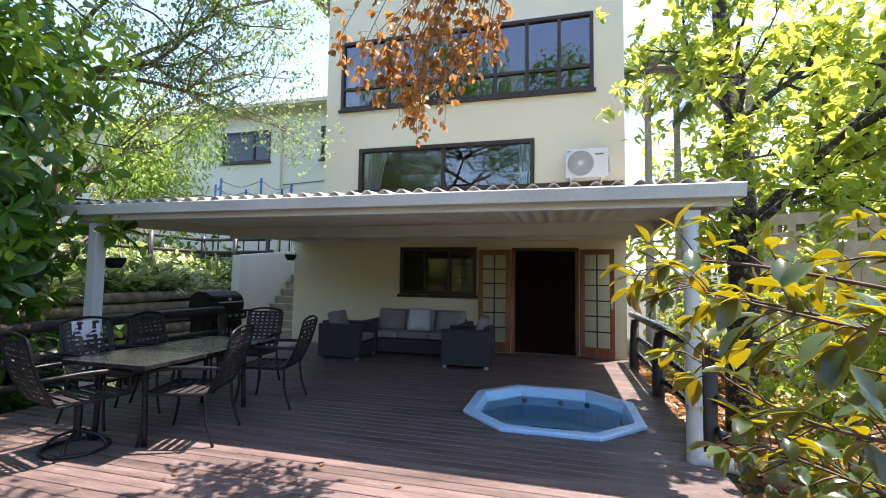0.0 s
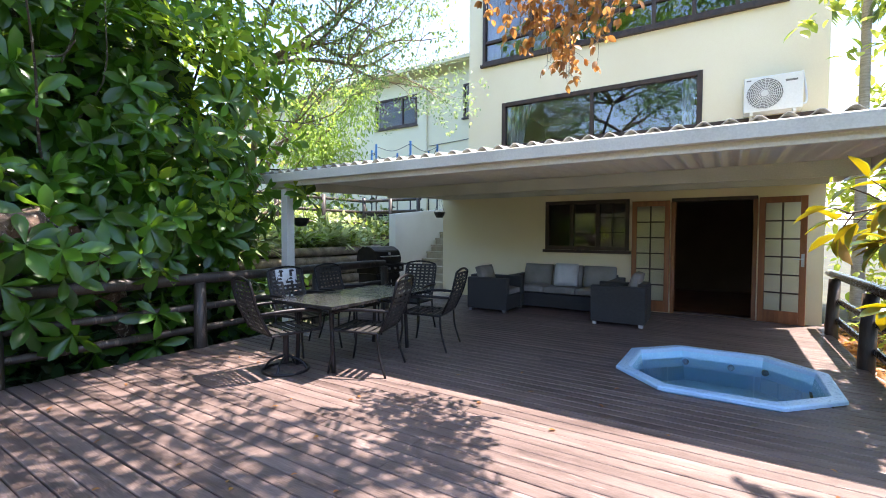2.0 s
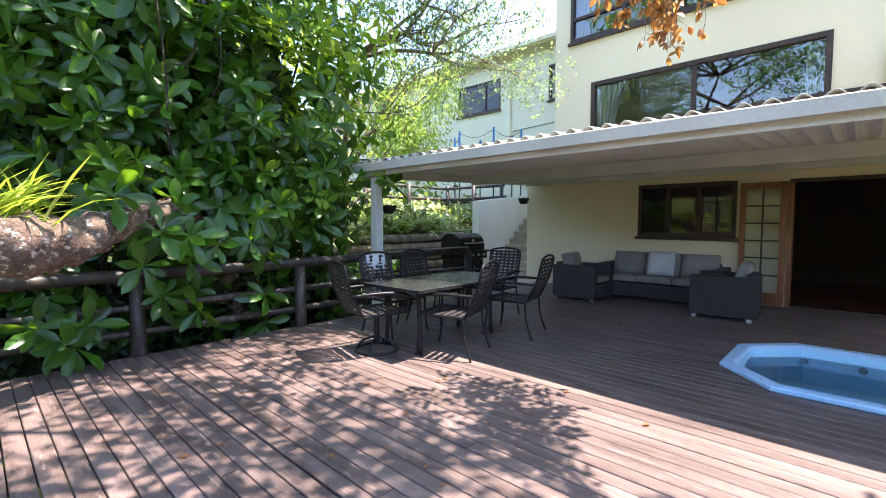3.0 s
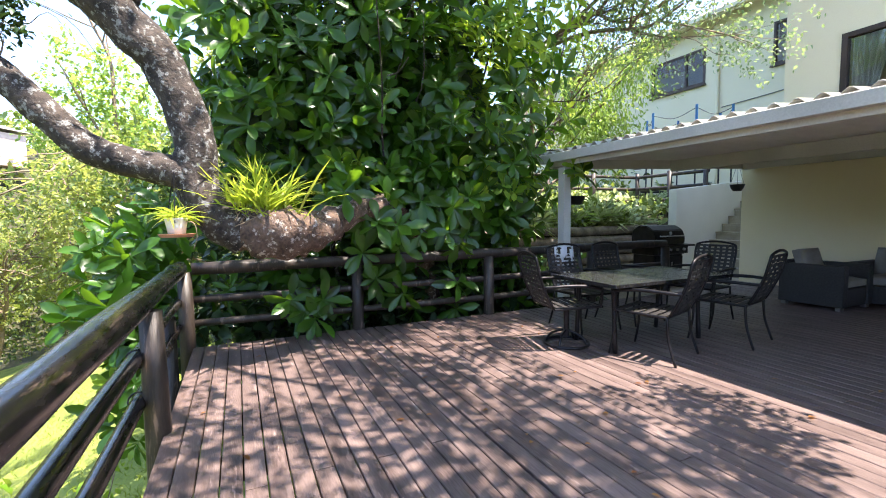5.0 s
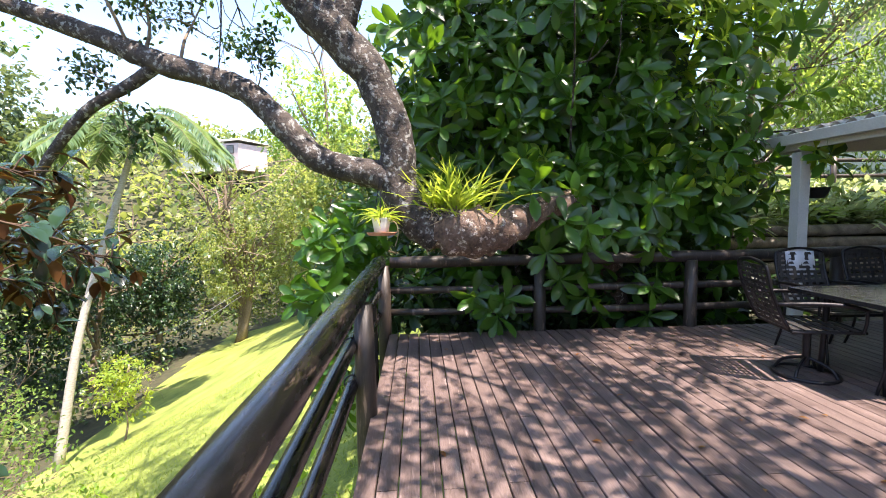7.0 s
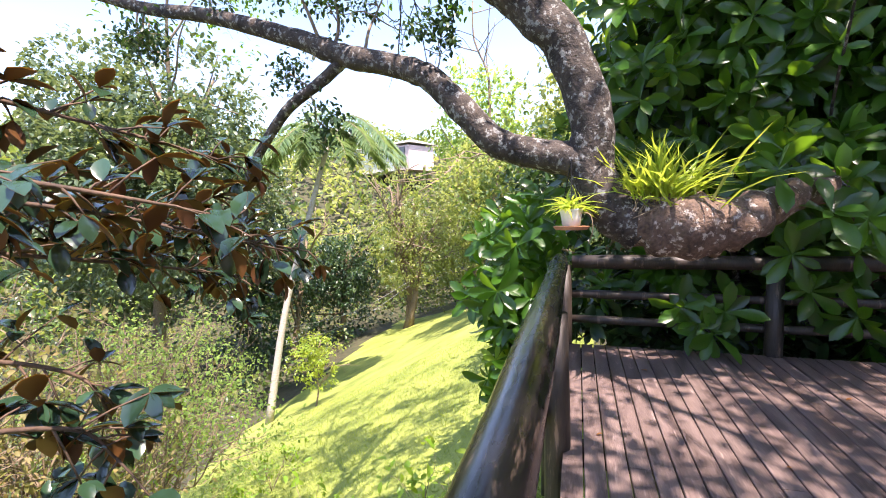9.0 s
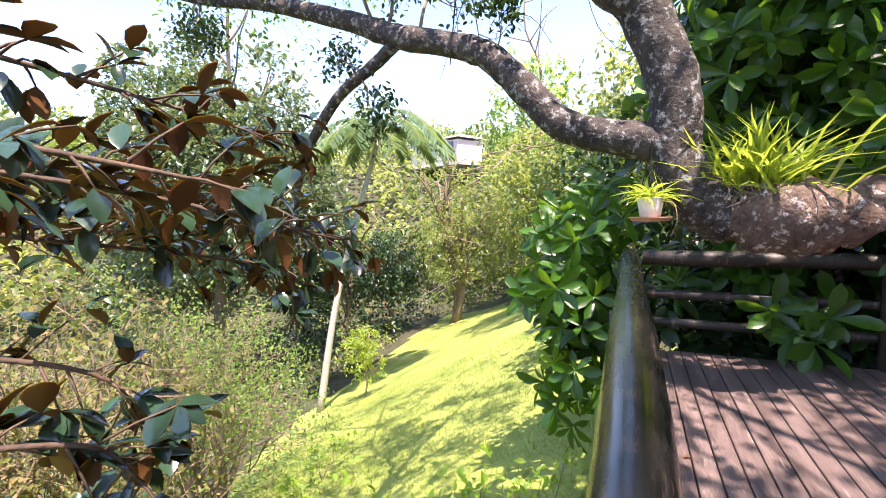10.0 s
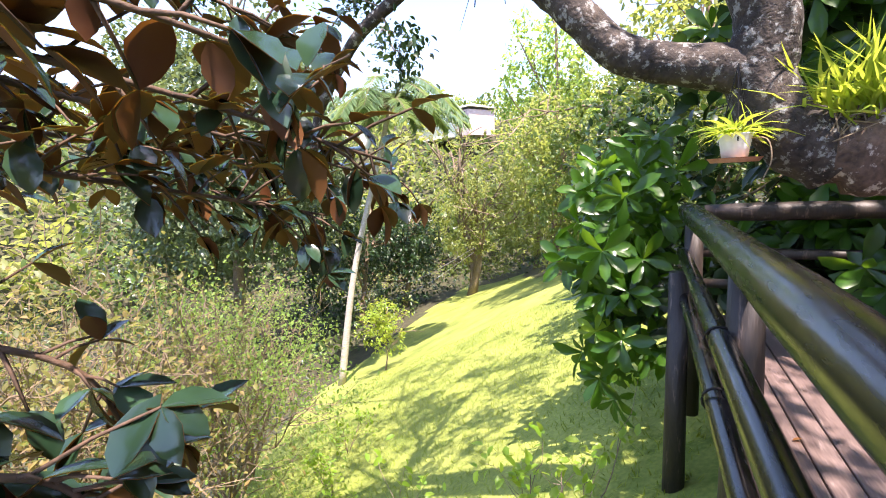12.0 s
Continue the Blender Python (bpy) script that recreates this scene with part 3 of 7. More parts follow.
def build_house():
    S("wall_north", wall_with_holes(-5.74, 1.34, -0.6, 2.78, WY, WY + 0.24, [LOWWIN, DOOR]), M_CREAM, "cream plastered lower house wall under the patio roof", "wall")
    S("wall_upper", wall_with_holes(-5.05, 1.34, 2.78, 9.2, WY, WY + 0.24, [MIDWIN, UPWIN]), M_CREAM, "cream plastered upper house wall with wide windows", "wall")
    S("wall_west", boxes((-5.74, WY + 0.24, -0.6, -5.5, 16, 2.78)), M_CREAM, "cream plastered side wall of the lower storey", "wall")
    S("wall_west_upper", boxes((-5.05, WY + 0.24, 2.785, -4.81, 16, 9.2)), M_CREAM, "cream plastered side wall of the upper storeys", "wall")
    S("wall_east", boxes((1.10, WY + 0.24, -0.6, 1.34, 16, 9.2)), M_CREAM, "cream plastered side wall of the house", "wall")
    S("wall_back", boxes((-5.5, 15.8, -0.6, 1.1, 16, 9.2)), M_CREAM, "plain back wall of the house", "wall")
    # slab out of view, raised and overhung westward to shade the stairs wall
    S("roof_house", boxes((-6.6, WY - 0.25, 9.2, 1.6, 16.2, 9.4)), M_TILE_ROOF, "grey flat roof slab, widened out of view to shade the stairs", "roof")
    S("roof_ledge", boxes((-5.74, WY + 0.24, 2.785, -5.055, 16, 2.86)), M_CREAM, "cream ledge roof beside the upper storey", "roof")
    # rooms behind the openings, their dimness put into a darkened wall colour
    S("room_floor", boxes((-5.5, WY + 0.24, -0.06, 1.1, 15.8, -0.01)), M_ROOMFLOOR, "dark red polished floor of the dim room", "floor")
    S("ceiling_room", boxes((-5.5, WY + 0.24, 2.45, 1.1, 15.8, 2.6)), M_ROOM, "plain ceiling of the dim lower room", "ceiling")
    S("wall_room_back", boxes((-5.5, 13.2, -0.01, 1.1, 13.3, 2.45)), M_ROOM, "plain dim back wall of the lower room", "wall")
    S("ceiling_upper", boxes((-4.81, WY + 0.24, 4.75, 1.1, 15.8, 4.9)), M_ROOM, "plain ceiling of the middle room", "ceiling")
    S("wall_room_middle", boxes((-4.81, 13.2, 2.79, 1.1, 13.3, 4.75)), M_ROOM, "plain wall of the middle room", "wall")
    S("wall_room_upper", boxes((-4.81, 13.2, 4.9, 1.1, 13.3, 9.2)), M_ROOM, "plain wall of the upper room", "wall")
    # brown strip where the patio roof meets the wall
    S("trim_flashing", boxes((-4.3, WY - 0.045, 3.28, 1.30, WY - 0.002, 3.37), bev=0.006), M_DARKWOOD, "dark brown timber strip above the patio roof", "trim")
    S("trim_conduit", boxes((0.47, WY - 0.02, 2.10, 0.50, WY - 0.002, 2.5)), M_CREAM, "cream cable conduit above the door", "trim")


def glazed(bm, face=-1):
    """Marks the pane's outer face as the mirroring one, the rest as clear."""
    bm.normal_update()
    for f in bm.faces:
        f.material_index = 0 if f.normal.y * face > 0.5 else 1
    return bm


def pane(parent, x0, z0, x1, z1, y, t=0.006):
    p = part("pane", glazed(boxes((x0, y, z0, x1, y + t, z1))), [M_GLASS if z0 > 2.5 else M_GLASS_LOW, M_CLEAR], parent)
    p.visible_shadow = False
    return p


def window(name, hole, mulls, transoms, label, sill=True, fw=0.07, bars=(), fy=0.05):
    """A timber window in an opening: outer frame, mullions, transoms, panes, sill."""
    x0, z0, x1, z1 = hole
    w = thing(name, label, "window", kind="structure")
    y0, y1 = WY + fy - 0.08, WY + fy + 0.03
    bm = boxes((x0, y0, z0, x0 + fw, y1, z1), (x1 - fw, y0, z0, x1, y1, z1), (x0 + fw, y0, z1 - fw, x1 - fw, y1, z1), (x0 + fw, y0, z0, x1 - fw, y1, z0 + fw), bev=0.006)
    part("window_frame", bm, M_DARKWOOD, w)
    for m in mulls:
        part("mullion", boxes((m - 0.035, y0 + 0.01, z0 + fw, m + 0.035, y1 - 0.01, z1 - fw), bev=0.005), M_DARKWOOD, w)
    xs = [x0 + fw] + [v for m in mulls for v in (m - 0.035, m + 0.035)] + [x1 - fw]
    for tz in transoms:
        for a, b in zip(xs[::2], xs[1::2]):
            part("transom", boxes((a, y0 + 0.012, tz - 0.03, b, y1 - 0.012, tz + 0.03), bev=0.004), M_DARKWOOD, w)
    zs = [z0 + fw] + [v for t in transoms for v in (t - 0.03, t + 0.03)] + [z1 - fw]
    for a, b in zip(xs[::2], xs[1::2]):
        for c, d in zip(zs[::2], zs[1::2]):
            pane(w, a, c, b, d, WY + fy - 0.02)
    for (bx0, bz0, bx1, bz1) in bars:
        part("glazing_bar", boxes((bx0, y0 + 0.02, bz0, bx1, y1 - 0.03, bz1)), M_DARKWOOD, w)
    if sill:
        part("window_sill", boxes((x0 - 0.04, WY - 0.07, z0 - 0.06, x1 + 0.04, WY - 0.002, z0 - 0.002), bev=0.008), M_DARKWOOD, w)
    return w


def curtain(x0, x1, z0, z1, y, label, folds=7):
    bm = bmesh.new()
    n = folds * 6
    top, bot = [], []
    for i in range(n + 1):
        t = i / n
        dy = 0.035 * math.sin(t * folds * 2 * math.pi) + 0.01 * math.sin(t * 23)
        top.append(bm.verts.new((x0 + (x1 - x0) * t, y + dy, z1)))
        k = 0.75 + 0.25 * math.cos(t * 3)
        bot.append(bm.verts.new((x0 + (x1 - x0) * t * k, y + dy * 1.4, z0)))
    for i in range(n):
        bm.faces.new([bot[i], bot[i + 1], top[i + 1], top[i]])
    ob = obj("curtain", bm, M_CURTAIN, smooth=True)
    md = ob.modifiers.new("thick", "SOLIDIFY")
    md.thickness = 0.004
    return tagged(ob, label, "curtain", "curtains")


def french_leaf(name, hinge, width, angle, label):
    """A glazed door leaf: stiles, rails, glazing bars two by six, handle. Local x runs from the hinge along the leaf."""
    lf = thing(name, label, "door", kind="structure", at=pose(hinge[0], hinge[1], 0.012, 0, 0, angle))
    H, T, st = 2.03, 0.042, 0.085
    part("stile", boxes((0, -T / 2, 0, st, T / 2, H), bev=0.004), M_DOOR, lf)
    part("stile", boxes((width - st, -T / 2, 0, width, T / 2, H), bev=0.004), M_DOOR, lf)
    part("rail", boxes((st, -T / 2, 0, width - st, T / 2, 0.20), bev=0.004), M_DOOR, lf)
    part("rail", boxes((st, -T / 2, H - 0.10, width - st, T / 2, H), bev=0.004), M_DOOR, lf)
    z0, z1 = 0.20, H - 0.10
    cx = width / 2
    part("glazing_bar", boxes((cx - 0.012, -0.015, z0, cx + 0.012, 0.015, z1)), M_DARKWOOD, lf)
    dz = (z1 - z0) / 6
    for i in range(1, 6):
        z = z0 + dz * i
        part("glazing_bar", boxes((st, -0.014, z - 0.012, cx - 0.012, 0.014, z + 0.012)), M_DARKWOOD, lf)
        part("glazing_bar", boxes((cx + 0.012, -0.014, z - 0.012, width - st, 0.014, z + 0.012)), M_DARKWOOD, lf)
    for i in range(6):
        for a, b in ((st, cx - 0.012), (cx + 0.012, width - st)):
            lo = z0 + dz * i + (0.012 if i else 0)
            hi = z0 + dz * (i + 1) - (0.012 if i < 5 else 0)
            p = part("pane", glazed(boxes((a, -0.003, lo, b, 0.003, hi)), 1 if angle > 90 else -1), [M_GLASS_LOW, M_CLEAR], lf)
            p.visible_shadow = False
    bm = boxes((width - 0.062, -T / 2 - 0.008, 0.92, width - 0.022, -T / 2 - 0.001, 1.12), bev=0.003)
    tube(bm, [(width - 0.042, -T / 2 - 0.006, 1.04), (width - 0.042, -T / 2 - 0.05, 1.04), (width - 0.15, -T / 2 - 0.05, 1.035)], 0.008, 8)
    part("door_handle", bm, M_STEEL, lf, "steel lever handle")
    return lf


def build_openings():
    lx = LOWWIN[2]
    bars = []
    # the sash beside the door has small panes
    for i in (1, 2):
        z = 1.18 + (2.03 - 1.18) * i / 3
        bars.append((-2.07, z - 0.01, -1.60, z + 0.01))
    bars.append((-1.845, 1.185, -1.825, 2.025))
    window("window_1", LOWWIN, (-2.62, -2.10), (), "dark timber window with small panes beside the french doors", bars=bars)
    window("window_2", MIDWIN, (-2.26,), (), "wide two-pane dark-framed window reflecting trees", sill=False, fw=0.085)
    window("window_3", UPWIN, (-3.55, -2.72, -1.94, -1.17, -0.52, 0.12), (5.70,), "wide dark-framed top window with a transom", fw=0.07)
    d = thing("door_frame", "dark stained frame round the open french doorway", "door frame", kind="structure")
    x0, z0, x1, z1 = DOOR
    part("jamb", boxes((x0, WY - 0.03, 0, x0 + 0.06, WY + 0.16, z1 - 0.06), bev=0.004), M_DOOR, d)
    part("jamb", boxes((x1 - 0.06, WY - 0.03, 0, x1, WY + 0.16, z1 - 0.06), bev=0.004), M_DOOR, d)
    part("head", boxes((x0, WY - 0.03, z1 - 0.06, x1, WY + 0.16, z1), bev=0.004), M_DARKWOOD, d)
    part("threshold", boxes((x0 + 0.06, WY - 0.03, 0.002, x1 - 0.06, WY + 0.23, 0.03), bev=0.004), M_DARKWOOD, d)
    french_leaf("door_1", (-0.82, WY - 0.06), 0.64, 180, "open varnished french door leaf folded back against the wall")
    french_leaf("door_2", (0.50, WY - 0.10), 0.62, -13, "open varnished french door leaf standing off the wall")
    curtain(-4.10, -3.55, 3.05, 4.24, WY + 0.13, "white gathered curtain behind the wide window", 6)
    curtain(-0.68, -0.44, 3.05, 4.24, WY + 0.13, "white gathered curtain at the window's end", 3)
    curtain(-4.60, -4.05, 5.25, 6.74, WY + 0.13, "pale gathered curtain behind the top window", 5)


# ---- patio roof ----
RX0, RX1, RY0, RY1 = -5.62, 1.50, 3.86, 8.82


def roof_z(y):
    return 2.235 + (y - RY0) * 0.085


def lining_z(y):
    return 2.195 + (y - RY0) * 0.036


def build_patio_roof():
    bm = bmesh.new()
    p, amp = 0.177, 0.027
    n = int((RX1 - RX0) / p * 8)
    rows = []
    for y, dz in ((RY0 - 0.06, 0), (RY1, 0), (RY1, -0.008), (RY0 - 0.06, -0.008)):
        rows.append([bm.verts.new((RX0 + (RX1 - RX0) * i / n, y, roof_z(y) + 0.045 + dz + amp * math.sin(2 * math.pi * (RX1 - RX0) * i / n / p))) for i in range(n + 1)])
    for a, b in ((0, 1), (1, 2), (2, 3), (3, 0)):
        for i in range(n):
            bm.faces.new([rows[a][i], rows[a][i + 1], rows[b][i + 1], rows[b][i]])
    bmesh.ops.recalc_face_normals(bm, faces=bm.faces)
    ob = obj("roof_patio", bm, M_ROOF, smooth=True)
    tagged(ob, "weathered grey corrugated sheet roof over the patio", "roof", kind="structure")
    # painted lining under the sheet, corrugated too
    bm = bmesh.new()
    rows = []
    for y, dz in ((RY0 + 0.05, 0), (RY1, 0), (RY1, -0.006), (RY0 + 0.05, -0.006)):
        rows.append([bm.verts.new((RX0 + (RX1 - RX0) * i / n, y, lining_z(y) + 0.03 + dz + amp * math.sin(2 * math.pi * (RX1 - RX0) * i / n / p))) for i in range(n + 1)])
    for a, b in ((0, 1), (1, 2), (2, 3), (3, 0)):
        for i in range(n):
            bm.faces.new([rows[a][i], rows[a][i + 1], rows[b][i + 1], rows[b][i]])
    bmesh.ops.recalc_face_normals(bm, faces=bm.faces)
    S("ceiling", bm, M_SOFFIT, "white-painted corrugated underside of the patio roof", "ceiling")
    # front gutter and beam
    bm = bmesh.new()
    prof = [(-0.10, 0.0), (-0.125, 0.105), (-0.118, 0.112), (-0.11, 0.108), (-0.09, 0.01), (-0.01, 0.01), (0.0, 0.112), (0.008, 0.112), (0.008, 0.0)]
    ends = [[bm.verts.new((x, RY0 + 0.02 + a, 2.135 + b)) for a, b in prof] for x in (RX0 - 0.04, RX1 + 0.06)]
    for k in range(len(prof)):
        k2 = (k + 1) % len(prof)
        bm.faces.new([ends[0][k], ends[0][k2], ends[1][k2], ends[1][k]])
    bm.faces.new(ends[0][::-1])
    bm.faces.new(ends[1])
    bmesh.ops.recalc_face_normals(bm, faces=bm.faces)
    S("gutter", bm, M_WHITEPAINT, "white-painted gutter along the patio roof edge", "gutter")
    S("beam_front", boxes((RX0, RY0 + 0.03, 2.075, RX1, RY0 + 0.075, 2.20), bev=0.006), M_WHITEPAINT, "white front beam of the patio roof", "beam")
    S("beam_back", boxes((RX0 + 0.02, 8.50, 2.20, 1.33, 8.57, 2.36), bev=0.006), M_WHITEPAINT, "white back beam of the patio roof", "beam")
    S("beam_middle", boxes((RX0 + 0.09, 6.5, 2.10, RX1 - 0.10, 6.57, 2.288), bev=0.006), M_WHITEPAINT, "white middle beam of the patio roof", "beam")
    for x in (RX0 + 0.02, RX1 - 0.09):
        bm = boxes((x, RY0 + 0.11, 0, x + 0.06, RY1 - 0.01, 0.15), bev=0.005)
        for v in bm.verts:
            v.co.z += 2.055 + (v.co.y - RY0) * 0.036
        S("beam_side", bm, M_WHITEPAINT, "white sloping side beam of the patio roof", "beam")
    # posts: one square at the terrace side, one round downpipe-like by the shrub
    bm = boxes((-5.33, 3.90, -0.4, -5.20, 4.03, 2.05), bev=0.008)
    tagged(obj("roof_post", bm, M_WHITEPAINT), "square white-painted post carrying the patio roof", "post")
    post = thing("roof_post", "round white-painted post carrying the patio roof", "post")
    part("shaft", tube(bmesh.new(), [(1.20, 3.95, z) for z in (-0.3, 0.0, 0.6, 1.4, 2.05)], 0.062, 20), M_WHITEPAINT, post, smooth=True)
    part("bracket", boxes((1.135, 3.885, 1.97, 1.265, 4.015, 2.05), bev=0.004), M_WHITEPAINT, post)
    foot = spline([(1.20, 3.95, 0.10), (1.21, 3.94, 0.045), (1.30, 3.92, 0.035), (1.50, 3.88, 0.02)], 5)
    part("elbow", tube(bmesh.new(), foot, 0.058, 14), M_WHITEPAINT, post, "white pipe elbow at the post's foot", smooth=True)
    part("clip", tube(bmesh.new(), [(1.20, 3.95, 0.42), (1.20, 3.95, 0.46)], 0.067, 16), M_STEEL, post)
    # fixtures on the wall
    lamp = thing("floodlight", "small dark floodlight fixed above the window", "lamp")
    part("bracket", boxes((-2.21, WY - 0.03, 2.27, -2.15, WY - 0.003, 2.33), bev=0.003), M_BLACKPOT, lamp)
    part("housing", box(bmesh.new(), -0.06, -0.03, -0.045, 0.06, 0.03, 0.045, bev=0.006, m=pose(-2.18, WY - 0.07, 2.27, -25)), M_BLACKPOT, lamp)
    part("lens", box(bmesh.new(), -0.05, -0.034, -0.035, 0.05, -0.031, 0.035, m=pose(-2.18, WY - 0.07, 2.27, -25)), M_STEEL, lamp)
    for x in (-4.62, -4.2):
        sp = thing("wall_spotlight", "small dark spotlight under the roof edge", "lamp", "wall spotlights")
        part("base", boxes((x - 0.03, WY - 0.03, 2.30, x + 0.03, WY - 0.003, 2.36), bev=0.003), M_BLACKPOT, sp)
        part("shade", tube(bmesh.new(), [(x, WY - 0.03, 2.32), (x, WY - 0.06, 2.29), (x, WY - 0.12, 2.25)], [0.02, 0.035, 0.045], 12), M_BLACKPOT, sp)


def build_ac():
    a = thing("air_conditioner", "white outdoor air conditioner unit on the wall", "air conditioner")
    x0, x1, z0, z1, y0, y1 = 0.24, 0.99, 3.38, 3.93, WY - 0.36, WY - 0.06
    part("casing", boxes((x0, y0, z0, x1, y1, z1), bev=0.012), M_GALV, a)
    cx, cz = x0 + 0.27, (z0 + z1) / 2
    bm = bmesh.new()
    for r in np.linspace(0.045, 0.235, 9):
        pts = [(cx + r * math.cos(w), y0 - 0.012, cz + r * math.sin(w)) for w in np.linspace(0, 2 * math.pi, 33)]
        tube(bm, pts, 0.004, 5)
    for w in np.linspace(0, 2 * math.pi, 25)[:-1]:
        tube(bm, [(cx + 0.04 * math.cos(w), y0 - 0.010, cz + 0.04 * math.sin(w)), (cx + 0.235 * math.cos(w + 0.25), y0 - 0.010, cz + 0.235 * math.sin(w + 0.25))], 0.0035, 5)
    part("fan_guard", bm, M_GALV, a)
    bm = bmesh.new()
    bmesh.ops.create_circle(bm, cap_ends=True, radius=0.24, segments=40, matrix=Matrix.Translation((cx, y0 - 0.003, cz)) @ Matrix.Rotation(radians(90), 4, "X"))
    part("fan_opening", bm, M_GRILLE, a)
    bm = bmesh.new()
    bmesh.ops.create_circle(bm, cap_ends=True, radius=0.045, segments=20, matrix=Matrix.Translation((cx, y0 - 0.018, cz)) @ Matrix.Rotation(radians(90), 4, "X"))
    part("hub", bm, M_GALV, a)
    part("badge", boxes((x1 - 0.22, y0 - 0.004, z1 - 0.13, x1 - 0.07, y0 - 0.001, z1 - 0.10)), M_GRILLE, a, "small grey maker's badge")
    part("badge", boxes((x0 + 0.03, y0 - 0.004, z1 - 0.06, x0 + 0.09, y0 - 0.001, z1 - 0.04)), M_GRILLE, a)
    for x in (x0 + 0.1, x1 - 0.1):
        part("bracket", boxes((x - 0.02, y0, z0 - 0.05, x + 0.02, WY - 0.003, z0 - 0.002), (x - 0.02, WY - 0.05, z0 - 0.35, x + 0.02, WY - 0.003, z0 - 0.05)), M_GALV, a)
    part("pipe", tube(bmesh.new(), spline([(x1 - 0.02, y1 - 0.1, z0 + 0.1), (x1 + 0.06, y1 - 0.05, z0 + 0.12), (x1 + 0.07, WY - 0.03, z0 + 0.3), (x1 + 0.02, WY - 0.02, z1 + 0.1)], 5), 0.014, 8), M_GALV, a)


# ---- the wing of the house behind the terrace ----
NY = 13.0


def build_wing():
    holes = [(-11.55, 5.40, -9.56, 6.50), (-7.62, 5.36, -6.6, 6.50), (-16.2, 5.4, -14.6, 6.5)]
    S("wall_wing", wall_with_holes(-24, -5.06, -0.5, 7.30, NY, NY + 0.24, holes), M_PALE, "pale plastered wall of the house wing behind", "wall")
    S("wall_wing_back", boxes((-24, 15.9, -0.5, -5.06, 16.1, 7.3)), M_PALE, "plain wall closing the house wing", "wall")
    S("wall_wing_end", boxes((-24.24, NY, -0.5, -24.003, 16.1, 7.3)), M_PALE, "plain end wall of the house wing", "wall")
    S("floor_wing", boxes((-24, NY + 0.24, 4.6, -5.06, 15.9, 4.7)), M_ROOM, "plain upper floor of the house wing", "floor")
    # unseen ceiling, added to keep daylight out of the wing's windows
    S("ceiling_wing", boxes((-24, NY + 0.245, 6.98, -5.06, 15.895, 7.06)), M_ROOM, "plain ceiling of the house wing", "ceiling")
    bm = bmesh.new()
    # pitched roof with overhanging eave
    for (y0, z0, y1, z1) in ((NY - 0.45, 7.30, 15.0, 8.05),):
        vs = [bm.verts.new(c) for c in ((-24.5, y0, z0), (-5.06, y0, z0), (-5.06, y1, z1), (-24.5, y1, z1), (-24.5, y0, z0 - 0.06), (-5.06, y0, z0 - 0.06), (-5.06, y1, z1 - 0.06), (-24.5, y1, z1 - 0.06))]
        for q in ((0, 1, 2, 3), (7, 6, 5, 4), (0, 4, 5, 1), (1, 5, 6, 2), (2, 6, 7, 3), (3, 7, 4, 0)):
            bm.faces.new([vs[i] for i in q])
    for i in range(100):
        x = -24.4 + i * 0.194
        tube(bm, [(x, NY - 0.46, 7.31), (x, 15.0, 8.06)], 0.035, 5)
    S("roof_wing", bm, M_ROOF, "grey ribbed sheet roof of the house wing", "roof")
    S("gutter_wing", boxes((-24.5, NY - 0.56, 7.14, -5.07, NY - 0.455, 7.26), bev=0.01), M_PALE, "pale gutter under the wing's eave", "gutter")
    S("trim_fascia", boxes((-24.5, NY - 0.45, 7.10, -5.07, NY - 0.42, 7.235)), M_PALE, "pale fascia board under the wing's eave", "trim")
    for i, h in enumerate(holes):
        x0, z0, x1, z1 = h
        w = thing("window_%d" % (4 + i), "dark-framed window of the house wing", "window", kind="structure")
        y0, y1 = NY - 0.02, NY + 0.07
        f = 0.07
        part("window_frame", boxes((x0, y0, z0, x0 + f, y1, z1), (x1 - f, y0, z0, x1, y1, z1), (x0 + f, y0, z1 - f, x1 - f, y1, z1), (x0 + f, y0, z0, x1 - f, y1, z0 + f), bev=0.005), M_DARKWOOD, w)
        mx = x0 + (x1 - x0) * 0.66
        part("mullion", boxes((mx - 0.03, y0 + 0.01, z0 + f, mx + 0.03, y1 - 0.01, z1 - f)), M_DARKWOOD, w)
        for a, b in ((x0 + f, mx - 0.03), (mx + 0.03, x1 - f)):
            p = part("pane", glazed(boxes((a, NY + 0.02, z0 + f, b, NY + 0.026, z1 - f))), [M_GLASS_LOW, M_CLEAR], w)
            p.visible_shadow = False
        part("window_sill", boxes((x0 - 0.04, NY - 0.08, z0 - 0.06, x1 + 0.04, NY - 0.003, z0 - 0.003), bev=0.006), M_DARKWOOD, w)
    dp = thing("downpipe", "pale downpipe on the wing wall", "pipe")
    pts = spline([(-9.62, NY - 0.5, 7.13), (-9.60, NY - 0.45, 6.95), (-9.22, NY - 0.10, 6.65), (-9.15, NY - 0.06, 6.3), (-9.10, NY - 0.06, 4.0), (-9.08, NY - 0.06, 2.2)], 5)
    part("pipe", tube(bmesh.new(), pts, 0.045, 12), M_PALE, dp, smooth=True)
    S("trim_cable", tube(bmesh.new(), [(-9.0, NY - 0.02, 4.55), (-7.6, NY - 0.02, 4.62), (-6.2, NY - 0.02, 4.74)], 0.014, 6), M_GRILLE, "thin grey cable along the wing wall", "trim")


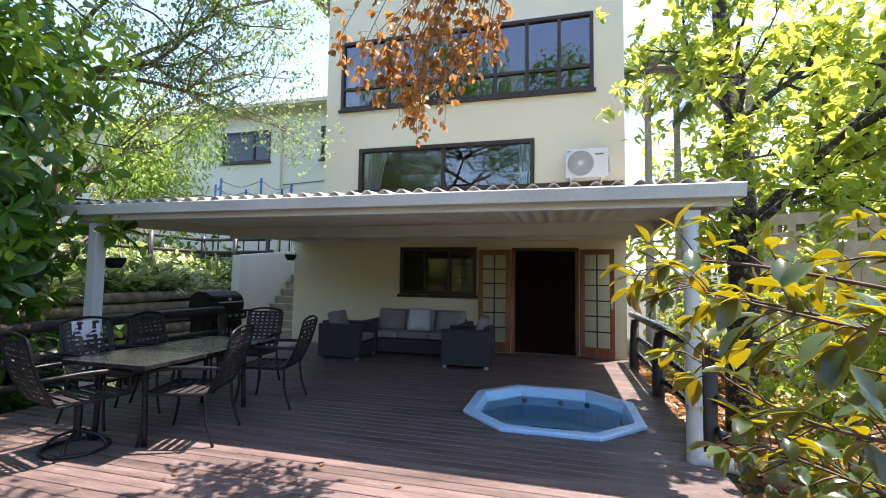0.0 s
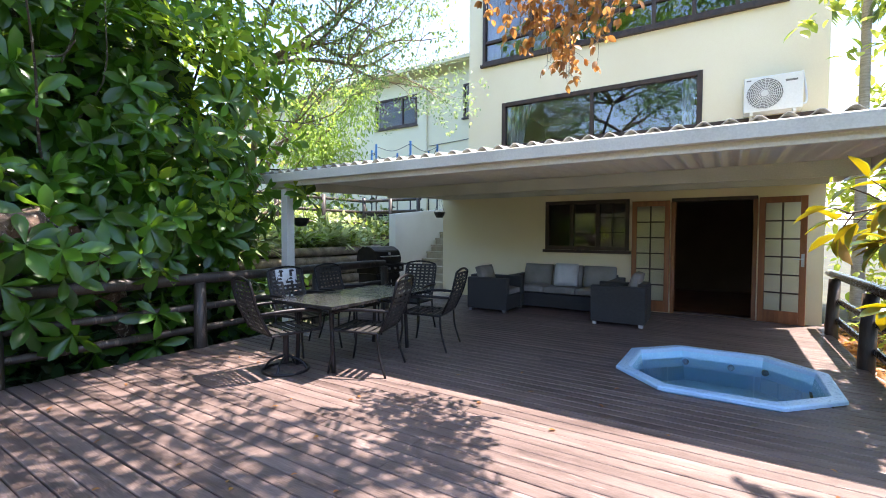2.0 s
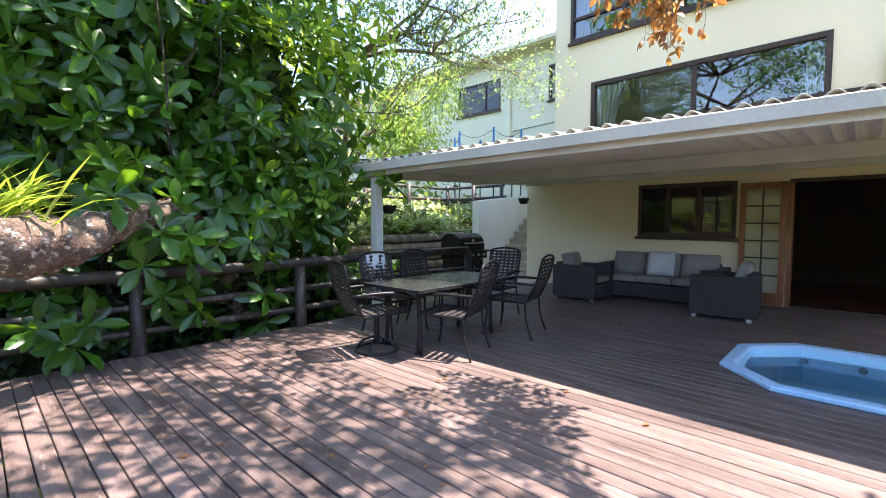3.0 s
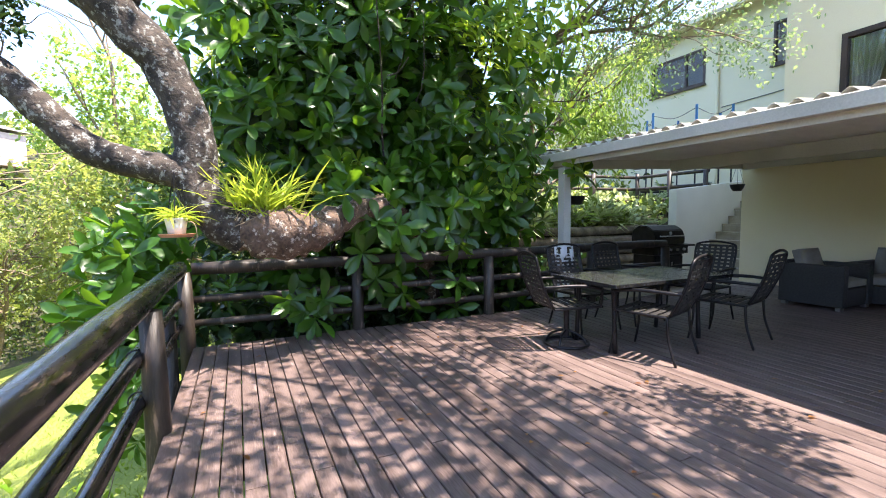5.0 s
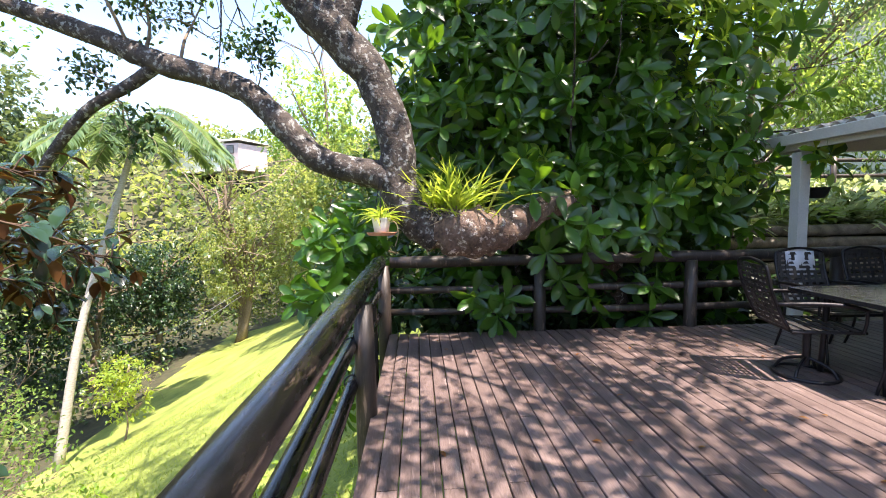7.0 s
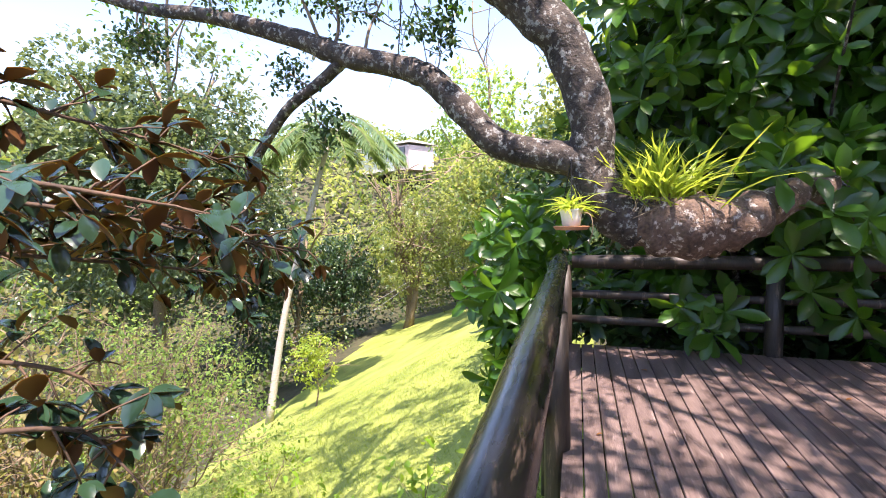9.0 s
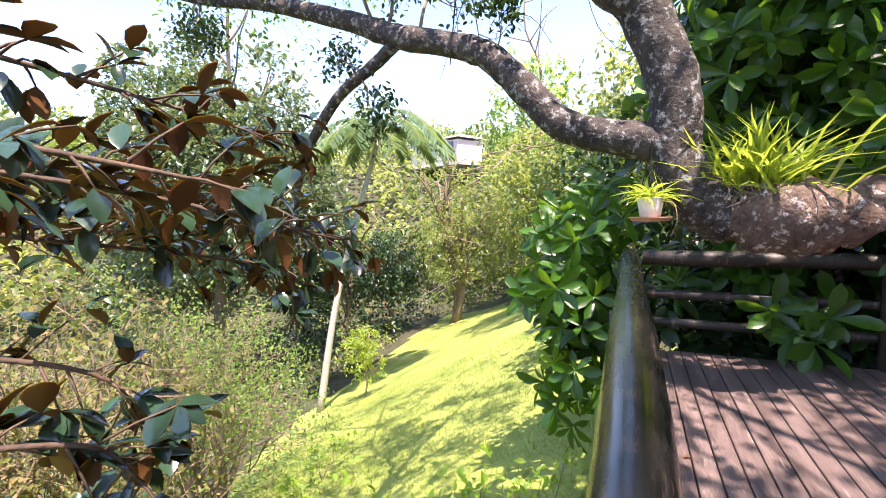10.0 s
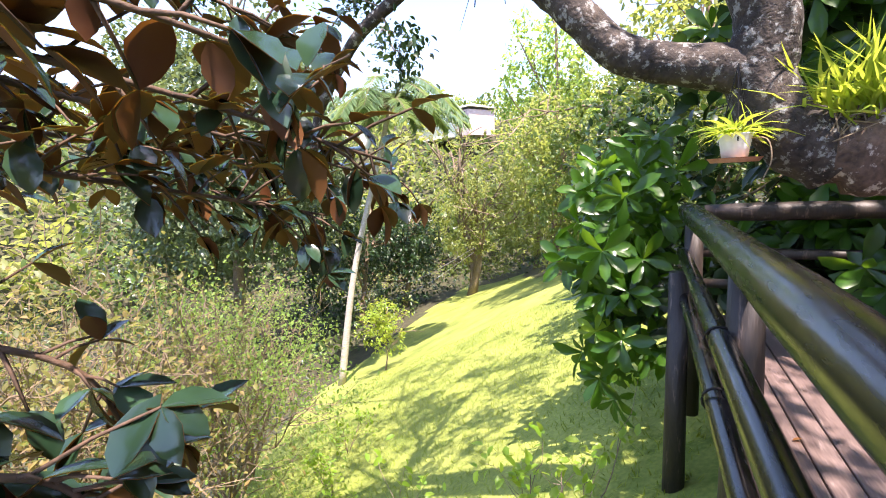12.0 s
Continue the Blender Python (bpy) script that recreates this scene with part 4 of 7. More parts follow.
def build_stairs():
    st = thing("stairs", "weathered concrete garden stairs beside the house", "stairs", kind="structure")
    for i in range(11):
        y = 9.20 + i * 0.225
        z = 0.185 * (i + 1)
        part("step", boxes((-7.10, y, z - 0.185, -5.76, y + 0.23, z - 0.045), (-7.10, y - 0.02, z - 0.042, -5.76, y + 0.23, z), bev=0.008), M_CONC, st)
        if i:
            part("stair_base", boxes((-7.10, y, -0.5, -5.76, y + 0.225, z - 0.19)), M_CONC, st)
    bm = boxes((-7.32, 8.72, -0.5, -7.11, 12.9, 1.95))
    for v in bm.verts:
        if v.co.z > 1:
            v.co.z += (v.co.y - 9.0) * 0.10
    S("wall_stairs", bm, M_WHITEWALL, "white plastered wall beside the garden stairs", "wall")


build_house()
build_openings()
build_patio_roof()
build_ac()
build_wing()
build_stairs()

# ---- log railing ----


def log_rail(name, pts, r, parent, seed, sides=16, m=None, n=8):
    sp = spline(pts, n) if len(pts) > 2 else [Vector(pts[0]).lerp(Vector(pts[1]), k / 24) for k in range(25)]
    rr = random.Random(seed)
    rad = [r * (1 + 0.05 * math.sin(i * 0.7 + seed) + rr.uniform(-0.015, 0.015)) for i in range(len(sp))]
    rad[0] *= 0.9
    rad[-1] *= 0.9
    return part(name, tube(bmesh.new(), sp, rad, sides, 0.05, seed), m or M_LOG, parent, smooth=True)


def build_railing():
    a = thing("railing", "dark creosoted log railing along the deck's garden edge", "railing")
    y = -0.955
    log_rail("top_rail", [(-5.42, y - 0.02, 0.845), (-3.0, y, 0.865), (-1.0, y + 0.005, 0.865), (1.5, y + 0.01, 0.86)], 0.078, a, 1, 18)
    log_rail("lower_rail", [(-5.5, y - 0.05, 0.50), (-2.6, y - 0.05, 0.51), (1.5, y - 0.04, 0.50)], 0.046, a, 2)
    log_rail("lower_rail", [(-5.5, y - 0.06, 0.24), (-2.6, y - 0.05, 0.22), (1.5, y - 0.05, 0.23)], 0.044, a, 3)
    for i, x in enumerate((-3.30, -0.1, 1.3)):
        z0 = zat(x, y) - 0.2
        bm = tube(bmesh.new(), [(x, y + 0.045, -0.9), (x, y + 0.045, -0.3), (x, y + 0.04, 0.3), (x, y + 0.035, 0.79)], [0.075, 0.078, 0.072, 0.066], 12, 0.06, i + 4)
        part("rail_post", bm, M_POST, a, smooth=True)
        for zz in (0.50, 0.235):
            rg = [(x + 0.02 + 0.0, y - 0.05 + 0.056 * math.cos(w), zz + 0.056 * math.sin(w)) for w in np.linspace(0, 2 * math.pi, 17)]
            part("wire_tie", tube(bmesh.new(), rg, 0.006, 5), M_BLACKMETAL, a)
    # tall supports below the deck
    for i, x in enumerate((-4.98, 0.5)):
        z0 = zat(x, y - 0.1) - 0.3
        s = obj("deck_support", tube(bmesh.new(), [(x, y - 0.10, z0), (x, y - 0.10, -0.9), (x, y - 0.10, 0.42)], [0.085, 0.08, 0.072], 12, 0.05, i + 30), M_POST, smooth=True)
        tagged(s, "round timber support under the deck edge", "post", "deck supports")
    b = thing("railing", "dark creosoted log railing in the shade of the tree", "railing")
    x = -5.42
    log_rail("top_rail", [(x + 0.02, -0.86, 0.835), (x, 1.6, 0.84), (x, 4.0, 0.85), (x - 0.02, 6.3, 0.86)], 0.068, b, 7, m=M_POST)
    log_rail("lower_rail", [(x - 0.03, -0.9, 0.50), (x - 0.03, 2.5, 0.49), (x - 0.03, 6.3, 0.50)], 0.042, b, 8, m=M_POST)
    log_rail("lower_rail", [(x - 0.03, -0.9, 0.24), (x - 0.03, 2.5, 0.22), (x - 0.03, 6.3, 0.24)], 0.042, b, 9, m=M_POST)
    for i, yy in enumerate((-0.93, 0.90, 2.75, 4.6, 6.25)):
        bm = tube(bmesh.new(), [(x + 0.04, yy, -0.9), (x + 0.04, yy, 0.2), (x + 0.03, yy, 0.80 if i else 0.80)], [0.08, 0.074, 0.068], 12, 0.06, i + 14)
        part("rail_post", bm, M_POST, b, smooth=True)
    c = thing("railing", "dark log railing beside the patio and shrub", "railing")
    x = 1.40
    log_rail("top_rail", [(x, 3.98, 0.84), (x, 6.2, 0.86), (x, 8.7, 0.85)], 0.06, c, 21)
    log_rail("lower_rail", [(x + 0.02, 3.98, 0.48), (x + 0.02, 6.2, 0.50), (x + 0.02, 8.7, 0.49)], 0.042, c, 22)
    log_rail("lower_rail", [(x + 0.02, 3.98, 0.22), (x + 0.02, 6.2, 0.20), (x + 0.02, 8.7, 0.22)], 0.042, c, 23)
    for i, yy in enumerate((4.15, 6.15, 8.1)):
        part("rail_post", tube(bmesh.new(), [(x - 0.05, yy, -0.6), (x - 0.05, yy, 0.1), (x - 0.03, yy, 0.8)], [0.08, 0.075, 0.07], 12, 0.06, i + 40), M_POST, c, smooth=True)


build_railing()

# ---- furniture on the deck ----


def build_spa():
    spa = thing("spa_tub", "sunken pale blue octagonal spa tub half full of water", "spa tub")
    c = Vector((0.045, 5.11, 0))

    def ring(k, z, rx=0.925, ry=0.915, cut=0.47):
        a, b = rx * k, ry * k
        p = [(-a, -b * cut), (-a, b * cut), (-a * 0.5, b), (a * 0.5, b), (a, b * cut), (a, -b * cut), (a * 0.5, -b), (-a * 0.5, -b)]
        return [c + Vector((x, y, z)) for x, y in p]

    def loft(rings, close_bottom=False, top=None):
        bm = bmesh.new()
        R = [[bm.verts.new(v) for v in r] for r in rings]
        for a, b in zip(R, R[1:]):
            for k in range(8):
                bm.faces.new([a[k], a[(k + 1) % 8], b[(k + 1) % 8], b[k]])
        if close_bottom:
            bm.faces.new(R[-1])
        bmesh.ops.recalc_face_normals(bm, faces=bm.faces)
        return bm

    rim = loft([ring(1.0, 0.004), ring(1.0, 0.03), ring(0.985, 0.042), ring(0.89, 0.045), ring(0.875, 0.035), ring(0.865, 0.0)])
    part("rim", rim, M_SPARIM, spa, "pale blue moulded rim")
    part("basin", loft([ring(0.866, 0.0), ring(0.835, -0.16), ring(0.80, -0.30), ring(0.79, -0.33), ring(0.52, -0.35), ring(0.50, -0.37), ring(0.46, -0.52), ring(0.44, -0.54)], True), M_SPA, spa)
    part("shell", loft([ring(0.93, 0.0), ring(0.90, -0.2), ring(0.82, -0.36), ring(0.5, -0.6)], True), M_SPA, spa)
    w = part("water", loft([ring(0.852, -0.075)], True), M_WATER, spa)
    w.visible_shadow = False
    for k, (x, y, z) in enumerate(((-0.36, 0.715, -0.11), (0.1, 0.72, -0.11), (0.42, 0.70, -0.11), (0.745, 0.1, -0.11))):
        bm = bmesh.new()
        bmesh.ops.create_cone(bm, cap_ends=True, segments=14, radius1=0.035, radius2=0.028, depth=0.02, matrix=Matrix.Translation(c + Vector((x, y, z))) @ Matrix.Rotation(radians(80 if k < 3 else 80), 4, "X" if k < 3 else "Y"))
        part("water_jet", bm, M_BLACKPOT, spa)


def chair_master(swivel=False):
    """A metal garden armchair facing +y: frame, woven strap back, slatted seat, arms, legs."""
    ch = thing("garden_chair", "dark metal armchair with a woven strap back and slatted seat", "chair", "chairs round the table")
    W, D, SH = 0.27, 0.25, 0.43

    def backpt(u, v):
        # v from 0 at the seat to 1 at the top: a raked, bowed back
        return Vector((u * (W - 0.02), -D - 0.02 - 0.17 * v - 0.03 * math.sin(v * 3), SH + 0.02 + 0.50 * v))

    loop = [backpt(-1, 0)] + [backpt(-1, v) for v in (0.3, 0.6, 0.9)] + [backpt(-0.85, 1.02), backpt(0, 1.08), backpt(0.85, 1.02)] + [backpt(1, v) for v in (0.9, 0.6, 0.3)] + [backpt(1, 0)]
    part("back_frame", tube(bmesh.new(), spline(loop, 4), 0.014, 8), M_BLACKMETAL, ch, smooth=True)
    bm = bmesh.new()
    for i in range(7):
        u = -0.86 + 1.72 * i / 6
        for a, b in zip([k / 6 for k in range(6)], [k / 6 for k in range(1, 7)]):
            off = 0.004 if (i + int(a * 6)) % 2 else -0.004
            p, q = backpt(u, a), backpt(u, min(b, 0.985))
            hw = 0.017
            vs = [bm.verts.new(x) for x in (p + Vector((-hw, off, 0)), p + Vector((hw, off, 0)), q + Vector((hw, off, 0)), q + Vector((-hw, off, 0)))]
            bm.faces.new(vs)
    for j in range(11):
        v = 0.04 + 0.93 * j / 10
        p, q = backpt(-1, v), backpt(1, v)
        hw = Vector((0, -0.004, 0.0135))
        bm.faces.new([bm.verts.new(x) for x in (p - hw, q - hw, q + hw, p + hw)])
    b = part("backrest", bm, M_STRAP, ch, "woven dark straps with square gaps")
    md = b.modifiers.new("thick", "SOLIDIFY")
    md.thickness = 0.004
    part("seat_frame", tube(bmesh.new(), [(-W, -D, SH), (-W, D, SH + 0.01), (W, D, SH + 0.01), (W, -D, SH), (-W, -D, SH)], 0.013, 8), M_BLACKMETAL, ch)
    for i in range(6):
        y = -D + 0.045 + i * 0.083
        part("seat_strap", boxes((-W + 0.005, y - 0.027, SH + 0.008, W - 0.005, y + 0.027, SH + 0.016), bev=0.003), M_STRAP, ch)
    for s in (-1, 1):
        arm = spline([(s * (W + 0.005), -D - 0.12, 0.655), (s * (W + 0.035), -D + 0.15, 0.665), (s * (W + 0.045), 0.10, 0.655), (s * (W + 0.03), D - 0.01, 0.62)], 5)
        part("armrest", tube(bmesh.new(), arm, lerp_list([0.013, 0.018, 0.018, 0.013], len(arm)), 8), M_BLACKMETAL, ch, smooth=True)
        part("arm_support", tube(bmesh.new(), spline([(s * (W + 0.03), D - 0.02, 0.62), (s * (W + 0.015), D - 0.01, 0.52), (s * W, D - 0.02, SH)], 4), 0.012, 8), M_BLACKMETAL, ch, smooth=True)
        if not swivel:
            part("leg", tube(bmesh.new(), spline([(s * W, D - 0.01, SH), (s * (W + 0.005), D - 0.01, 0.22), (s * (W + 0.015), D + 0.03, 0.002)], 4), 0.0125, 8), M_BLACKMETAL, ch, smooth=True)
            part("leg", tube(bmesh.new(), spline([(s * W, -D, SH), (s * (W + 0.005), -D - 0.02, 0.22), (s * (W + 0.015), -D - 0.09, 0.002)], 4), 0.0125, 8), M_BLACKMETAL, ch, smooth=True)
    if swivel:
        part("swivel_column", tube(bmesh.new(), [(0, 0, SH - 0.01), (0, 0, 0.09)], 0.03, 12), M_BLACKMETAL, ch)
        for k in range(4):
            w = k * math.pi / 2 + 0.78
            part("spoke", tube(bmesh.new(), spline([(0, 0, 0.16), (0.16 * math.cos(w), 0.16 * math.sin(w), 0.10), (0.22 * math.cos(w), 0.22 * math.sin(w), 0.016)], 4), 0.013, 8), M_BLACKMETAL, ch)
        pts = [(0.23 * math.cos(w), 0.23 * math.sin(w), 0.016) for w in np.linspace(0, 2 * math.pi, 33)]
        part("base_ring", tube(bmesh.new(), pts, 0.014, 8), M_BLACKMETAL, ch)
    return ch


def build_dining():
    t = thing("garden_table", "dark metal rectangular garden table with a slatted top", "table")
    x0, x1, y0, y1, z = -3.92, -3.03, 2.70, 4.36, 0.72
    part("rim", boxes((x0, y0, z - 0.035, x0 + 0.06, y1, z), (x1 - 0.06, y0, z - 0.035, x1, y1, z), (x0 + 0.06, y0, z - 0.035, x1 - 0.06, y0 + 0.06, z), (x0 + 0.06, y1 - 0.06, z - 0.035, x1 - 0.06, y1, z), bev=0.004), M_TABLE, t)
    n = 7
    w = (x1 - x0 - 0.12) / n
    for half in ((y0 + 0.06, (y0 + y1) / 2 - 0.03), ((y0 + y1) / 2 + 0.03, y1 - 0.06)):
        for i in range(n):
            part("slat", boxes((x0 + 0.06 + i * w + 0.003, half[0] + 0.003, z - 0.026, x0 + 0.06 + (i + 1) * w - 0.003, half[1] - 0.003, z - 0.003), bev=0.003), M_TABLE, t)
    part("cross_rail", boxes((x0 + 0.06, (y0 + y1) / 2 - 0.03, z - 0.03, x1 - 0.06, (y0 + y1) / 2 + 0.03, z - 0.001), bev=0.003), M_TABLE, t)
    for lx, sx in ((x0 + 0.16, -1), (x1 - 0.24, 1)):
        for ly in (y0 + 0.22, y1 - 0.22):
            pts = spline([(lx, ly, z - 0.03), (lx + 0.01 * sx, ly, 0.4), (lx + 0.03 * sx, ly, 0.003)], 4)
            part("leg", tube(bmesh.new(), pts, lerp_list([0.03, 0.022, 0.025], len(pts)), 10), M_BLACKMETAL, t, smooth=True)
    for sx in (x0 + 0.16, x1 - 0.24):
        part("apron", boxes((sx - 0.012, y0 + 0.22, z - 0.10, sx + 0.012, y1 - 0.22, z - 0.04)), M_BLACKMETAL, t)
    c = chair_master()
    c.matrix_world = pose(-3.10, 3.24, 0, 0, 0, 108)
    copy_thing(c, pose(-3.10, 4.40, 0, 0, 0, 104))
    copy_thing(c, pose(-4.18, 3.40, 0, 0, 0, -92))
    copy_thing(c, pose(-4.22, 4.20, 0, 0, 0, -84))
    copy_thing(c, pose(-3.86, 4.98, 0, 0, 0, 190))
    s = chair_master(True)
    tagged(s, "dark metal swivel armchair with woven strap back on a ring base")
    s.matrix_world = pose(-3.72, 2.72, 0, 0, 0, -14)
    # folded towel over the pale chair back
    bm = bmesh.new()
    rows = []
    for v, (dy, z) in enumerate(((0.045, 0.70), (0.02, 0.86), (0.0, 0.965), (-0.03, 0.955), (-0.045, 0.80), (-0.05, 0.66))):
        rows.append([bm.verts.new((u, dy + 0.006 * math.sin(u * 40 + v), z)) for u in np.linspace(-0.15, 0.15, 9)])
    for a, b in zip(rows, rows[1:]):
        for i in range(8):
            bm.faces.new([a[i], a[i + 1], b[i + 1], b[i]])
    tw = obj("towel", bm, M_PALECUSHION, smooth=True)
    tw.matrix_world = pose(-4.18, 3.40, 0, 0, 0, -92) @ pose(0, -0.445, -0.01)
    md = tw.modifiers.new("thick", "SOLIDIFY")
    md.thickness = 0.006
    tagged(tw, "pale spotted cloth hung over a chair back", "towel")


def cushion(name, w, d, h, at, material, parent, label=""):
    bm = bmesh.new()
    box(bm, -w / 2, -d / 2, -h / 2, w / 2, d / 2, h / 2)
    bmesh.ops.subdivide_edges(bm, edges=bm.edges, cuts=5, use_grid_fill=True)
    for v in bm.verts:
        x, y, z = v.co.x / (w / 2), v.co.y / (d / 2), v.co.z / (h / 2)
        puff = 0.62 + 0.38 * math.sqrt(max(0, (1 - x ** 4) * (1 - y ** 4)))
        v.co.z *= puff
        pinch = 1 - 0.05 * (abs(x * y)) ** 2
        v.co.x *= 1 - 0.03 * (1 - z * z) * 0 - (1 - pinch) * 0.4
        v.co += Vector((0, 0, 0.006 * noise.noise(v.co * 9 + at.translation)))
    bmesh.ops.transform(bm, matrix=at, verts=bm.verts)
    if parent is None:
        return obj(name, bm, material, smooth=True)
    return part(name, bm, material, parent, label, smooth=True)


def wicker_seat(name, w, label, category, at, seats, group=""):
    """A wicker armchair or sofa facing -y, with seat and back cushions."""
    s = thing(name, label, category, group, at=at)
    D, aw = 0.80, 0.13
    part("base", boxes((-w / 2 + aw, -D / 2 + 0.02, 0.05, w / 2 - aw, D / 2 - 0.1, 0.30), bev=0.012), M_WICKER, s)
    part("backrest", boxes((-w / 2 + aw, D / 2 - 0.12, 0.05, w / 2 - aw, D / 2, 0.66), bev=0.014), M_WICKER, s)
    for k in (-1, 1):
        xa, xb = sorted((k * w / 2, k * (w / 2 - aw)))
        part("armrest", boxes((xa, -D / 2, 0.05, xb, D / 2, 0.62), bev=0.014), M_WICKER, s)
        for yy in (-D / 2 + 0.06, D / 2 - 0.06):
            part("foot", boxes((xa + 0.02, yy - 0.03, 0.0, xb - 0.02, yy + 0.03, 0.048), bev=0.004), M_STEEL, s, "pale metal foot")
    iw = (w - 2 * aw) / seats
    for i in range(seats):
        x = -w / 2 + aw + iw * (i + 0.5)
        cushion("seat_cushion", iw - 0.01, 0.66, 0.14, pose(x, -0.05, 0.37), M_CUSHION, s, "grey seat cushion")
        cushion("back_cushion", iw - 0.015, 0.44, 0.16, pose(x, D / 2 - 0.20, 0.60, 72, 0, 0), M_CUSHION, s, "grey back cushion")
    return s


def build_lounge():
    wicker_seat("sofa", 2.05, "dark wicker three-seat sofa with grey cushions", "sofa", pose(-2.55, 8.22, 0), 3)
    wicker_seat("armchair", 0.80, "dark wicker armchair with grey cushions beside the sofa", "armchair", pose(-3.62, 7.42, 0, 0, 0, 90), 1, "wicker armchairs")
    wicker_seat("armchair", 0.80, "dark wicker armchair with a grey cushion over its arm", "armchair", pose(-1.36, 7.38, 0, 0, 0, -88), 1, "wicker armchairs")
    p = cushion("throw_pillow", 0.42, 0.42, 0.14, pose(-2.46, 8.02, 0.66, 70, 0, 6), M_PALECUSHION, None)
    tagged(p, "pale grey square throw pillow on the sofa", "pillow")


def build_grill():
    g = thing("gas_grill", "black gas barbecue grill with a closed domed lid", "grill", at=pose(-6.12, 6.95, 0, 0, 0, 90))
    # local x along its width, facing -y
    bm = bmesh.new()
    prof = [(-0.27, 0.80), (-0.28, 0.92), (-0.22, 1.06), (-0.08, 1.14), (0.10, 1.15), (0.24, 1.07), (0.28, 0.92), (0.28, 0.80)]
    ends = [[bm.verts.new((x, y, z)) for y, z in prof] for x in (-0.40, 0.40)]
    for k in range(len(prof)):
        k2 = (k + 1) % len(prof)
        bm.faces.new([ends[0][k], ends[0][k2], ends[1][k2], ends[1][k]])
    bm.faces.new(ends[0][::-1])
    bm.faces.new(ends[1])
    bmesh.ops.recalc_face_normals(bm, faces=bm.faces)
    bmesh.ops.bevel(bm, geom=bm.edges[:], offset=0.015, segments=2, affect="EDGES")
    lid = part("lid", bm, M_BLACKMETAL, g, "domed dark lid")
    part("lid_handle", tube(bmesh.new(), [(-0.28, -0.28, 0.95), (-0.28, -0.33, 0.95), (0.28, -0.33, 0.95), (0.28, -0.28, 0.95)], 0.012, 8), M_STEEL, lid)
    part("thermometer", tube(bmesh.new(), [(0, -0.265, 1.00), (0, -0.285, 1.0)], 0.03, 14), M_STEEL, lid)
    part("firebox", boxes((-0.40, -0.26, 0.60, 0.40, 0.26, 0.795), bev=0.01), M_BLACKMETAL, g)
    part("control_panel", boxes((-0.40, -0.34, 0.62, 0.40, -0.262, 0.78), bev=0.01), M_BLACKMETAL, g)
    for x in (-0.27, -0.09, 0.09, 0.27):
        part("knob", tube(bmesh.new(), [(x, -0.335, 0.70), (x, -0.375, 0.70)], [0.026, 0.021], 14), M_STEEL, g, "steel control knob")
    for s in (-1, 1):
        xa, xb = sorted((s * 0.41, s * 0.72))
        part("side_shelf", boxes((xa, -0.26, 0.74, xb, 0.24, 0.775), bev=0.008), M_BLACKMETAL, g)
    part("cabinet", boxes((-0.38, -0.24, 0.12, 0.38, 0.24, 0.595), bev=0.01), M_BLACKMETAL, g)
    for s in (-1, 1):
        xa, xb = sorted((s * 0.01, s * 0.36))
        d = part("door", boxes((xa, -0.262, 0.16, xb, -0.243, 0.57), bev=0.005), M_BLACKMETAL, g)
        part("handle", tube(bmesh.new(), [(s * 0.05, -0.28, 0.30), (s * 0.05, -0.28, 0.46)], 0.008, 8), M_STEEL, d)
        for y in (-0.18, 0.18):
            part("wheel", tube(bmesh.new(), [(s * 0.33 - 0.015, y, 0.055), (s * 0.33 + 0.015, y, 0.055)], 0.053, 16), M_BLACKPOT, g)
        part("axle", boxes((s * 0.33 - 0.01, -0.19, 0.10, s * 0.33 + 0.01, 0.19, 0.12)), M_BLACKMETAL, g)


def hanging_pot(x, y, ztop, zpot, r, label, material=None, tall=1.0):
    p = thing("hanging_pot", label, "plant pot", "hanging pots")
    bm = bmesh.new()
    rings = [(r * (0.55 + 0.2 * (tall > 1)), zpot), (r * 0.85, zpot + r * 0.45 * tall), (r, zpot + r * 0.95 * tall), (r * 1.04, zpot + r * 1.0 * tall), (r * 0.94, zpot + r * 0.95 * tall), (r * 0.75, zpot + r * 0.5 * tall)]
    R = [[bm.verts.new((x + rr * math.cos(w), y + rr * math.sin(w), z)) for w in np.linspace(0, 2 * math.pi, 21)[:-1]] for rr, z in rings]
    for a, b in zip(R, R[1:]):
        for k in range(20):
            bm.faces.new([a[k], a[(k + 1) % 20], b[(k + 1) % 20], b[k]])
    bm.faces.new(R[0][::-1])
    bm.faces.new(R[-1])
    bmesh.ops.recalc_face_normals(bm, faces=bm.faces)
    part("bowl", bm, material or M_BLACKPOT, p, smooth=True)
    for k in range(3):
        w = k * 2.1
        part("wire", tube(bmesh.new(), [(x + r * math.cos(w), y + r * math.sin(w), zpot + r), (x, y, ztop)], 0.0035, 5), M_BLACKMETAL, p)
    return p


build_spa()
build_dining()
build_lounge()
build_grill()
hanging_pot(-5.70, 8.62, 2.36, 1.80, 0.13, "black hanging pot under the roof corner")
hanging_pot(-5.45, 4.35, 2.05, 1.52, 0.13, "black hanging pot beside the roof post")
S("landing", boxes((-7.45, 6.45, -0.5, -5.745, 9.19, -0.012)), M_CONC, "paved landing between the deck and the garden stairs", "floor")
S("landing_edge", boxes((-5.745, 6.45, -0.5, -5.365, 8.83, -0.012)), M_CONC, "paved strip beside the deck", "floor")

# ---- plants near the deck ----
RNG = np.random.default_rng(11)


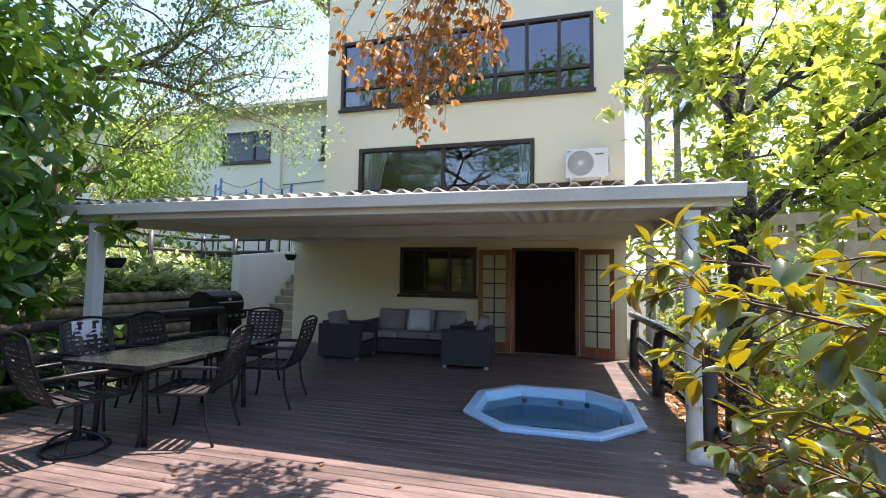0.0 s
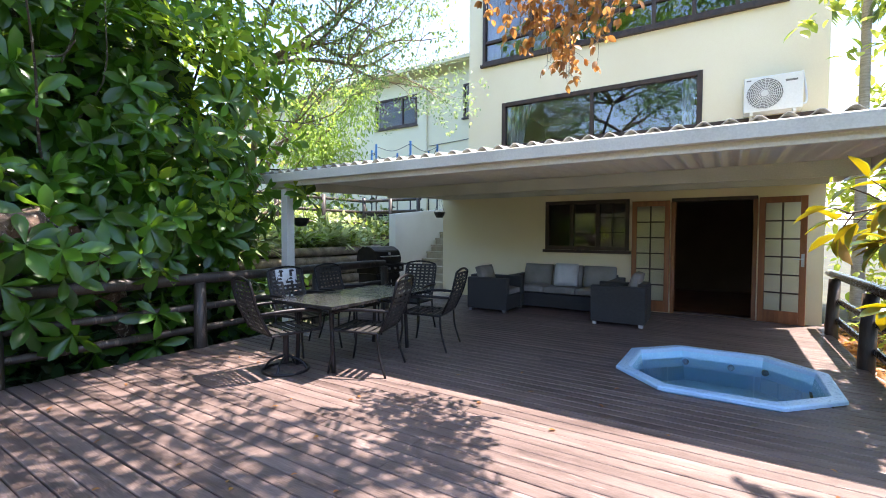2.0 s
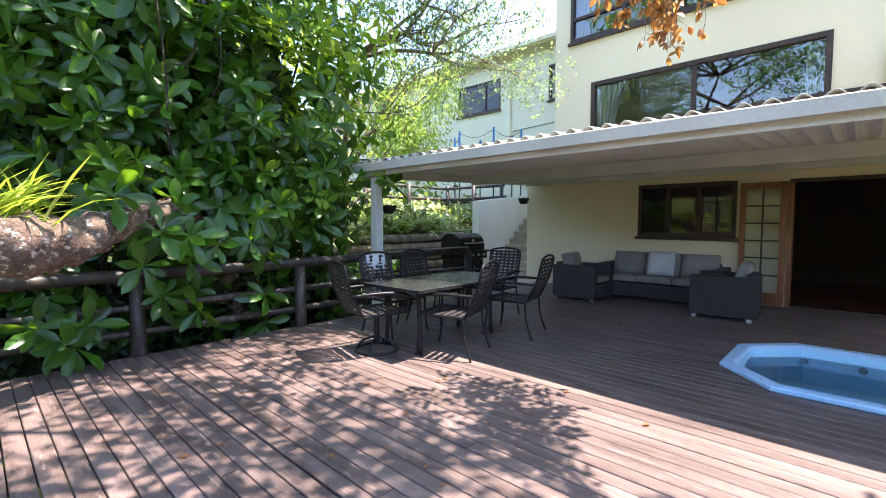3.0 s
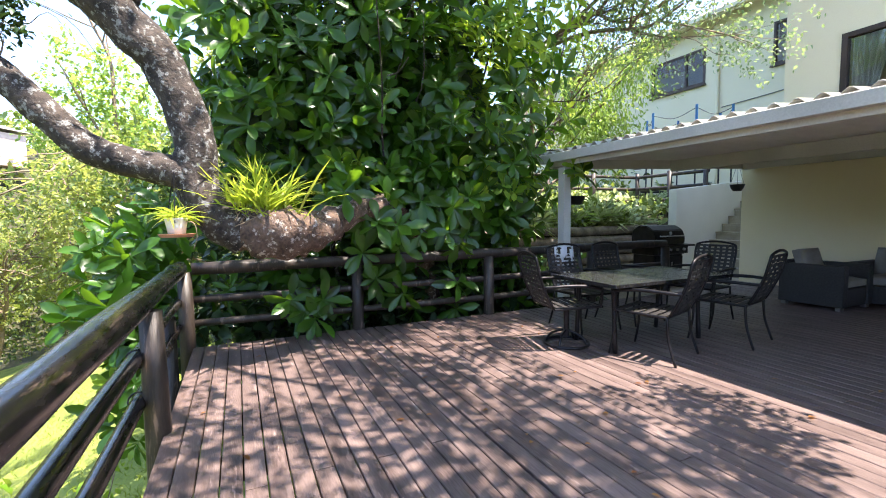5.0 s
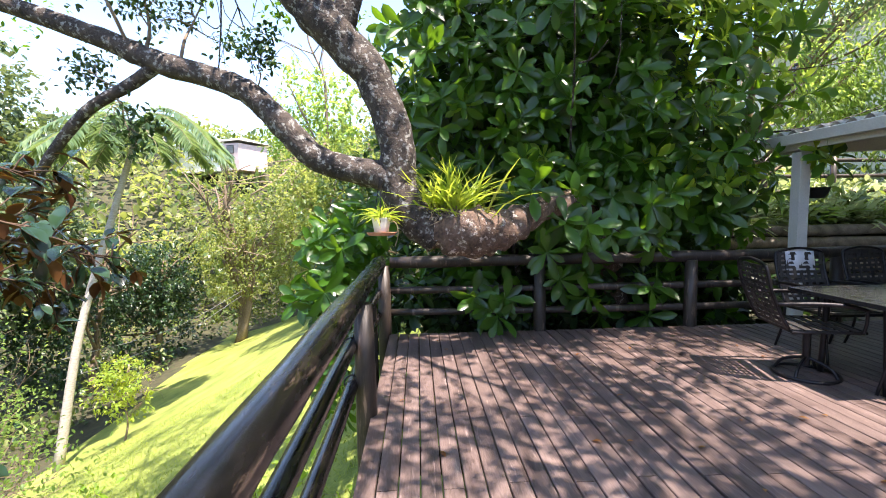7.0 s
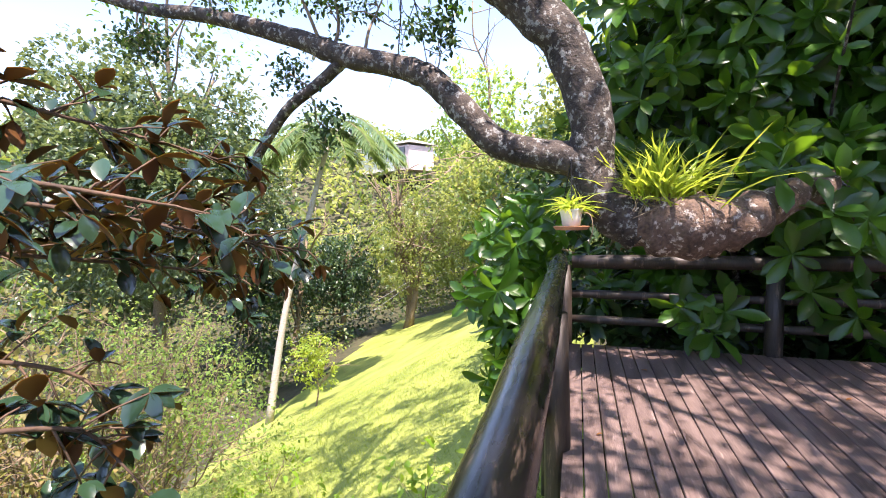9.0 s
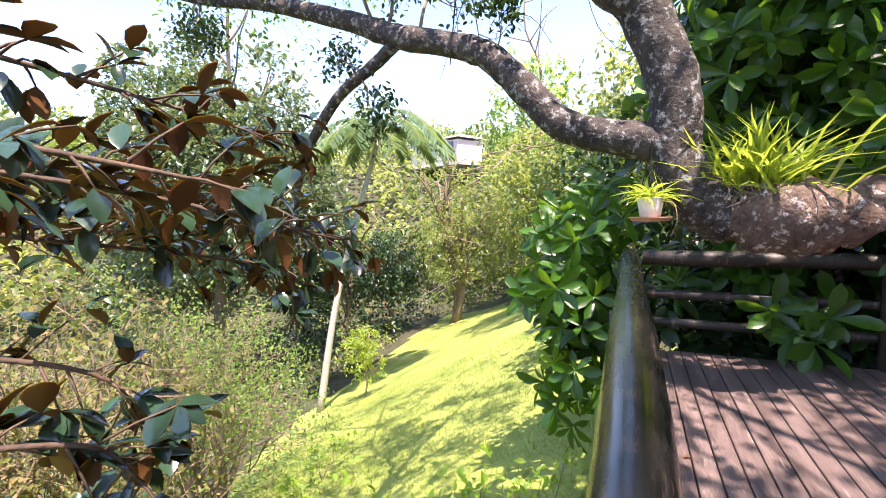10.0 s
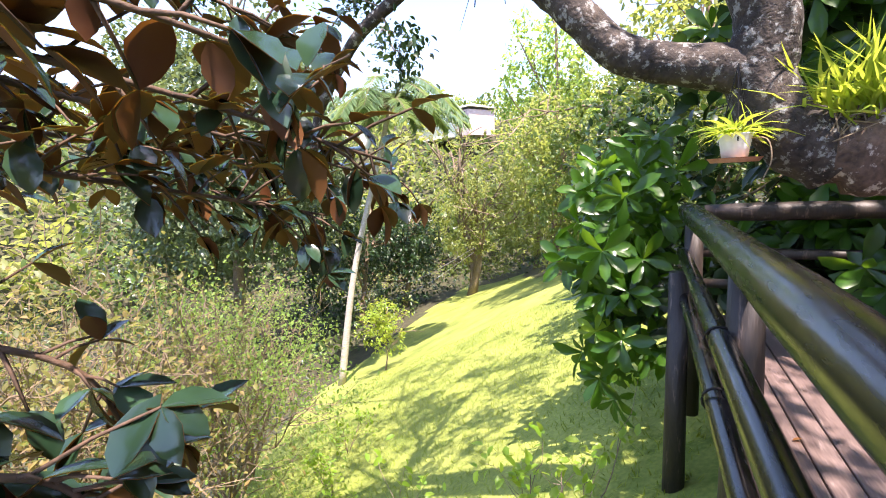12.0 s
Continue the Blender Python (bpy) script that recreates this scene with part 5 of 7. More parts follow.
def broadleaf_shrub():
    """The great glossy shrub behind the railing, round the old trunk."""
    t = thing("broadleaf_tree", "dense evergreen with large glossy leaves leaning over the deck railing", "tree")
    rng = np.random.default_rng(21)
    cs, ds = [], []
    for c, r, n, lumps in (((-6.3, 1.9, 2.9), (1.75, 3.2, 3.9), 560, 16), ((-6.0, 3.3, 3.0), (1.5, 1.5, 2.2), 200, 8), ((-6.5, -1.5, 0.3), (1.0, 0.9, 1.5), 170, 8),
                           ((-6.2, 1.2, 0.4), (1.1, 2.6, 0.9), 170, 10), ((-5.75, 0.2, 3.4), (1.0, 1.3, 1.6), 130, 7), ((-5.85, 2.2, 1.75), (1.1, 1.9, 1.2), 170, 9)):
        p, d = clumps(c, r, n, rng, 0.5, lumps)
        cs.append(p)
        ds.append(d)
    p, d = np.concatenate(cs), np.concatenate(ds)
    keep = ~((p[:, 0] > -5.6) & (p[:, 2] < 1.1)) & (p[:, 0] < np.where((p[:, 1] > 0.55) & (p[:, 2] > 1.1), -4.2, -4.6)) & ~((p[:, 0] > -5.35) & (p[:, 1] > 3.6) & (p[:, 2] < 1.2)) & ~((p[:, 1] > 3.75) & (p[:, 2] > 1.9) & (p[:, 2] < 2.6) & (p[:, 0] > -5.6) & (p[:, 1] > 4.1))
    p, d = p[keep], d[keep]
    d[:, 0] += 0.35
    low = np.array([(-5.22, 0.25, 0.30), (-5.20, 0.45, 0.42), (-5.22, 0.10, 0.45), (-5.18, 0.36, 0.22), (-5.24, 1.25, 0.55), (-5.20, 1.42, 0.42), (-5.25, 1.10, 0.62), (-5.25, 2.2, 0.5), (-5.22, 2.35, 0.38), (-5.1, 0.9, 0.95), (-5.0, 1.3, 1.0),
                    (-4.75, 0.75, 1.40), (-4.65, 0.95, 1.30), (-4.6, 0.60, 1.62), (-4.7, 1.2, 1.25), (-4.8, 1.5, 1.15), (-5.2, -0.2, 0.5), (-4.9, 3.95, 1.95), (-4.85, 4.0, 1.85), (-5.0, 3.9, 2.05)])
    p, d = np.concatenate([p, low]), np.concatenate([d, np.tile([0.8, 0.0, 0.0], (len(low), 1))])
    face, df = clumps((-5.95, 1.7, 2.5), (1.15, 3.0, 3.0), 520, rng, 0.75, 18)
    ok = (face[:, 0] > -6.3) & (face[:, 0] < -4.55) & (face[:, 2] > 0.9) & (face[:, 1] < 3.7) & ((face[:, 1] > 0.3) | (face[:, 0] < -5.3))
    p, d = np.concatenate([p, face[ok]]), np.concatenate([d, df[ok]])
    d = d / np.linalg.norm(d, axis=1, keepdims=True) * 0.6 + [0.62, -0.12, 0.42] + rng.normal(0, 0.3, d.shape)
    thin = rng.uniform(0, 1, len(p)) < 0.72
    p, d = p[thin], d[thin]
    q, e, up = rosettes(p, d, 9, rng)
    # brighter leaves gather where sun strikes: sunlight put into colour, besides young growth
    young = rng.uniform(0, 1, len(p)) < np.clip((p[:, 1] - 1.7) / 2.4, 0.03, 0.7) * np.clip((p[:, 2] - 1.0) / 2, 0.1, 1)
    ym = np.repeat(young, 9)
    leaves("crown", q[~ym], e[~ym], 0.30, L_GLOSSY, t, "obovate", 22, 0.75, width=0.9, ups=up[~ym])
    leaves("young_sunlit_leaves", q[ym], e[ym], 0.22, L_YOUNG, t, "obovate", 23, 0.75, width=0.9, ups=up[ym], label="yellow-green young leaves, their colour also standing in for sunlight")
    # near-black leaves stand in for the deep shade inside the crown
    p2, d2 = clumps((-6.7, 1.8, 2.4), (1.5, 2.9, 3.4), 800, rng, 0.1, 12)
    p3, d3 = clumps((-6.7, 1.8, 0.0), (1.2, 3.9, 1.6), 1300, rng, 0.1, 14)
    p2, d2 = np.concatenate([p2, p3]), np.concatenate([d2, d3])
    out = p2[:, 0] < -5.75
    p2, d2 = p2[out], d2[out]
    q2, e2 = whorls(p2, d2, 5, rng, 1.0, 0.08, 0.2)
    leaves("inner_shade_leaves", q2, e2, 0.24, L_DARK, t, "oval", 24, 1.4)
    bm = bmesh.new()
    for k in range(15):
        a = Vector((-6.6 + rng.uniform(-0.4, 0.4), 1.6 + rng.uniform(-1.2, 1.6), zat(-6.6, 1.6) + 0.1))
        b = a + Vector((rng.uniform(-0.6, 1.3), rng.uniform(-1.6, 1.6), rng.uniform(2.5, 5.0)))
        branchy(bm, a, b, 0.04, rng, 1, 5, 6)
    part("branchwork", bm, M_BARK, t, smooth=True)


def old_tree():
    """The gnarled tree that hangs its burl over the railing: trunk, limb, branches, small leaves."""
    t = thing("gnarled_tree", "old leaning tree with lichen-mottled bark and a heavy burl", "tree")
    rng = np.random.default_rng(31)
    base = spline([(-6.4, 2.3, zat(-6.4, 2.3) - 0.2), (-6.2, 2.1, 0.5), (-5.6, 1.5, 1.42), (-5.0, 0.95, 1.47), (-4.62, 0.46, 1.30), (-4.42, 0.05, 1.20), (-4.43, -0.28, 1.23), (-4.45, -0.46, 1.24)], 8)
    rad = lerp_list([0.22, 0.20, 0.13, 0.12, 0.15, 0.225, 0.205, 0.11], len(base))
    part("burl", tube(bmesh.new(), base, rad, 28, 0.42, 5), M_BARKRED, t, "reddish swollen burl with a pale scar", smooth=True)
    tr = spline([(-4.46, -0.32, 1.22), (-4.44, -0.58, 1.40), (-4.42, -0.71, 1.70), (-4.4, -0.71, 2.05), (-4.4, -0.90, 2.62), (-4.4, -1.31, 3.10), (-4.35, -1.72, 3.6), (-4.2, -2.0, 4.6), (-3.9, -2.2, 5.8)], 8)
    part("trunk", tube(bmesh.new(), tr, lerp_list([0.20, 0.185, 0.175, 0.162, 0.158, 0.19, 0.15, 0.12, 0.08], len(tr)), 20, 0.16, 9), M_BARK, t, smooth=True)
    fk = spline([(-4.4, -1.20, 3.0), (-4.4, -1.08, 3.35), (-4.45, -0.88, 3.9), (-4.3, -0.3, 5.0), (-3.6, 0.8, 6.2)], 6)
    part("limb", tube(bmesh.new(), fk, lerp_list([0.13, 0.11, 0.08, 0.06, 0.03], len(fk)), 12, 0.12, 3), M_BARK, t, smooth=True)
    lm = spline([(-4.42, -0.72, 1.72), (-4.4, -1.05, 1.80), (-4.4, -1.43, 1.92), (-4.4, -1.70, 2.19), (-4.4, -2.0, 2.49), (-4.4, -2.30, 2.62), (-4.4, -2.81, 2.77), (-4.4, -3.26, 2.97), (-4.4, -4.21, 3.30), (-4.4, -5.1, 3.52), (-4.2, -6.2, 3.9)], 7)
    part("limb", tube(bmesh.new(), lm, lerp_list([0.15, 0.125, 0.115, 0.115, 0.108, 0.10, 0.10, 0.085, 0.07, 0.06, 0.04], len(lm)), 16, 0.14, 6), M_BARK, t, smooth=True)
    b2 = spline([(-4.4, -2.78, 2.74), (-4.4, -3.04, 2.56), (-4.4, -3.41, 2.34), (-4.42, -3.81, 1.89), (-4.42, -3.95, 1.50), (-4.5, -4.05, 1.1)], 6)
    part("branch", tube(bmesh.new(), b2, lerp_list([0.06, 0.05, 0.05, 0.042, 0.034, 0.02], len(b2)), 10, 0.12, 8), M_BARK, t, smooth=True)
    ends = []
    for p, q, r in (((-4.4, -2.9, 2.8), (-4.5, -2.9, 3.6), 0.02), ((-4.4, -3.0, 2.85), (-4.2, -3.3, 3.5), 0.018), ((-4.4, -2.6, 2.72), (-4.7, -2.5, 3.4), 0.018), ((-4.4, -5.0, 3.5), (-4.5, -5.3, 3.2), 0.018),
                    ((-4.4, -3.2, 2.5), (-4.3, -3.0, 2.15), 0.012), ((-4.4, -3.1, 2.5), (-4.6, -3.5, 2.75), 0.012), ((-4.4, -4.2, 3.3), (-4.4, -4.3, 3.9), 0.015), ((-4.4, -5.1, 3.52), (-4.2, -4.9, 3.0), 0.012), ((-4.4, -1.95, 2.5), (-4.45, -1.9, 2.85), 0.008)):
        bm = bmesh.new()
        ends += branchy(bm, p, q, r, rng, 2, 4, 5, 0.2)
        part("twig", bm, M_TWIG, t, smooth=True)
    c = np.array([tuple(e) for e in ends])
    q, e = whorls(c, rng.normal(0, 1, c.shape), 14, rng, 1.0, 0.07, 0.1)
    leaves("foliage", q, e, 0.058, L_DARK, t, "oval", 33)


def overhead_canopy():
    """High crown of the old tree above the deck, which dapples the boards."""
    t = thing("shade_canopy", "high open leafy crown spreading over the deck", "tree")
    rng = np.random.default_rng(41)
    bm = bmesh.new()
    ends = []
    for a, b, r in (((-3.6, 0.8, 6.2), (-1.2, 2.6, 6.6), 0.05), ((-3.6, 0.8, 6.2), (-2.8, 3.6, 6.9), 0.05), ((-3.9, -2.2, 5.8), (-1.8, 0.3, 6.6), 0.05), ((-3.6, 0.8, 6.2), (-0.2, 0.9, 6.9), 0.045),
                    ((-3.9, -2.2, 5.8), (-6.0, -5.5, 6.6), 0.05), ((-3.9, -2.2, 5.8), (-3.0, -6.5, 6.8), 0.05), ((-3.9, -2.2, 5.8), (-8.5, -4.5, 6.9), 0.05), ((-3.9, -2.2, 5.8), (-6.5, -2.0, 7.2), 0.05),
                    ((-3.6, 0.8, 6.2), (-4.8, 3.6, 7.0), 0.05), ((-3.6, 0.8, 6.2), (-5.2, 2.2, 7.2), 0.05), ((-3.6, 0.8, 6.2), (-3.6, 4.6, 7.3), 0.05), ((-3.9, -2.2, 5.8), (-1.2, -0.6, 6.5), 0.045), ((-3.6, 0.8, 6.2), (-4.6, 5.2, 6.8), 0.045),
                    ((-3.9, -2.2, 5.8), (-9.5, -1.5, 7.6), 0.05), ((-8.5, -4.5, 6.9), (-12.0, -6.0, 7.6), 0.04), ((-8.5, -4.5, 6.9), (-10.5, -8.0, 7.3), 0.04), ((-6.0, -5.5, 6.6), (-8.0, -9.0, 7.0), 0.04), ((-8.5, -4.5, 6.9), (-11.5, -3.0, 7.8), 0.04)):
        ends += branchy(bm, a, b, r, rng, 2, 5, 6, 0.2)
    part("branchwork", bm, M_BARK, t, smooth=True)
    c = np.array([tuple(e) for e in ends])
    c = c[c[:, 2] > 5.0]
    c = c[~((c[:, 0] > -2.9) & (c[:, 0] < -1.6) & (c[:, 1] > 0.7) & (c[:, 1] < 1.9)) & ~((c[:, 0] > -2.9) & (c[:, 0] < -1.6) & (c[:, 1] > 3.5) & (c[:, 1] < 4.6))]
    q, e = whorls(np.repeat(c, 4, 0) + rng.normal(0, 0.24, (len(c) * 4, 3)), rng.normal(0, 1, (len(c) * 4, 3)), 7, rng, 1.0, 0.10, 0.1)
    leaves("foliage", q, e, 0.12, L_GLOSSY, t, "oval", 43)
    # the thicker lower tier, open above the sunny strip in front of the patio
    n = 640
    c = np.stack([rng.uniform(-4.0, 1.6, n), rng.uniform(0.9, 4.7, n), rng.uniform(5.6, 6.8, n)], 1)
    gap = np.array([noise.noise(Vector((u * 1.1, v * 1.1, 4))) for u, v in c[:, :2]])
    keep = (gap > -0.22) & ~((c[:, 0] > -2.9) & (c[:, 1] > 3.6)) & ~((c[:, 0] < -1.55) & (c[:, 1] < 1.85))
    c = c[keep] + [0.5, 0.5, 1.9]
    q, e = whorls(c, rng.normal(0, 1, c.shape), 11, rng, 1.0, 0.11, 0.1)
    leaves("lower_foliage", q, e, 0.135, L_GLOSSY, t, "oval", 44)
    # unseen high dense tier, added to shade the evergreen behind the railing
    n = 130
    c = np.stack([rng.uniform(-5.6, -3.3, n), rng.uniform(0.4, 3.3, n), rng.uniform(5.3, 6.6, n)], 1) + [0.4, 0.4, 1.6]
    q, e = whorls(c, rng.normal(0, 1, c.shape), 11, rng, 1.0, 0.12, 0.1)
    leaves("high_shade_foliage", q, e, 0.16, L_GLOSSY, t, "oval", 45)
    # limbs' ends over the lawn
    n = 330
    c = np.stack([rng.uniform(-9.0, -2.3, n), rng.uniform(-5.6, -0.2, n), rng.uniform(6.2, 7.2, n)], 1)
    gap = np.array([noise.noise(Vector((u * 0.8, v * 0.8, 7))) for u, v in c[:, :2]])
    c = c[gap > -0.1] + [0.7, 0.7, 2.8]
    q, e = whorls(c, rng.normal(0, 1, c.shape), 12, rng, 1.0, 0.14, 0.1)
    leaves("outer_foliage", q, e, 0.15, L_GLOSSY, t, "oval", 46)


def fine_tree():
    t = thing("small_leaved_tree", "airy tree with small grey-green leaves above the patio roof", "tree")
    rng = np.random.default_rng(51)
    bm = bmesh.new()
    ends = []
    for a, b, r in (((-7.6, 4.2, zat(-7.6, 4.2)), (-6.6, 4.4, 4.2), 0.11), ((-6.6, 4.4, 4.2), (-4.6, 4.9, 5.0), 0.05), ((-6.6, 4.4, 4.2), (-3.9, 4.6, 3.9), 0.04), ((-6.6, 4.4, 4.2), (-4.4, 5.6, 4.6), 0.04), ((-6.6, 4.4, 4.2), (-5.0, 4.0, 5.8), 0.04), ((-6.6, 4.4, 4.2), (-3.6, 5.4, 5.6), 0.04), ((-6.6, 4.4, 4.2), (-5.2, 4.6, 4.4), 0.04)):
        ends += branchy(bm, a, b, r, rng, 2 if r < 0.1 else 0, 5, 6, 0.15)
    part("trunk", bm, M_TWIG, t, smooth=True)
    c = np.array([tuple(e) for e in ends])
    c = c[(c[:, 2] > 3.0)]
    cc = np.repeat(c, 5, 0) + rng.normal(0, 0.15, (len(c) * 5, 3))
    q, e = whorls(cc, rng.normal(0, 1, cc.shape), 12, rng, 1.0, 0.07, 0.15)
    leaves("foliage", q, e, 0.058, L_FINE, t, "oval", 52)
    f = thing("feathery_tree", "light green feathery tree beside the patio", "tree")
    p, d = clumps((-7.3, 6.6, 3.9), (1.5, 1.3, 2.0), 420, rng, 0.3, 9)
    d[:, 2] -= 0.5
    q, e = whorls(p, d, 16, rng, 0.7, 0.10, 0.35)
    leaves("foliage", q, e, 0.10, L_FEATHER, f, "spray", 53)
    bm = bmesh.new()
    for k in range(6):
        branchy(bm, (-8.9, 4.7, zat(-8.9, 4.7) - 0.1), Vector((-7.3, 6.6, 3.9)) + Vector(rng.normal(0, 0.8, 3)), 0.05, rng, 1, 5, 6)
    part("trunk", bm, M_TWIG, f, smooth=True)


def magnolia_branch(bm, pts, n, rng, pos, dirs, spread=0.13, r=0.011):
    sp = spline(pts, 8)
    tube(bm, sp, lerp_list([r, r * 0.3], len(sp)), 6)
    for i in range(n):
        t = 0.12 + 0.88 * (i + rng.uniform(0, 1)) / n
        k = min(int(t * (len(sp) - 1)), len(sp) - 2)
        p = sp[k].lerp(sp[k + 1], rng.uniform(0, 1))
        ax = (sp[k + 1] - sp[k]).normalized()
        side = Vector(rng.normal(0, 1, 3))
        side = (side - ax * side.dot(ax)).normalized()
        tip = p + (side * rng.uniform(0.3, 1.0) + ax * 0.5) * spread * rng.uniform(0.3, 1.3)
        tube(bm, [p, p.lerp(tip, 0.5) + Vector((0, 0, 0.006)), tip], [r * 0.35, r * 0.3, r * 0.2], 4)
        m = int(rng.integers(2, 5))
        for j in range(m):
            d = (tip - p).normalized() * 0.7 + Vector(rng.normal(0, 0.6, 3)) + Vector((0, 0, -0.12))
            pos.append(tuple(tip))
            dirs.append(tuple(d))


def magnolia():
    """The magnolia that grows round the deck's outer corner: stems, twigs, leaves glossy above and russet below."""
    t = thing("magnolia_tree", "magnolia with glossy green leaves russet underneath, reaching over the deck", "tree")
    rng = np.random.default_rng(61)
    bm = bmesh.new()
    pos, dirs = [], []
    groups = [
        ([(2.0, 0.4, 0.9), (1.45, 0.95, 1.24), (1.0, 1.25, 1.32), (0.62, 1.5, 1.42)], 26), ([(2.0, 0.6, 0.7), (1.3, 1.2, 0.98), (0.9, 1.55, 1.02), (0.62, 1.85, 1.18)], 26),
        ([(2.0, 0.3, 1.4), (1.35, 0.85, 1.66), (1.05, 1.05, 1.62)], 12), ([(2.0, 0.9, 0.3), (1.3, 1.5, 0.52), (0.95, 1.75, 0.50)], 18),
        ([(2.0, 1.2, 1.0), (1.45, 1.9, 1.25), (1.0, 2.3, 1.38), (0.66, 2.5, 1.48)], 24), ([(2.0, 1.4, 0.2), (1.5, 2.2, 0.55), (1.15, 2.6, 0.62)], 20),
        ([(2.1, 0.5, 1.9), (1.6, 1.15, 2.0), (1.3, 1.5, 1.95)], 14), ([(2.1, 1.2, 1.5), (1.7, 2.3, 1.6), (1.35, 3.0, 1.5)], 22), ([(2.1, 0.7, 0.1), (1.5, 1.1, 0.3), (1.2, 1.35, 0.28)], 18),
        ([(2.1, 1.6, 0.9), (1.75, 2.6, 1.0), (1.5, 3.3, 1.0)], 22),
        ([(2.0, 1.3, 1.2), (1.3, 1.9, 1.45), (0.80, 2.1, 1.55), (0.5, 2.15, 1.5)], 18), ([(2.0, 1.0, 0.5), (1.25, 1.6, 0.75), (0.8, 1.9, 0.85)], 18), ([(2.1, 0.8, 0.02), (1.4, 1.5, 0.15), (1.05, 1.9, 0.2)], 16),
        ([(-0.4, -2.9, 1.7), (-1.2, -2.6, 1.55), (-1.9, -2.3, 1.38), (-2.6, -2.05, 1.2)], 30), ([(-0.4, -2.9, 1.7), (-1.3, -2.8, 1.6), (-2.1, -2.7, 1.45), (-2.8, -2.6, 1.3)], 30),
        ([(-0.5, -2.9, 1.6), (-1.1, -2.4, 1.5), (-1.6, -2.05, 1.4), (-2.1, -1.8, 1.25)], 26), ([(-0.6, -2.8, 1.75), (-1.3, -2.45, 1.75), (-1.9, -2.2, 1.65), (-2.4, -2.1, 1.55)], 22),
        ([(-0.6, -2.85, 1.5), (-1.3, -2.5, 1.35), (-1.9, -2.3, 1.22), (-2.3, -2.15, 1.12)], 24),
        ([(-0.7, -2.6, 1.62), (-1.2, -2.15, 1.52), (-1.52, -1.88, 1.44), (-1.75, -1.75, 1.38)], 11),
        ([(-0.6, -2.8, 1.2), (-1.2, -2.45, 1.1), (-1.6, -2.2, 0.95), (-1.7, -2.15, 0.72)], 12), ([(-0.6, -2.7, 0.9), (-1.1, -2.2, 0.95), (-1.45, -2.0, 0.88), (-1.55, -1.95, 0.75)], 14),
        ([(-0.6, -2.9, 0.6), (-1.2, -2.5, 0.6), (-1.6, -2.3, 0.5), (-1.8, -2.2, 0.35)], 16), 
        ([(-0.3, -3.3, 1.4), (-1.3, -3.2, 1.35), (-2.0, -3.1, 1.3), (-2.6, -2.9, 1.2)], 26),
        ([(-0.5, -2.9, 1.5), (-1.2, -2.75, 1.45), (-1.9, -2.55, 1.35), (-2.5, -2.4, 1.25)], 36),
        ([(-0.5, -3.0, 0.3), (-1.1, -2.7, 0.25), (-1.6, -2.6, 0.1), (-1.9, -2.6, -0.1)], 14),
    ]
    for k, (pts, n) in enumerate(groups):
        if k == 13:
            pos_r, dirs_r, pos, dirs = pos, dirs, [], []
        magnolia_branch(bm, pts, int(n * (1.25 if k < 13 else 2.3)), rng, pos, dirs, 0.17 if k < 13 else 0.14)
    for pts, r in (([(2.6, -1.8, zat(2.6, -1.8) - 0.2), (2.5, -1.4, 0.0), (2.4, -0.6, 0.8), (2.1, 0.6, 1.0), (2.15, 1.6, 1.0)], 0.06), ([(2.5, -1.4, 0.0), (1.6, -2.4, 0.7), (0.5, -3.0, 1.3), (-0.4, -2.9, 1.7)], 0.05),
                   ([(2.4, -0.6, 0.8), (2.6, 0.8, 2.6), (1.8, 2.4, 4.4), (0.8, 3.0, 4.7)], 0.05), ([(0.5, -3.0, 1.3), (-0.1, -2.9, 0.9), (-0.6, -2.8, 0.5)], 0.025)):
        sp = spline(pts, 7)
        tube(bm, sp, lerp_list([r, r * 0.5], len(sp)), 8, 0.08, 4)
    magnolia_branch(bm, [(-2.0, -2.0, 1.36), (-1.75, -1.72, 1.35), (-1.62, -1.55, 1.33)], 3, rng, pos, dirs, 0.05, 0.004)
    part("branchwork", bm, M_MAGTWIG, t, smooth=True)
    leaves("foliage", pos_r, dirs_r, 0.118, L_MAGTOP, t, "broad", 62, 0.7, under=L_MAGUND, label="glossy green leaves with golden undersides", width=1.0)
    pos, dirs = np.array(pos), np.array(dirs)
    ok = np.hypot(pos[:, 0] + 1.06, pos[:, 1] + 1.28) > 0.42
    leaves("foliage", pos[ok], dirs[ok], 0.088, L_MAGDARK, t, "broad", 64, 0.5, under=L_MAGRED, label="glossy dark leaves with russet undersides", width=1.2)
    # the spray that hangs in front of the upper windows
    bm = bmesh.new()
    pos, dirs = [], []
    for k in range(30):
        x0, y0 = rng.uniform(-1.65, -0.25), 3.4 + rng.uniform(-0.3, 0.35)
        low = 2.60 + 1.0 * abs(x0 + 1.0) ** 1.2 + rng.uniform(0, 0.55)
        magnolia_branch(bm, [(0.8 - 0.4 * rng.uniform(), 3.0, 4.7), (x0 * 0.5, y0 - 0.1, 4.3), (x0 * 0.95, y0, 0.5 * (low + 4.0)), (x0, y0, low)], 24, rng, pos, dirs, 0.11, 0.006)
    part("branchwork", bm, M_TWIG, t, smooth=True)
    pos = np.array(pos)
    keep = pos[:, 2] < 4.6
    leaves("hanging_foliage", pos[keep], np.array(dirs)[keep] + [0, 0, -0.35], 0.078, L_BROWN, t, "broad", 63, 1.3, label="russet-brown hanging leaves", width=1.2)


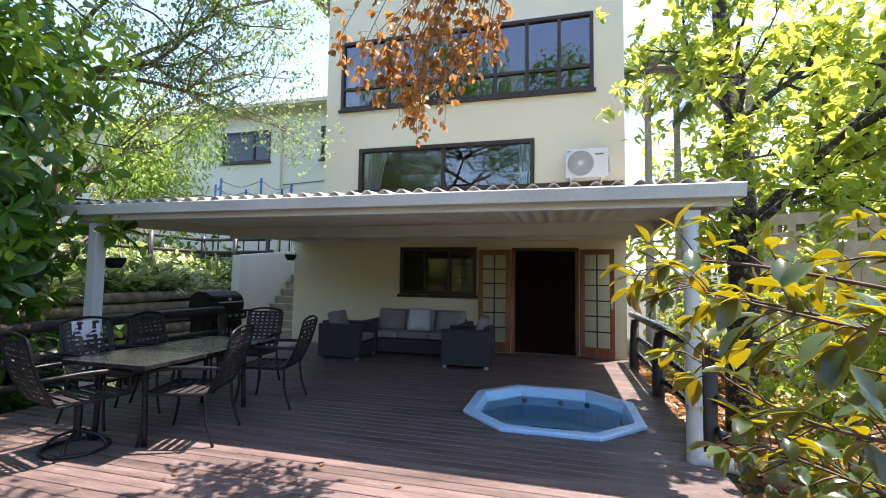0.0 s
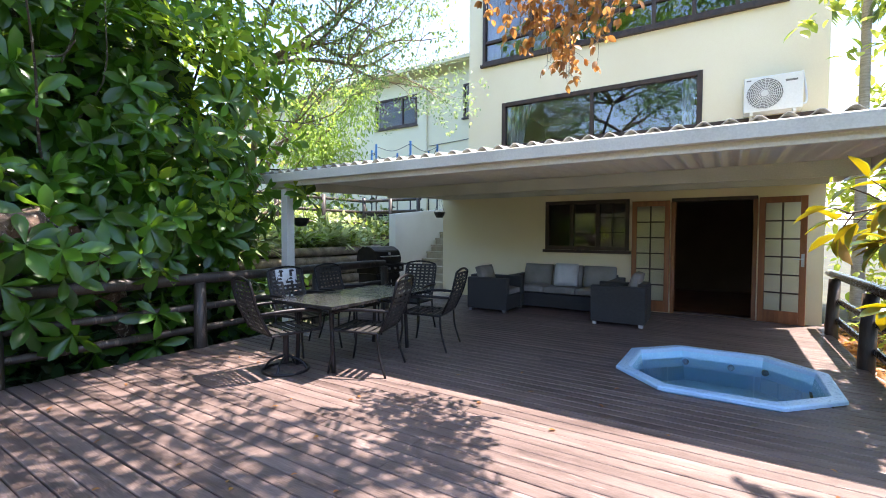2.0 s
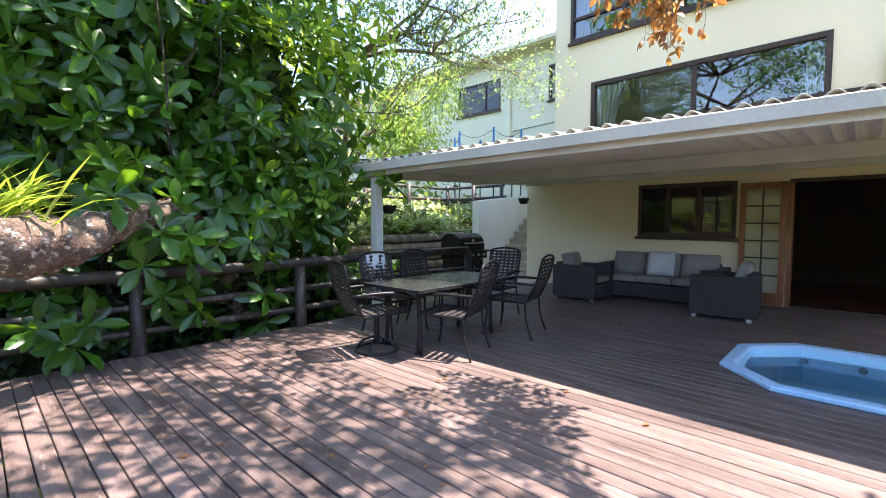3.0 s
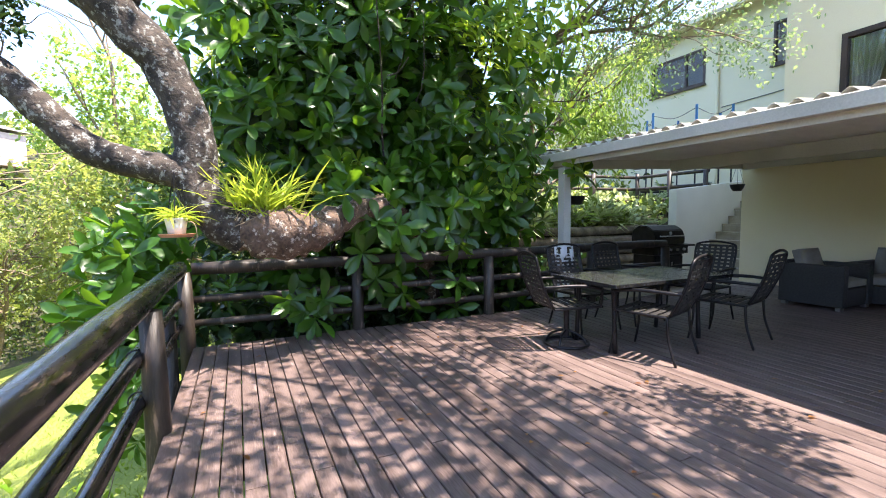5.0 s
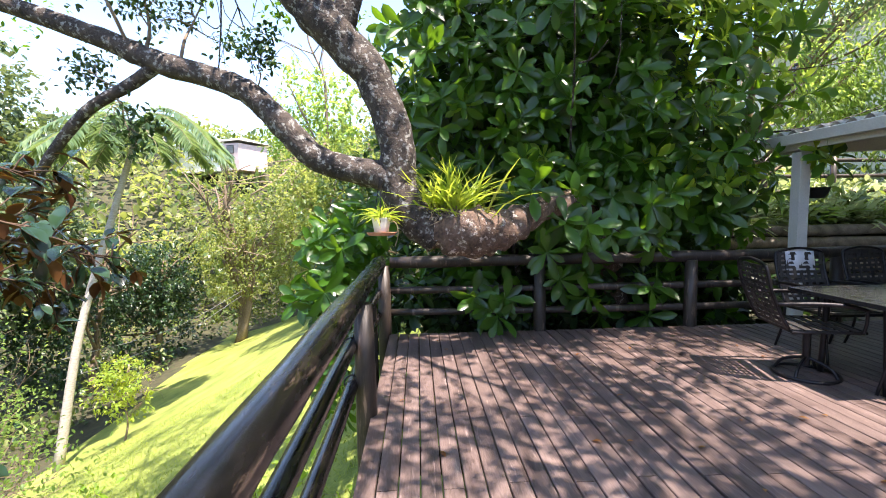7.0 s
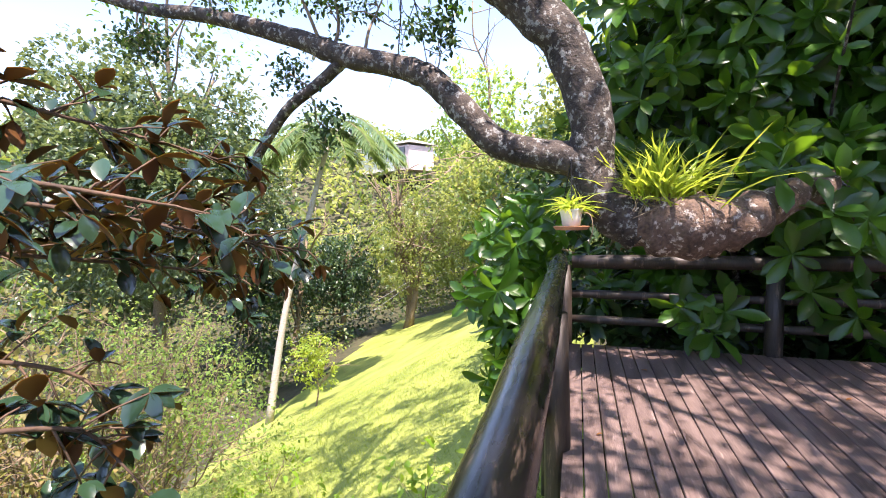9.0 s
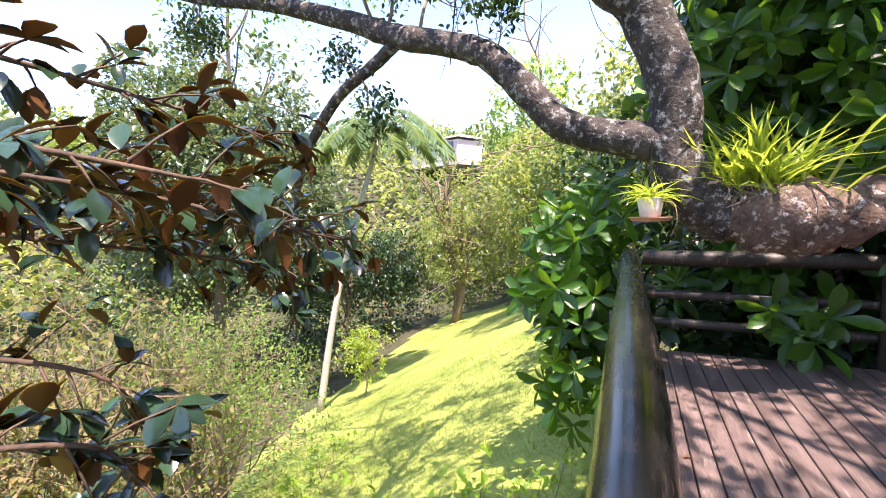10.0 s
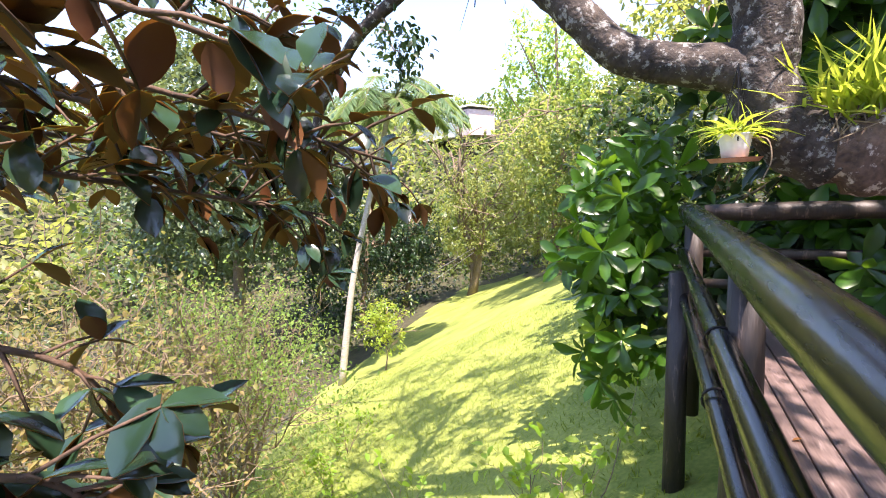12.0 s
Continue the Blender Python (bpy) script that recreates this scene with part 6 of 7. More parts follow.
def orchid_and_pots():
    rng = np.random.default_rng(71)
    o = thing("orchid_clump", "clump of yellow-green strappy orchid leaves growing on the burl", "plant")
    n = 190
    pos = np.array([(-4.42, -0.20, 1.37)]) + rng.normal(0, 1, (n, 3)) * [0.09, 0.13, 0.02]
    d = np.stack([rng.normal(0.12, 0.5, n), rng.normal(0, 0.7, n), rng.uniform(0.9, 1.9, n)], 1)
    leaves("leaf_clump", pos, d, 0.56, L_STRAPPY, o, "strap", 72, 1.0, width=0.42)
    bm = bmesh.new()
    for k in range(60):
        a = Vector((-4.40 + rng.normal(0, 0.06), -0.20 + rng.normal(0, 0.12), 1.40))
        tube(bm, [a, a + Vector((rng.uniform(0, 0.1), rng.normal(0, 0.05), rng.uniform(-0.03, 0.09))), a + Vector((rng.uniform(0.02, 0.14), rng.normal(0, 0.07), rng.uniform(-0.12, 0.03)))], 0.004, 4)
    part("roots", bm, M_DRYTWIG, o, "dry straw-coloured roots")
    h = hanging_pot(-4.20, -0.85, 1.74, 1.245, 0.085, "small white hanging pot with a terracotta saucer", M_WHITEPOT, 1.5)
    bm = bmesh.new()
    bmesh.ops.create_cone(bm, cap_ends=True, segments=24, radius1=0.115, radius2=0.135, depth=0.025, matrix=Matrix.Translation((-4.20, -0.85, 1.23)))
    part("saucer", bm, M_TERRA, h, "terracotta saucer")
    s = thing("spider_plant", "trailing green spider plant in the hanging pot", "plant")
    n = 90
    pos = np.array([(-4.20, -0.85, 1.365)]) + rng.normal(0, 1, (n, 3)) * [0.035, 0.035, 0.005]
    d = np.stack([rng.normal(0, 0.8, n), rng.normal(0, 0.8, n), rng.uniform(0.2, 1.0, n)], 1)
    leaves("leaf_clump", pos, d, 0.23, L_STRAPPY, s, "strap", 73, 1.0, width=0.9)
    part("dead_leaves", tube(bmesh.new(), spline([(-4.18, -0.80, 1.34), (-4.12, -0.72, 1.33), (-4.10, -0.70, 1.22), (-4.12, -0.73, 1.12)], 4), 0.004, 4), M_DRYTWIG, s)


def terrace():
    rng = np.random.default_rng(81)
    for i, z in enumerate((0.12, 0.34, 0.56, 0.78, 1.0)):
        lg = obj("retaining_log", tube(bmesh.new(), [(-7.72 - 0.03 * i, y, z + 0.01 * math.sin(y * 2 + i)) for y in np.linspace(3.6, 8.95, 14)], [0.10 + 0.008 * math.sin(k * 1.3 + i) for k in range(14)], 12, 0.08, i), M_GREYLOG, smooth=True)
        tagged(lg, "weathered grey retaining log of the terrace", "log", "retaining logs")
    for k in range(30):
        x, y = -8.05 - rng.uniform(0, 1.6), 4.4 + k * 0.15 + rng.uniform(-0.1, 0.1)
        big = rng.uniform(0.7, 1.1)
        pl = thing("border_plant", "pale strappy border plant on the terrace" if k % 3 else "green fern-like border plant on the terrace", "plant", "border plants")
        n = 110
        z = zat(x, y)
        pos = np.array([(x, y, z)]) + rng.normal(0, 1, (n, 3)) * [0.1, 0.1, 0.0]
        d = np.stack([rng.normal(0, 0.8, n), rng.normal(0, 0.8, n), rng.uniform(0.5, 1.3, n)], 1)
        leaves("leaf_clump", pos, d, 0.78 * big, L_PALE if k % 3 else L_FEATHER, pl, "strap", 82 + k, 1.0, width=1.1)
    f = thing("railing", "dark pole fence along the upper terrace", "railing")
    for z in (1.75, 2.1, 2.45):
        part("pole", tube(bmesh.new(), [(-9.9, y, z) for y in np.linspace(4.0, 10.5, 12)], 0.045, 10, 0.06, 2), M_POST, f, smooth=True)
        part("pole", tube(bmesh.new(), [(x, 10.5, z) for x in np.linspace(-9.9, -7.6, 8)], 0.045, 10, 0.06, 3), M_POST, f, smooth=True)
    for y in (4.0, 5.6, 7.2, 8.8, 10.5):
        part("post", tube(bmesh.new(), [(-9.84, y, zat(-9.84, y) - 0.1), (-9.84, y, 2.55)], 0.06, 10, 0.06, 5), M_POST, f, smooth=True)
    for x in (-8.7, -7.65):
        part("post", tube(bmesh.new(), [(x, 10.45, zat(-8.2, 10.5) - 0.1), (x, 10.45, 2.55)], 0.06, 10, 0.06, 6), M_POST, f, smooth=True)
    tr = thing("trampoline", "trampoline with blue-tipped net poles behind the roof", "trampoline")
    c = Vector((-9.1, 11.6, 0))
    z0 = zat(c.x, c.y)
    tops = []
    for k in range(6):
        w = k * math.pi / 3 + 0.2
        p = c + Vector((1.25 * math.cos(w), 0.95 * math.sin(w), 0))
        pole = part("net_pole", tube(bmesh.new(), [(p.x, p.y, z0), (p.x, p.y, 3.95)], 0.022, 10), M_NET, tr)
        part("pole_sleeve", tube(bmesh.new(), [(p.x, p.y, 3.70), (p.x, p.y, 4.28)], 0.034, 10), M_BLUE, tr, "blue foam pole sleeve")
        tops.append(Vector((p.x, p.y, 4.2)))
    for a, b in zip(tops, tops[1:] + tops[:1]):
        mid = a.lerp(b, 0.5) - Vector((0, 0, 0.18))
        part("net_rope", tube(bmesh.new(), spline([a, mid, b], 6), 0.01, 5), M_NET, tr)
        part("net_rope", tube(bmesh.new(), spline([a - Vector((0, 0, 0.35)), mid - Vector((0, 0, 0.25)), b - Vector((0, 0, 0.35))], 6), 0.006, 5), M_NET, tr)
    pts = [(c.x + 1.3 * math.cos(w), c.y + 1.0 * math.sin(w), z0 + 0.8) for w in np.linspace(0, 2 * math.pi, 33)]
    part("frame_ring", tube(bmesh.new(), pts, 0.04, 8), M_NET, tr)


def bed_cover():
    rng = np.random.default_rng(85)
    n = 9000
    x, y = rng.uniform(-16, -7.9, n), rng.uniform(2.2, 12.8, n)
    z = height(x, y) + rng.uniform(0, 1, n) ** 0.7 * (0.35 + 0.5 * np.sin(x * 1.7) ** 2 * np.cos(y * 1.3) ** 2)
    p = np.stack([x, y, z], 1)
    d = rng.normal(0, 0.7, p.shape) + [0, 0, 0.5]
    k = rng.uniform(0, 1, n) < 0.5
    for lab, m, s in (("pale green planting on the terrace bed", L_PALE, k), ("dark green planting on the terrace bed", L_FAR, ~k)):
        tagged(leaves("bed_planting", p[s], d[s], 0.22, m, None, "oval", 86), lab, "plants", kind="stuff")


def leaf_litter():
    rng = np.random.default_rng(88)
    n = 7000
    x, y = rng.uniform(1.42, 6.0, n), rng.uniform(1.0, 11.0, n)
    z = height(x, y) + rng.uniform(0.005, 0.05, n)
    d = np.stack([rng.normal(0, 1, n), rng.normal(0, 1, n), rng.normal(0.1, 0.25, n)], 1)
    tagged(leaves("leaf_litter", np.stack([x, y, z], 1), d, 0.15, L_BROWN, None, "oval", 89), "brown fallen leaves covering the ground by the railing", "leaves", kind="stuff")


def right_side():
    """Trees and ground beyond the patio's open end."""
    rng = np.random.default_rng(91)
    t = thing("yellow_green_tree", "sunlit tree with yellow-green leaf rosettes beside the patio", "tree")
    bm = bmesh.new()
    ends = []
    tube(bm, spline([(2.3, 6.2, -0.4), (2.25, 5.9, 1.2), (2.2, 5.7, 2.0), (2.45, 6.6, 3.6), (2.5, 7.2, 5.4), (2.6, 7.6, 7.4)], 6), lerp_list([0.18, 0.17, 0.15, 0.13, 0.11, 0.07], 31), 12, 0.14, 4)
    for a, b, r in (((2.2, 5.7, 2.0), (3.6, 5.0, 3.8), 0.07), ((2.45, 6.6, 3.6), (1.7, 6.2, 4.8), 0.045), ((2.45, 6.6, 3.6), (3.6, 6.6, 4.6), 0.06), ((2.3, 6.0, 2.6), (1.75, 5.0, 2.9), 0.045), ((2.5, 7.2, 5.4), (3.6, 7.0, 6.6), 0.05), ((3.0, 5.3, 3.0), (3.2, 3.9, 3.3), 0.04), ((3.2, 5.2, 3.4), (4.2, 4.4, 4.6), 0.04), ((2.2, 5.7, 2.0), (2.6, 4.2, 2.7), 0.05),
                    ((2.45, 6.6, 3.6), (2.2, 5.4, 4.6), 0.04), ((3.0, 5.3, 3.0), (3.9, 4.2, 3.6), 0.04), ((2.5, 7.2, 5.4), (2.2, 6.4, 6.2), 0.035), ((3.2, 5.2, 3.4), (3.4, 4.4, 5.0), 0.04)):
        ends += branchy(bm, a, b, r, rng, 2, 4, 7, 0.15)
    part("trunk", bm, M_BARK, t, smooth=True)
    st = obj("cut_branch", tube(bmesh.new(), spline([(2.45, 6.9, 3.95), (1.9, 6.6, 4.35), (1.45, 6.4, 4.4), (1.2, 6.3, 4.3)], 5), lerp_list([0.07, 0.06, 0.055, 0.05], 16), 10, 0.12, 2), M_GREYLOG, t, smooth=True)
    c = np.array([tuple(e) for e in ends])
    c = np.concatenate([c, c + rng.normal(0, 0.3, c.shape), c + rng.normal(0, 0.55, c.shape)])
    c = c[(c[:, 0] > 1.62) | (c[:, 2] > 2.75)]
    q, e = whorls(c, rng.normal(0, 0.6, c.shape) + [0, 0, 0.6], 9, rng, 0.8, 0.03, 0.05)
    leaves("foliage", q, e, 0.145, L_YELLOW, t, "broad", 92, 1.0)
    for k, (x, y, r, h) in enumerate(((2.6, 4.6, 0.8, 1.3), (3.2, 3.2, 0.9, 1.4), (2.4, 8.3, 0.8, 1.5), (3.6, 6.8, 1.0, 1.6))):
        s = thing("garden_shrub", "leafy yellow-green shrub beside the patio railing", "shrub", "shrubs by the railing")
        z = zat(x, y)
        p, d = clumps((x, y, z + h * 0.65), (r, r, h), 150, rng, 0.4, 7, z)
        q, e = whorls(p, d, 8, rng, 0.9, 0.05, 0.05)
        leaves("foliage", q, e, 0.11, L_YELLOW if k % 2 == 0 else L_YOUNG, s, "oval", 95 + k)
        bm = bmesh.new()
        for j in range(5):
            branchy(bm, (x, y, z - 0.05), (x + rng.normal(0, r * 0.5), y + rng.normal(0, r * 0.5), z + h), 0.02, rng, 1, 3, 5)
        part("branchwork", bm, M_TWIG, s)
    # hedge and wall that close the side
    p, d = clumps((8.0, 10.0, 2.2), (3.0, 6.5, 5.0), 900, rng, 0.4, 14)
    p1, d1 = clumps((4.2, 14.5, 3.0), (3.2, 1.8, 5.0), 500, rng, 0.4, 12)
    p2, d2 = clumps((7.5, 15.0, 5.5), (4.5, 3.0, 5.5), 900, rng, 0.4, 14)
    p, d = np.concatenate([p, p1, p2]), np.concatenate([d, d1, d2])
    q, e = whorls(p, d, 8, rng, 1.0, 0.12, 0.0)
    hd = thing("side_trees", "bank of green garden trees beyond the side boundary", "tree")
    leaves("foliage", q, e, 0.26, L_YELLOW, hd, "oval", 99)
    bm = bmesh.new()
    for k in range(6):
        branchy(bm, (8.5 + rng.normal(0, 1), 6.5 + k * 1.4, -0.6), (8.5 + rng.normal(0, 1), 6.5 + k * 1.4, 5), 0.12, rng, 1, 4, 7)
    part("branchwork", bm, M_BARK, hd)
    bw = S("wall_boundary", wall_with_holes(-2.6, 6.5, -0.6, 2.85, -0.1, 0.1, [(-2.2 + i * 0.30 + (j % 2) * 0.0, 2.25 + j * 0.24, -2.2 + i * 0.30 + 0.16, 2.39 + j * 0.24) for i in range(6) for j in range(2)]), M_CONC, "plastered boundary wall with rows of breeze blocks", "wall")
    bw.matrix_world = pose(6.2, 9.0, 0, 0, 0, -38)
    for k, (x, y, h) in enumerate(((2.4, 12.5, 7.6), (3.4, 13.8, 8.2), (4.6, 12.0, 7.0))):
        palm(x, y, -0.5, h, 0.10, 10, 2.2, "slender green palm behind the house", 110 + k, "palms behind the house")
    # fallen timber and bricks on the ground by the railing
    for k in range(26):
        x, y = 1.62 + rng.uniform(0, 1.2), 4.3 + rng.uniform(0, 3.6)
        b = obj("brick", box(bmesh.new(), -0.11, -0.05, 0, 0.11, 0.05, 0.075, bev=0.006), M_BRICK)
        b.matrix_world = pose(x, y, zat(x, y) + 0.002, rng.uniform(-4, 4), rng.uniform(-4, 4), rng.uniform(0, 180))
        tagged(b, "loose face brick lying by the railing", "brick", "loose bricks")


def palm(x, y, z, h, r, fronds, L, label, seed, group="", lean=(0.0, 0.0)):
    rng = np.random.default_rng(seed)
    t = thing("palm_tree", label, "palm tree", group)
    top = Vector((x + lean[0], y + lean[1], z + h))
    pts = spline([(x, y, z - 0.1), (x + lean[0] * 0.3, y + lean[1] * 0.3, z + h * 0.4), (x + lean[0] * 0.7, y + lean[1] * 0.7, z + h * 0.75), top], 6)
    part("trunk", tube(bmesh.new(), pts, lerp_list([r * 1.3, r, r * 0.9, r * 0.8], len(pts)), 12, 0.04, 2), M_PALM, t, smooth=True)
    pos, dirs = [], []
    for k in range(fronds):
        w = k * 2.399 + rng.uniform(-0.2, 0.2)
        up = rng.uniform(0.15, 1.3)
        o = Vector((math.cos(w), math.sin(w), 0))
        sp = spline([top, top + o * L * 0.35 + Vector((0, 0, L * 0.30 * up)), top + o * L * 0.72 + Vector((0, 0, L * (0.26 * up - 0.12))), top + o * L * (0.98) + Vector((0, 0, L * (0.16 * up - 0.28)))], 7)
        part("frond_stem", tube(bmesh.new(), sp, lerp_list([r * 0.22, r * 0.05], len(sp)), 5), M_TWIG, t)
        for i in range(2, len(sp) - 1):
            ax = (sp[i + 1] - sp[i - 1]).normalized()
            side = ax.cross(Vector((0, 0, 1))).normalized()
            for j in range(5):
                p = sp[i].lerp(sp[i + 1], j / 5)
                for s in (-1, 1):
                    pos.append(tuple(p))
                    dirs.append(tuple(side * s * 0.8 + ax * 0.55 + Vector((0, 0, -0.15 + rng.uniform(-0.25, 0.25)))))
    leaves("fronds", pos, dirs, L * 0.19, L_PALMF, t, "blade", seed, 0.5, label="long feathered fronds", width=1.3)


def fallen_leaves():
    rng = np.random.default_rng(95)
    n = 60
    x, y = rng.uniform(-5.2, 1.2, n), rng.uniform(-0.8, 4.2, n)
    s = leaves("fallen_leaves", np.stack([x, y, np.full(n, 0.012)], 1), np.stack([rng.normal(0, 1, n), rng.normal(0, 1, n), np.full(n, 0.05)], 1), 0.05, L_BROWN, None, "oval", 96, 0.3)
    tagged(s, "dry brown leaves fallen on the deck boards", "leaves", kind="stuff")


broadleaf_shrub()
old_tree()
overhead_canopy()
fine_tree()
magnolia()
orchid_and_pots()
terrace()
bed_cover()
leaf_litter()
right_side()
fallen_leaves()

# ---- the garden valley ----


def tree(x, y, h, r, material, size, n, per, label, seed, tr=0.2, low=0.3, group="", name="garden_tree", bark=None, squash=1.0, multi=1):
    rng = np.random.default_rng(seed)
    t = thing(name, label, "tree", group)
    z = zat(x, y)
    zc = z + h * (low + (1 - low) * 0.5)
    p, d = clumps((x, y, zc), (r, r, h * (1 - low) * 0.62 * squash), n, rng, 0.72, 16, z + 0.2)
    q, e = whorls(p, d, per, rng, 0.7, size * 0.5, 0.12)
    leaves("crown", q, e, size, material, t, "oval", seed)
    bm = bmesh.new()
    for k in range(multi):
        branchy(bm, (x + rng.normal(0, tr) * (multi > 1), y + rng.normal(0, tr) * (multi > 1), z - 0.2), (x + rng.normal(0, r * 0.25), y + rng.normal(0, r * 0.25), z + h * 0.85), tr, rng, 2, 5, 7)
    part("trunk", bm, bark or M_TWIG, t, smooth=True)
    return t


def build_garden():
    rng = np.random.default_rng(201)
    palm(-19.2, -15.95, zat(-19.2, -15.95), 14.4, 0.16, 24, 4.2, "tall palm with a slender pale trunk at the lawn's edge", 202, lean=(-3.6, 2.0))
    tree(-18.8, -12.9, 3.6, 1.5, L_YELLOW, 0.16, 170, 8, "small rounded shrub on the lawn beside the palm", 203, 0.05, 0.25, name="garden_shrub")
    tree(-40.0, -16.4, 14.0, 5.2, L_FARPALE, 0.26, 900, 8, "open pale-leaved tree at the end of the lawn", 204, 0.38, 0.22, multi=3, bark=M_TWIG)
    tree(-24.2, -29.0, 24.5, 9.6, L_BIG, 0.40, 4600, 9, "large dense dark green tree in the valley", 205, 0.5, 0.15)
    tree(-33.0, -24.5, 12.0, 5.0, L_DARK, 0.34, 800, 8, "dark green tree behind the palm", 206, 0.3, 0.05)
    tree(-38.5, -23.0, 10.0, 4.5, L_DARK, 0.34, 700, 8, "dark green tree behind the lawn", 207, 0.3, 0.05)
    tree(-47.5, -12.0, 15.0, 5.0, L_FARPALE, 0.36, 800, 8, "pale green tree beyond the lawn", 208, 0.3, 0.1)
    tree(-39.0, -8.0, 21.0, 5.0, L_FEATHER, 0.40, 800, 8, "tall airy light green tree on the slope", 209, 0.3, 0.3)
    tree(-30.0, -6.5, 11.0, 4.0, L_FARPALE, 0.28, 900, 8, "pale twiggy tree beside the lawn", 210, 0.22, 0.05, multi=3)
    tree(-24.0, -3.6, 10.0, 3.6, L_FAR, 0.26, 800, 8, "green tree on the slope beside the lawn", 211, 0.2, 0.02)
    tree(-16.0, 0.5, 9.0, 3.4, L_FARPALE, 0.22, 800, 8, "light green tree beside the deck slope", 212, 0.2, 0.02)
    tree(-11.0, 3.0, 7.5, 2.6, L_FAR, 0.18, 700, 8, "green tree behind the glossy shrub", 213, 0.16, 0.02)
    tree(-12.5, -0.8, 4.5, 2.2, L_DARK, 0.20, 500, 8, "dark shrub below the deck corner", 214, 0.1, 0.0, name="garden_shrub")
    # dry scrub on the slope
    for k, (x, y, r, h) in enumerate(((-4.3, -7.6, 1.7, 4.6), (-6.4, -8.4, 1.6, 4.6), (-2.2, -7.4, 1.6, 4.5), (-8.6, -10.4, 1.7, 4.6), (-0.4, -7.0, 1.6, 4.4))):
        s = thing("scrub_bush", "tangled dry twiggy bush with sparse yellowing leaves", "shrub", "dry bushes")
        z = zat(x, y)
        bm = bmesh.new()
        ends = []
        for j in range(26):
            w, el = rng.uniform(0, 6.28), rng.uniform(0.5, 1.5)
            o = Vector((math.cos(w) * math.cos(el) * r * 1.25, math.sin(w) * math.cos(el) * r * 1.25, math.sin(el) * h))
            ends += branchy(bm, (x, y, z + rng.uniform(-0.1, h * 0.4)), Vector((x, y, z)) + o, 0.03, rng, 2, 4, 4, 0.35)
        part("branchwork", bm, M_DRYTWIG, s)
        c = np.array([tuple(e) for e in ends])
        c = np.repeat(c, 3, 0) + rng.normal(0, 0.17, (len(c) * 3, 3))
        q, e = whorls(c, rng.normal(0, 1, c.shape), 3, rng, 1.0, 0.10, 0.1)
        leaves("foliage", q, e, 0.085, L_DRY if k % 2 == 0 else L_FEATHER, s, "oval", 220 + k)
    # weeds near the deck
    for k, (x, y, h) in enumerate(((-4.3, -1.9, 1.0), (-3.4, -2.6, 0.9), (-6.5, -6.0, 0.7), (-8.5, -7.2, 0.7), (-5.2, -5.0, 0.5))):
        z = zat(x, y)
        w = thing("weed", "leggy green weed growing up beside the deck", "plant", "weeds")
        bm = bmesh.new()
        ends = []
        for j in range(4):
            ends += branchy(bm, (x, y, z - 0.05), (x + rng.normal(0, 0.25), y + rng.normal(0, 0.25), z + h * rng.uniform(0.6, 1.1)), 0.009, rng, 1, 5, 4, 0.2)
        part("branchwork", bm, M_TWIG, w)
        c = np.array([tuple(e) for e in ends])
        q, e = whorls(c, rng.normal(0, 1, c.shape), 7, rng, 0.9, 0.05, 0.1)
        leaves("foliage", q, e, 0.09, L_YOUNG, w, "oval", 240 + k)
    # two wires across the valley
    for k, dz in enumerate((0.0, 0.9)):
        w = obj("garden_wire", tube(bmesh.new(), spline([(-19.6, -15.7, -4.6 - dz), (-27, -15.0, -5.2 - dz * 0.7), (-36, -14.5, -4.6 - dz * 0.4)], 8), 0.016, 5), M_GRILLE)
        tagged(w, "thin grey wire stretched across the garden", "wire", "garden wires")


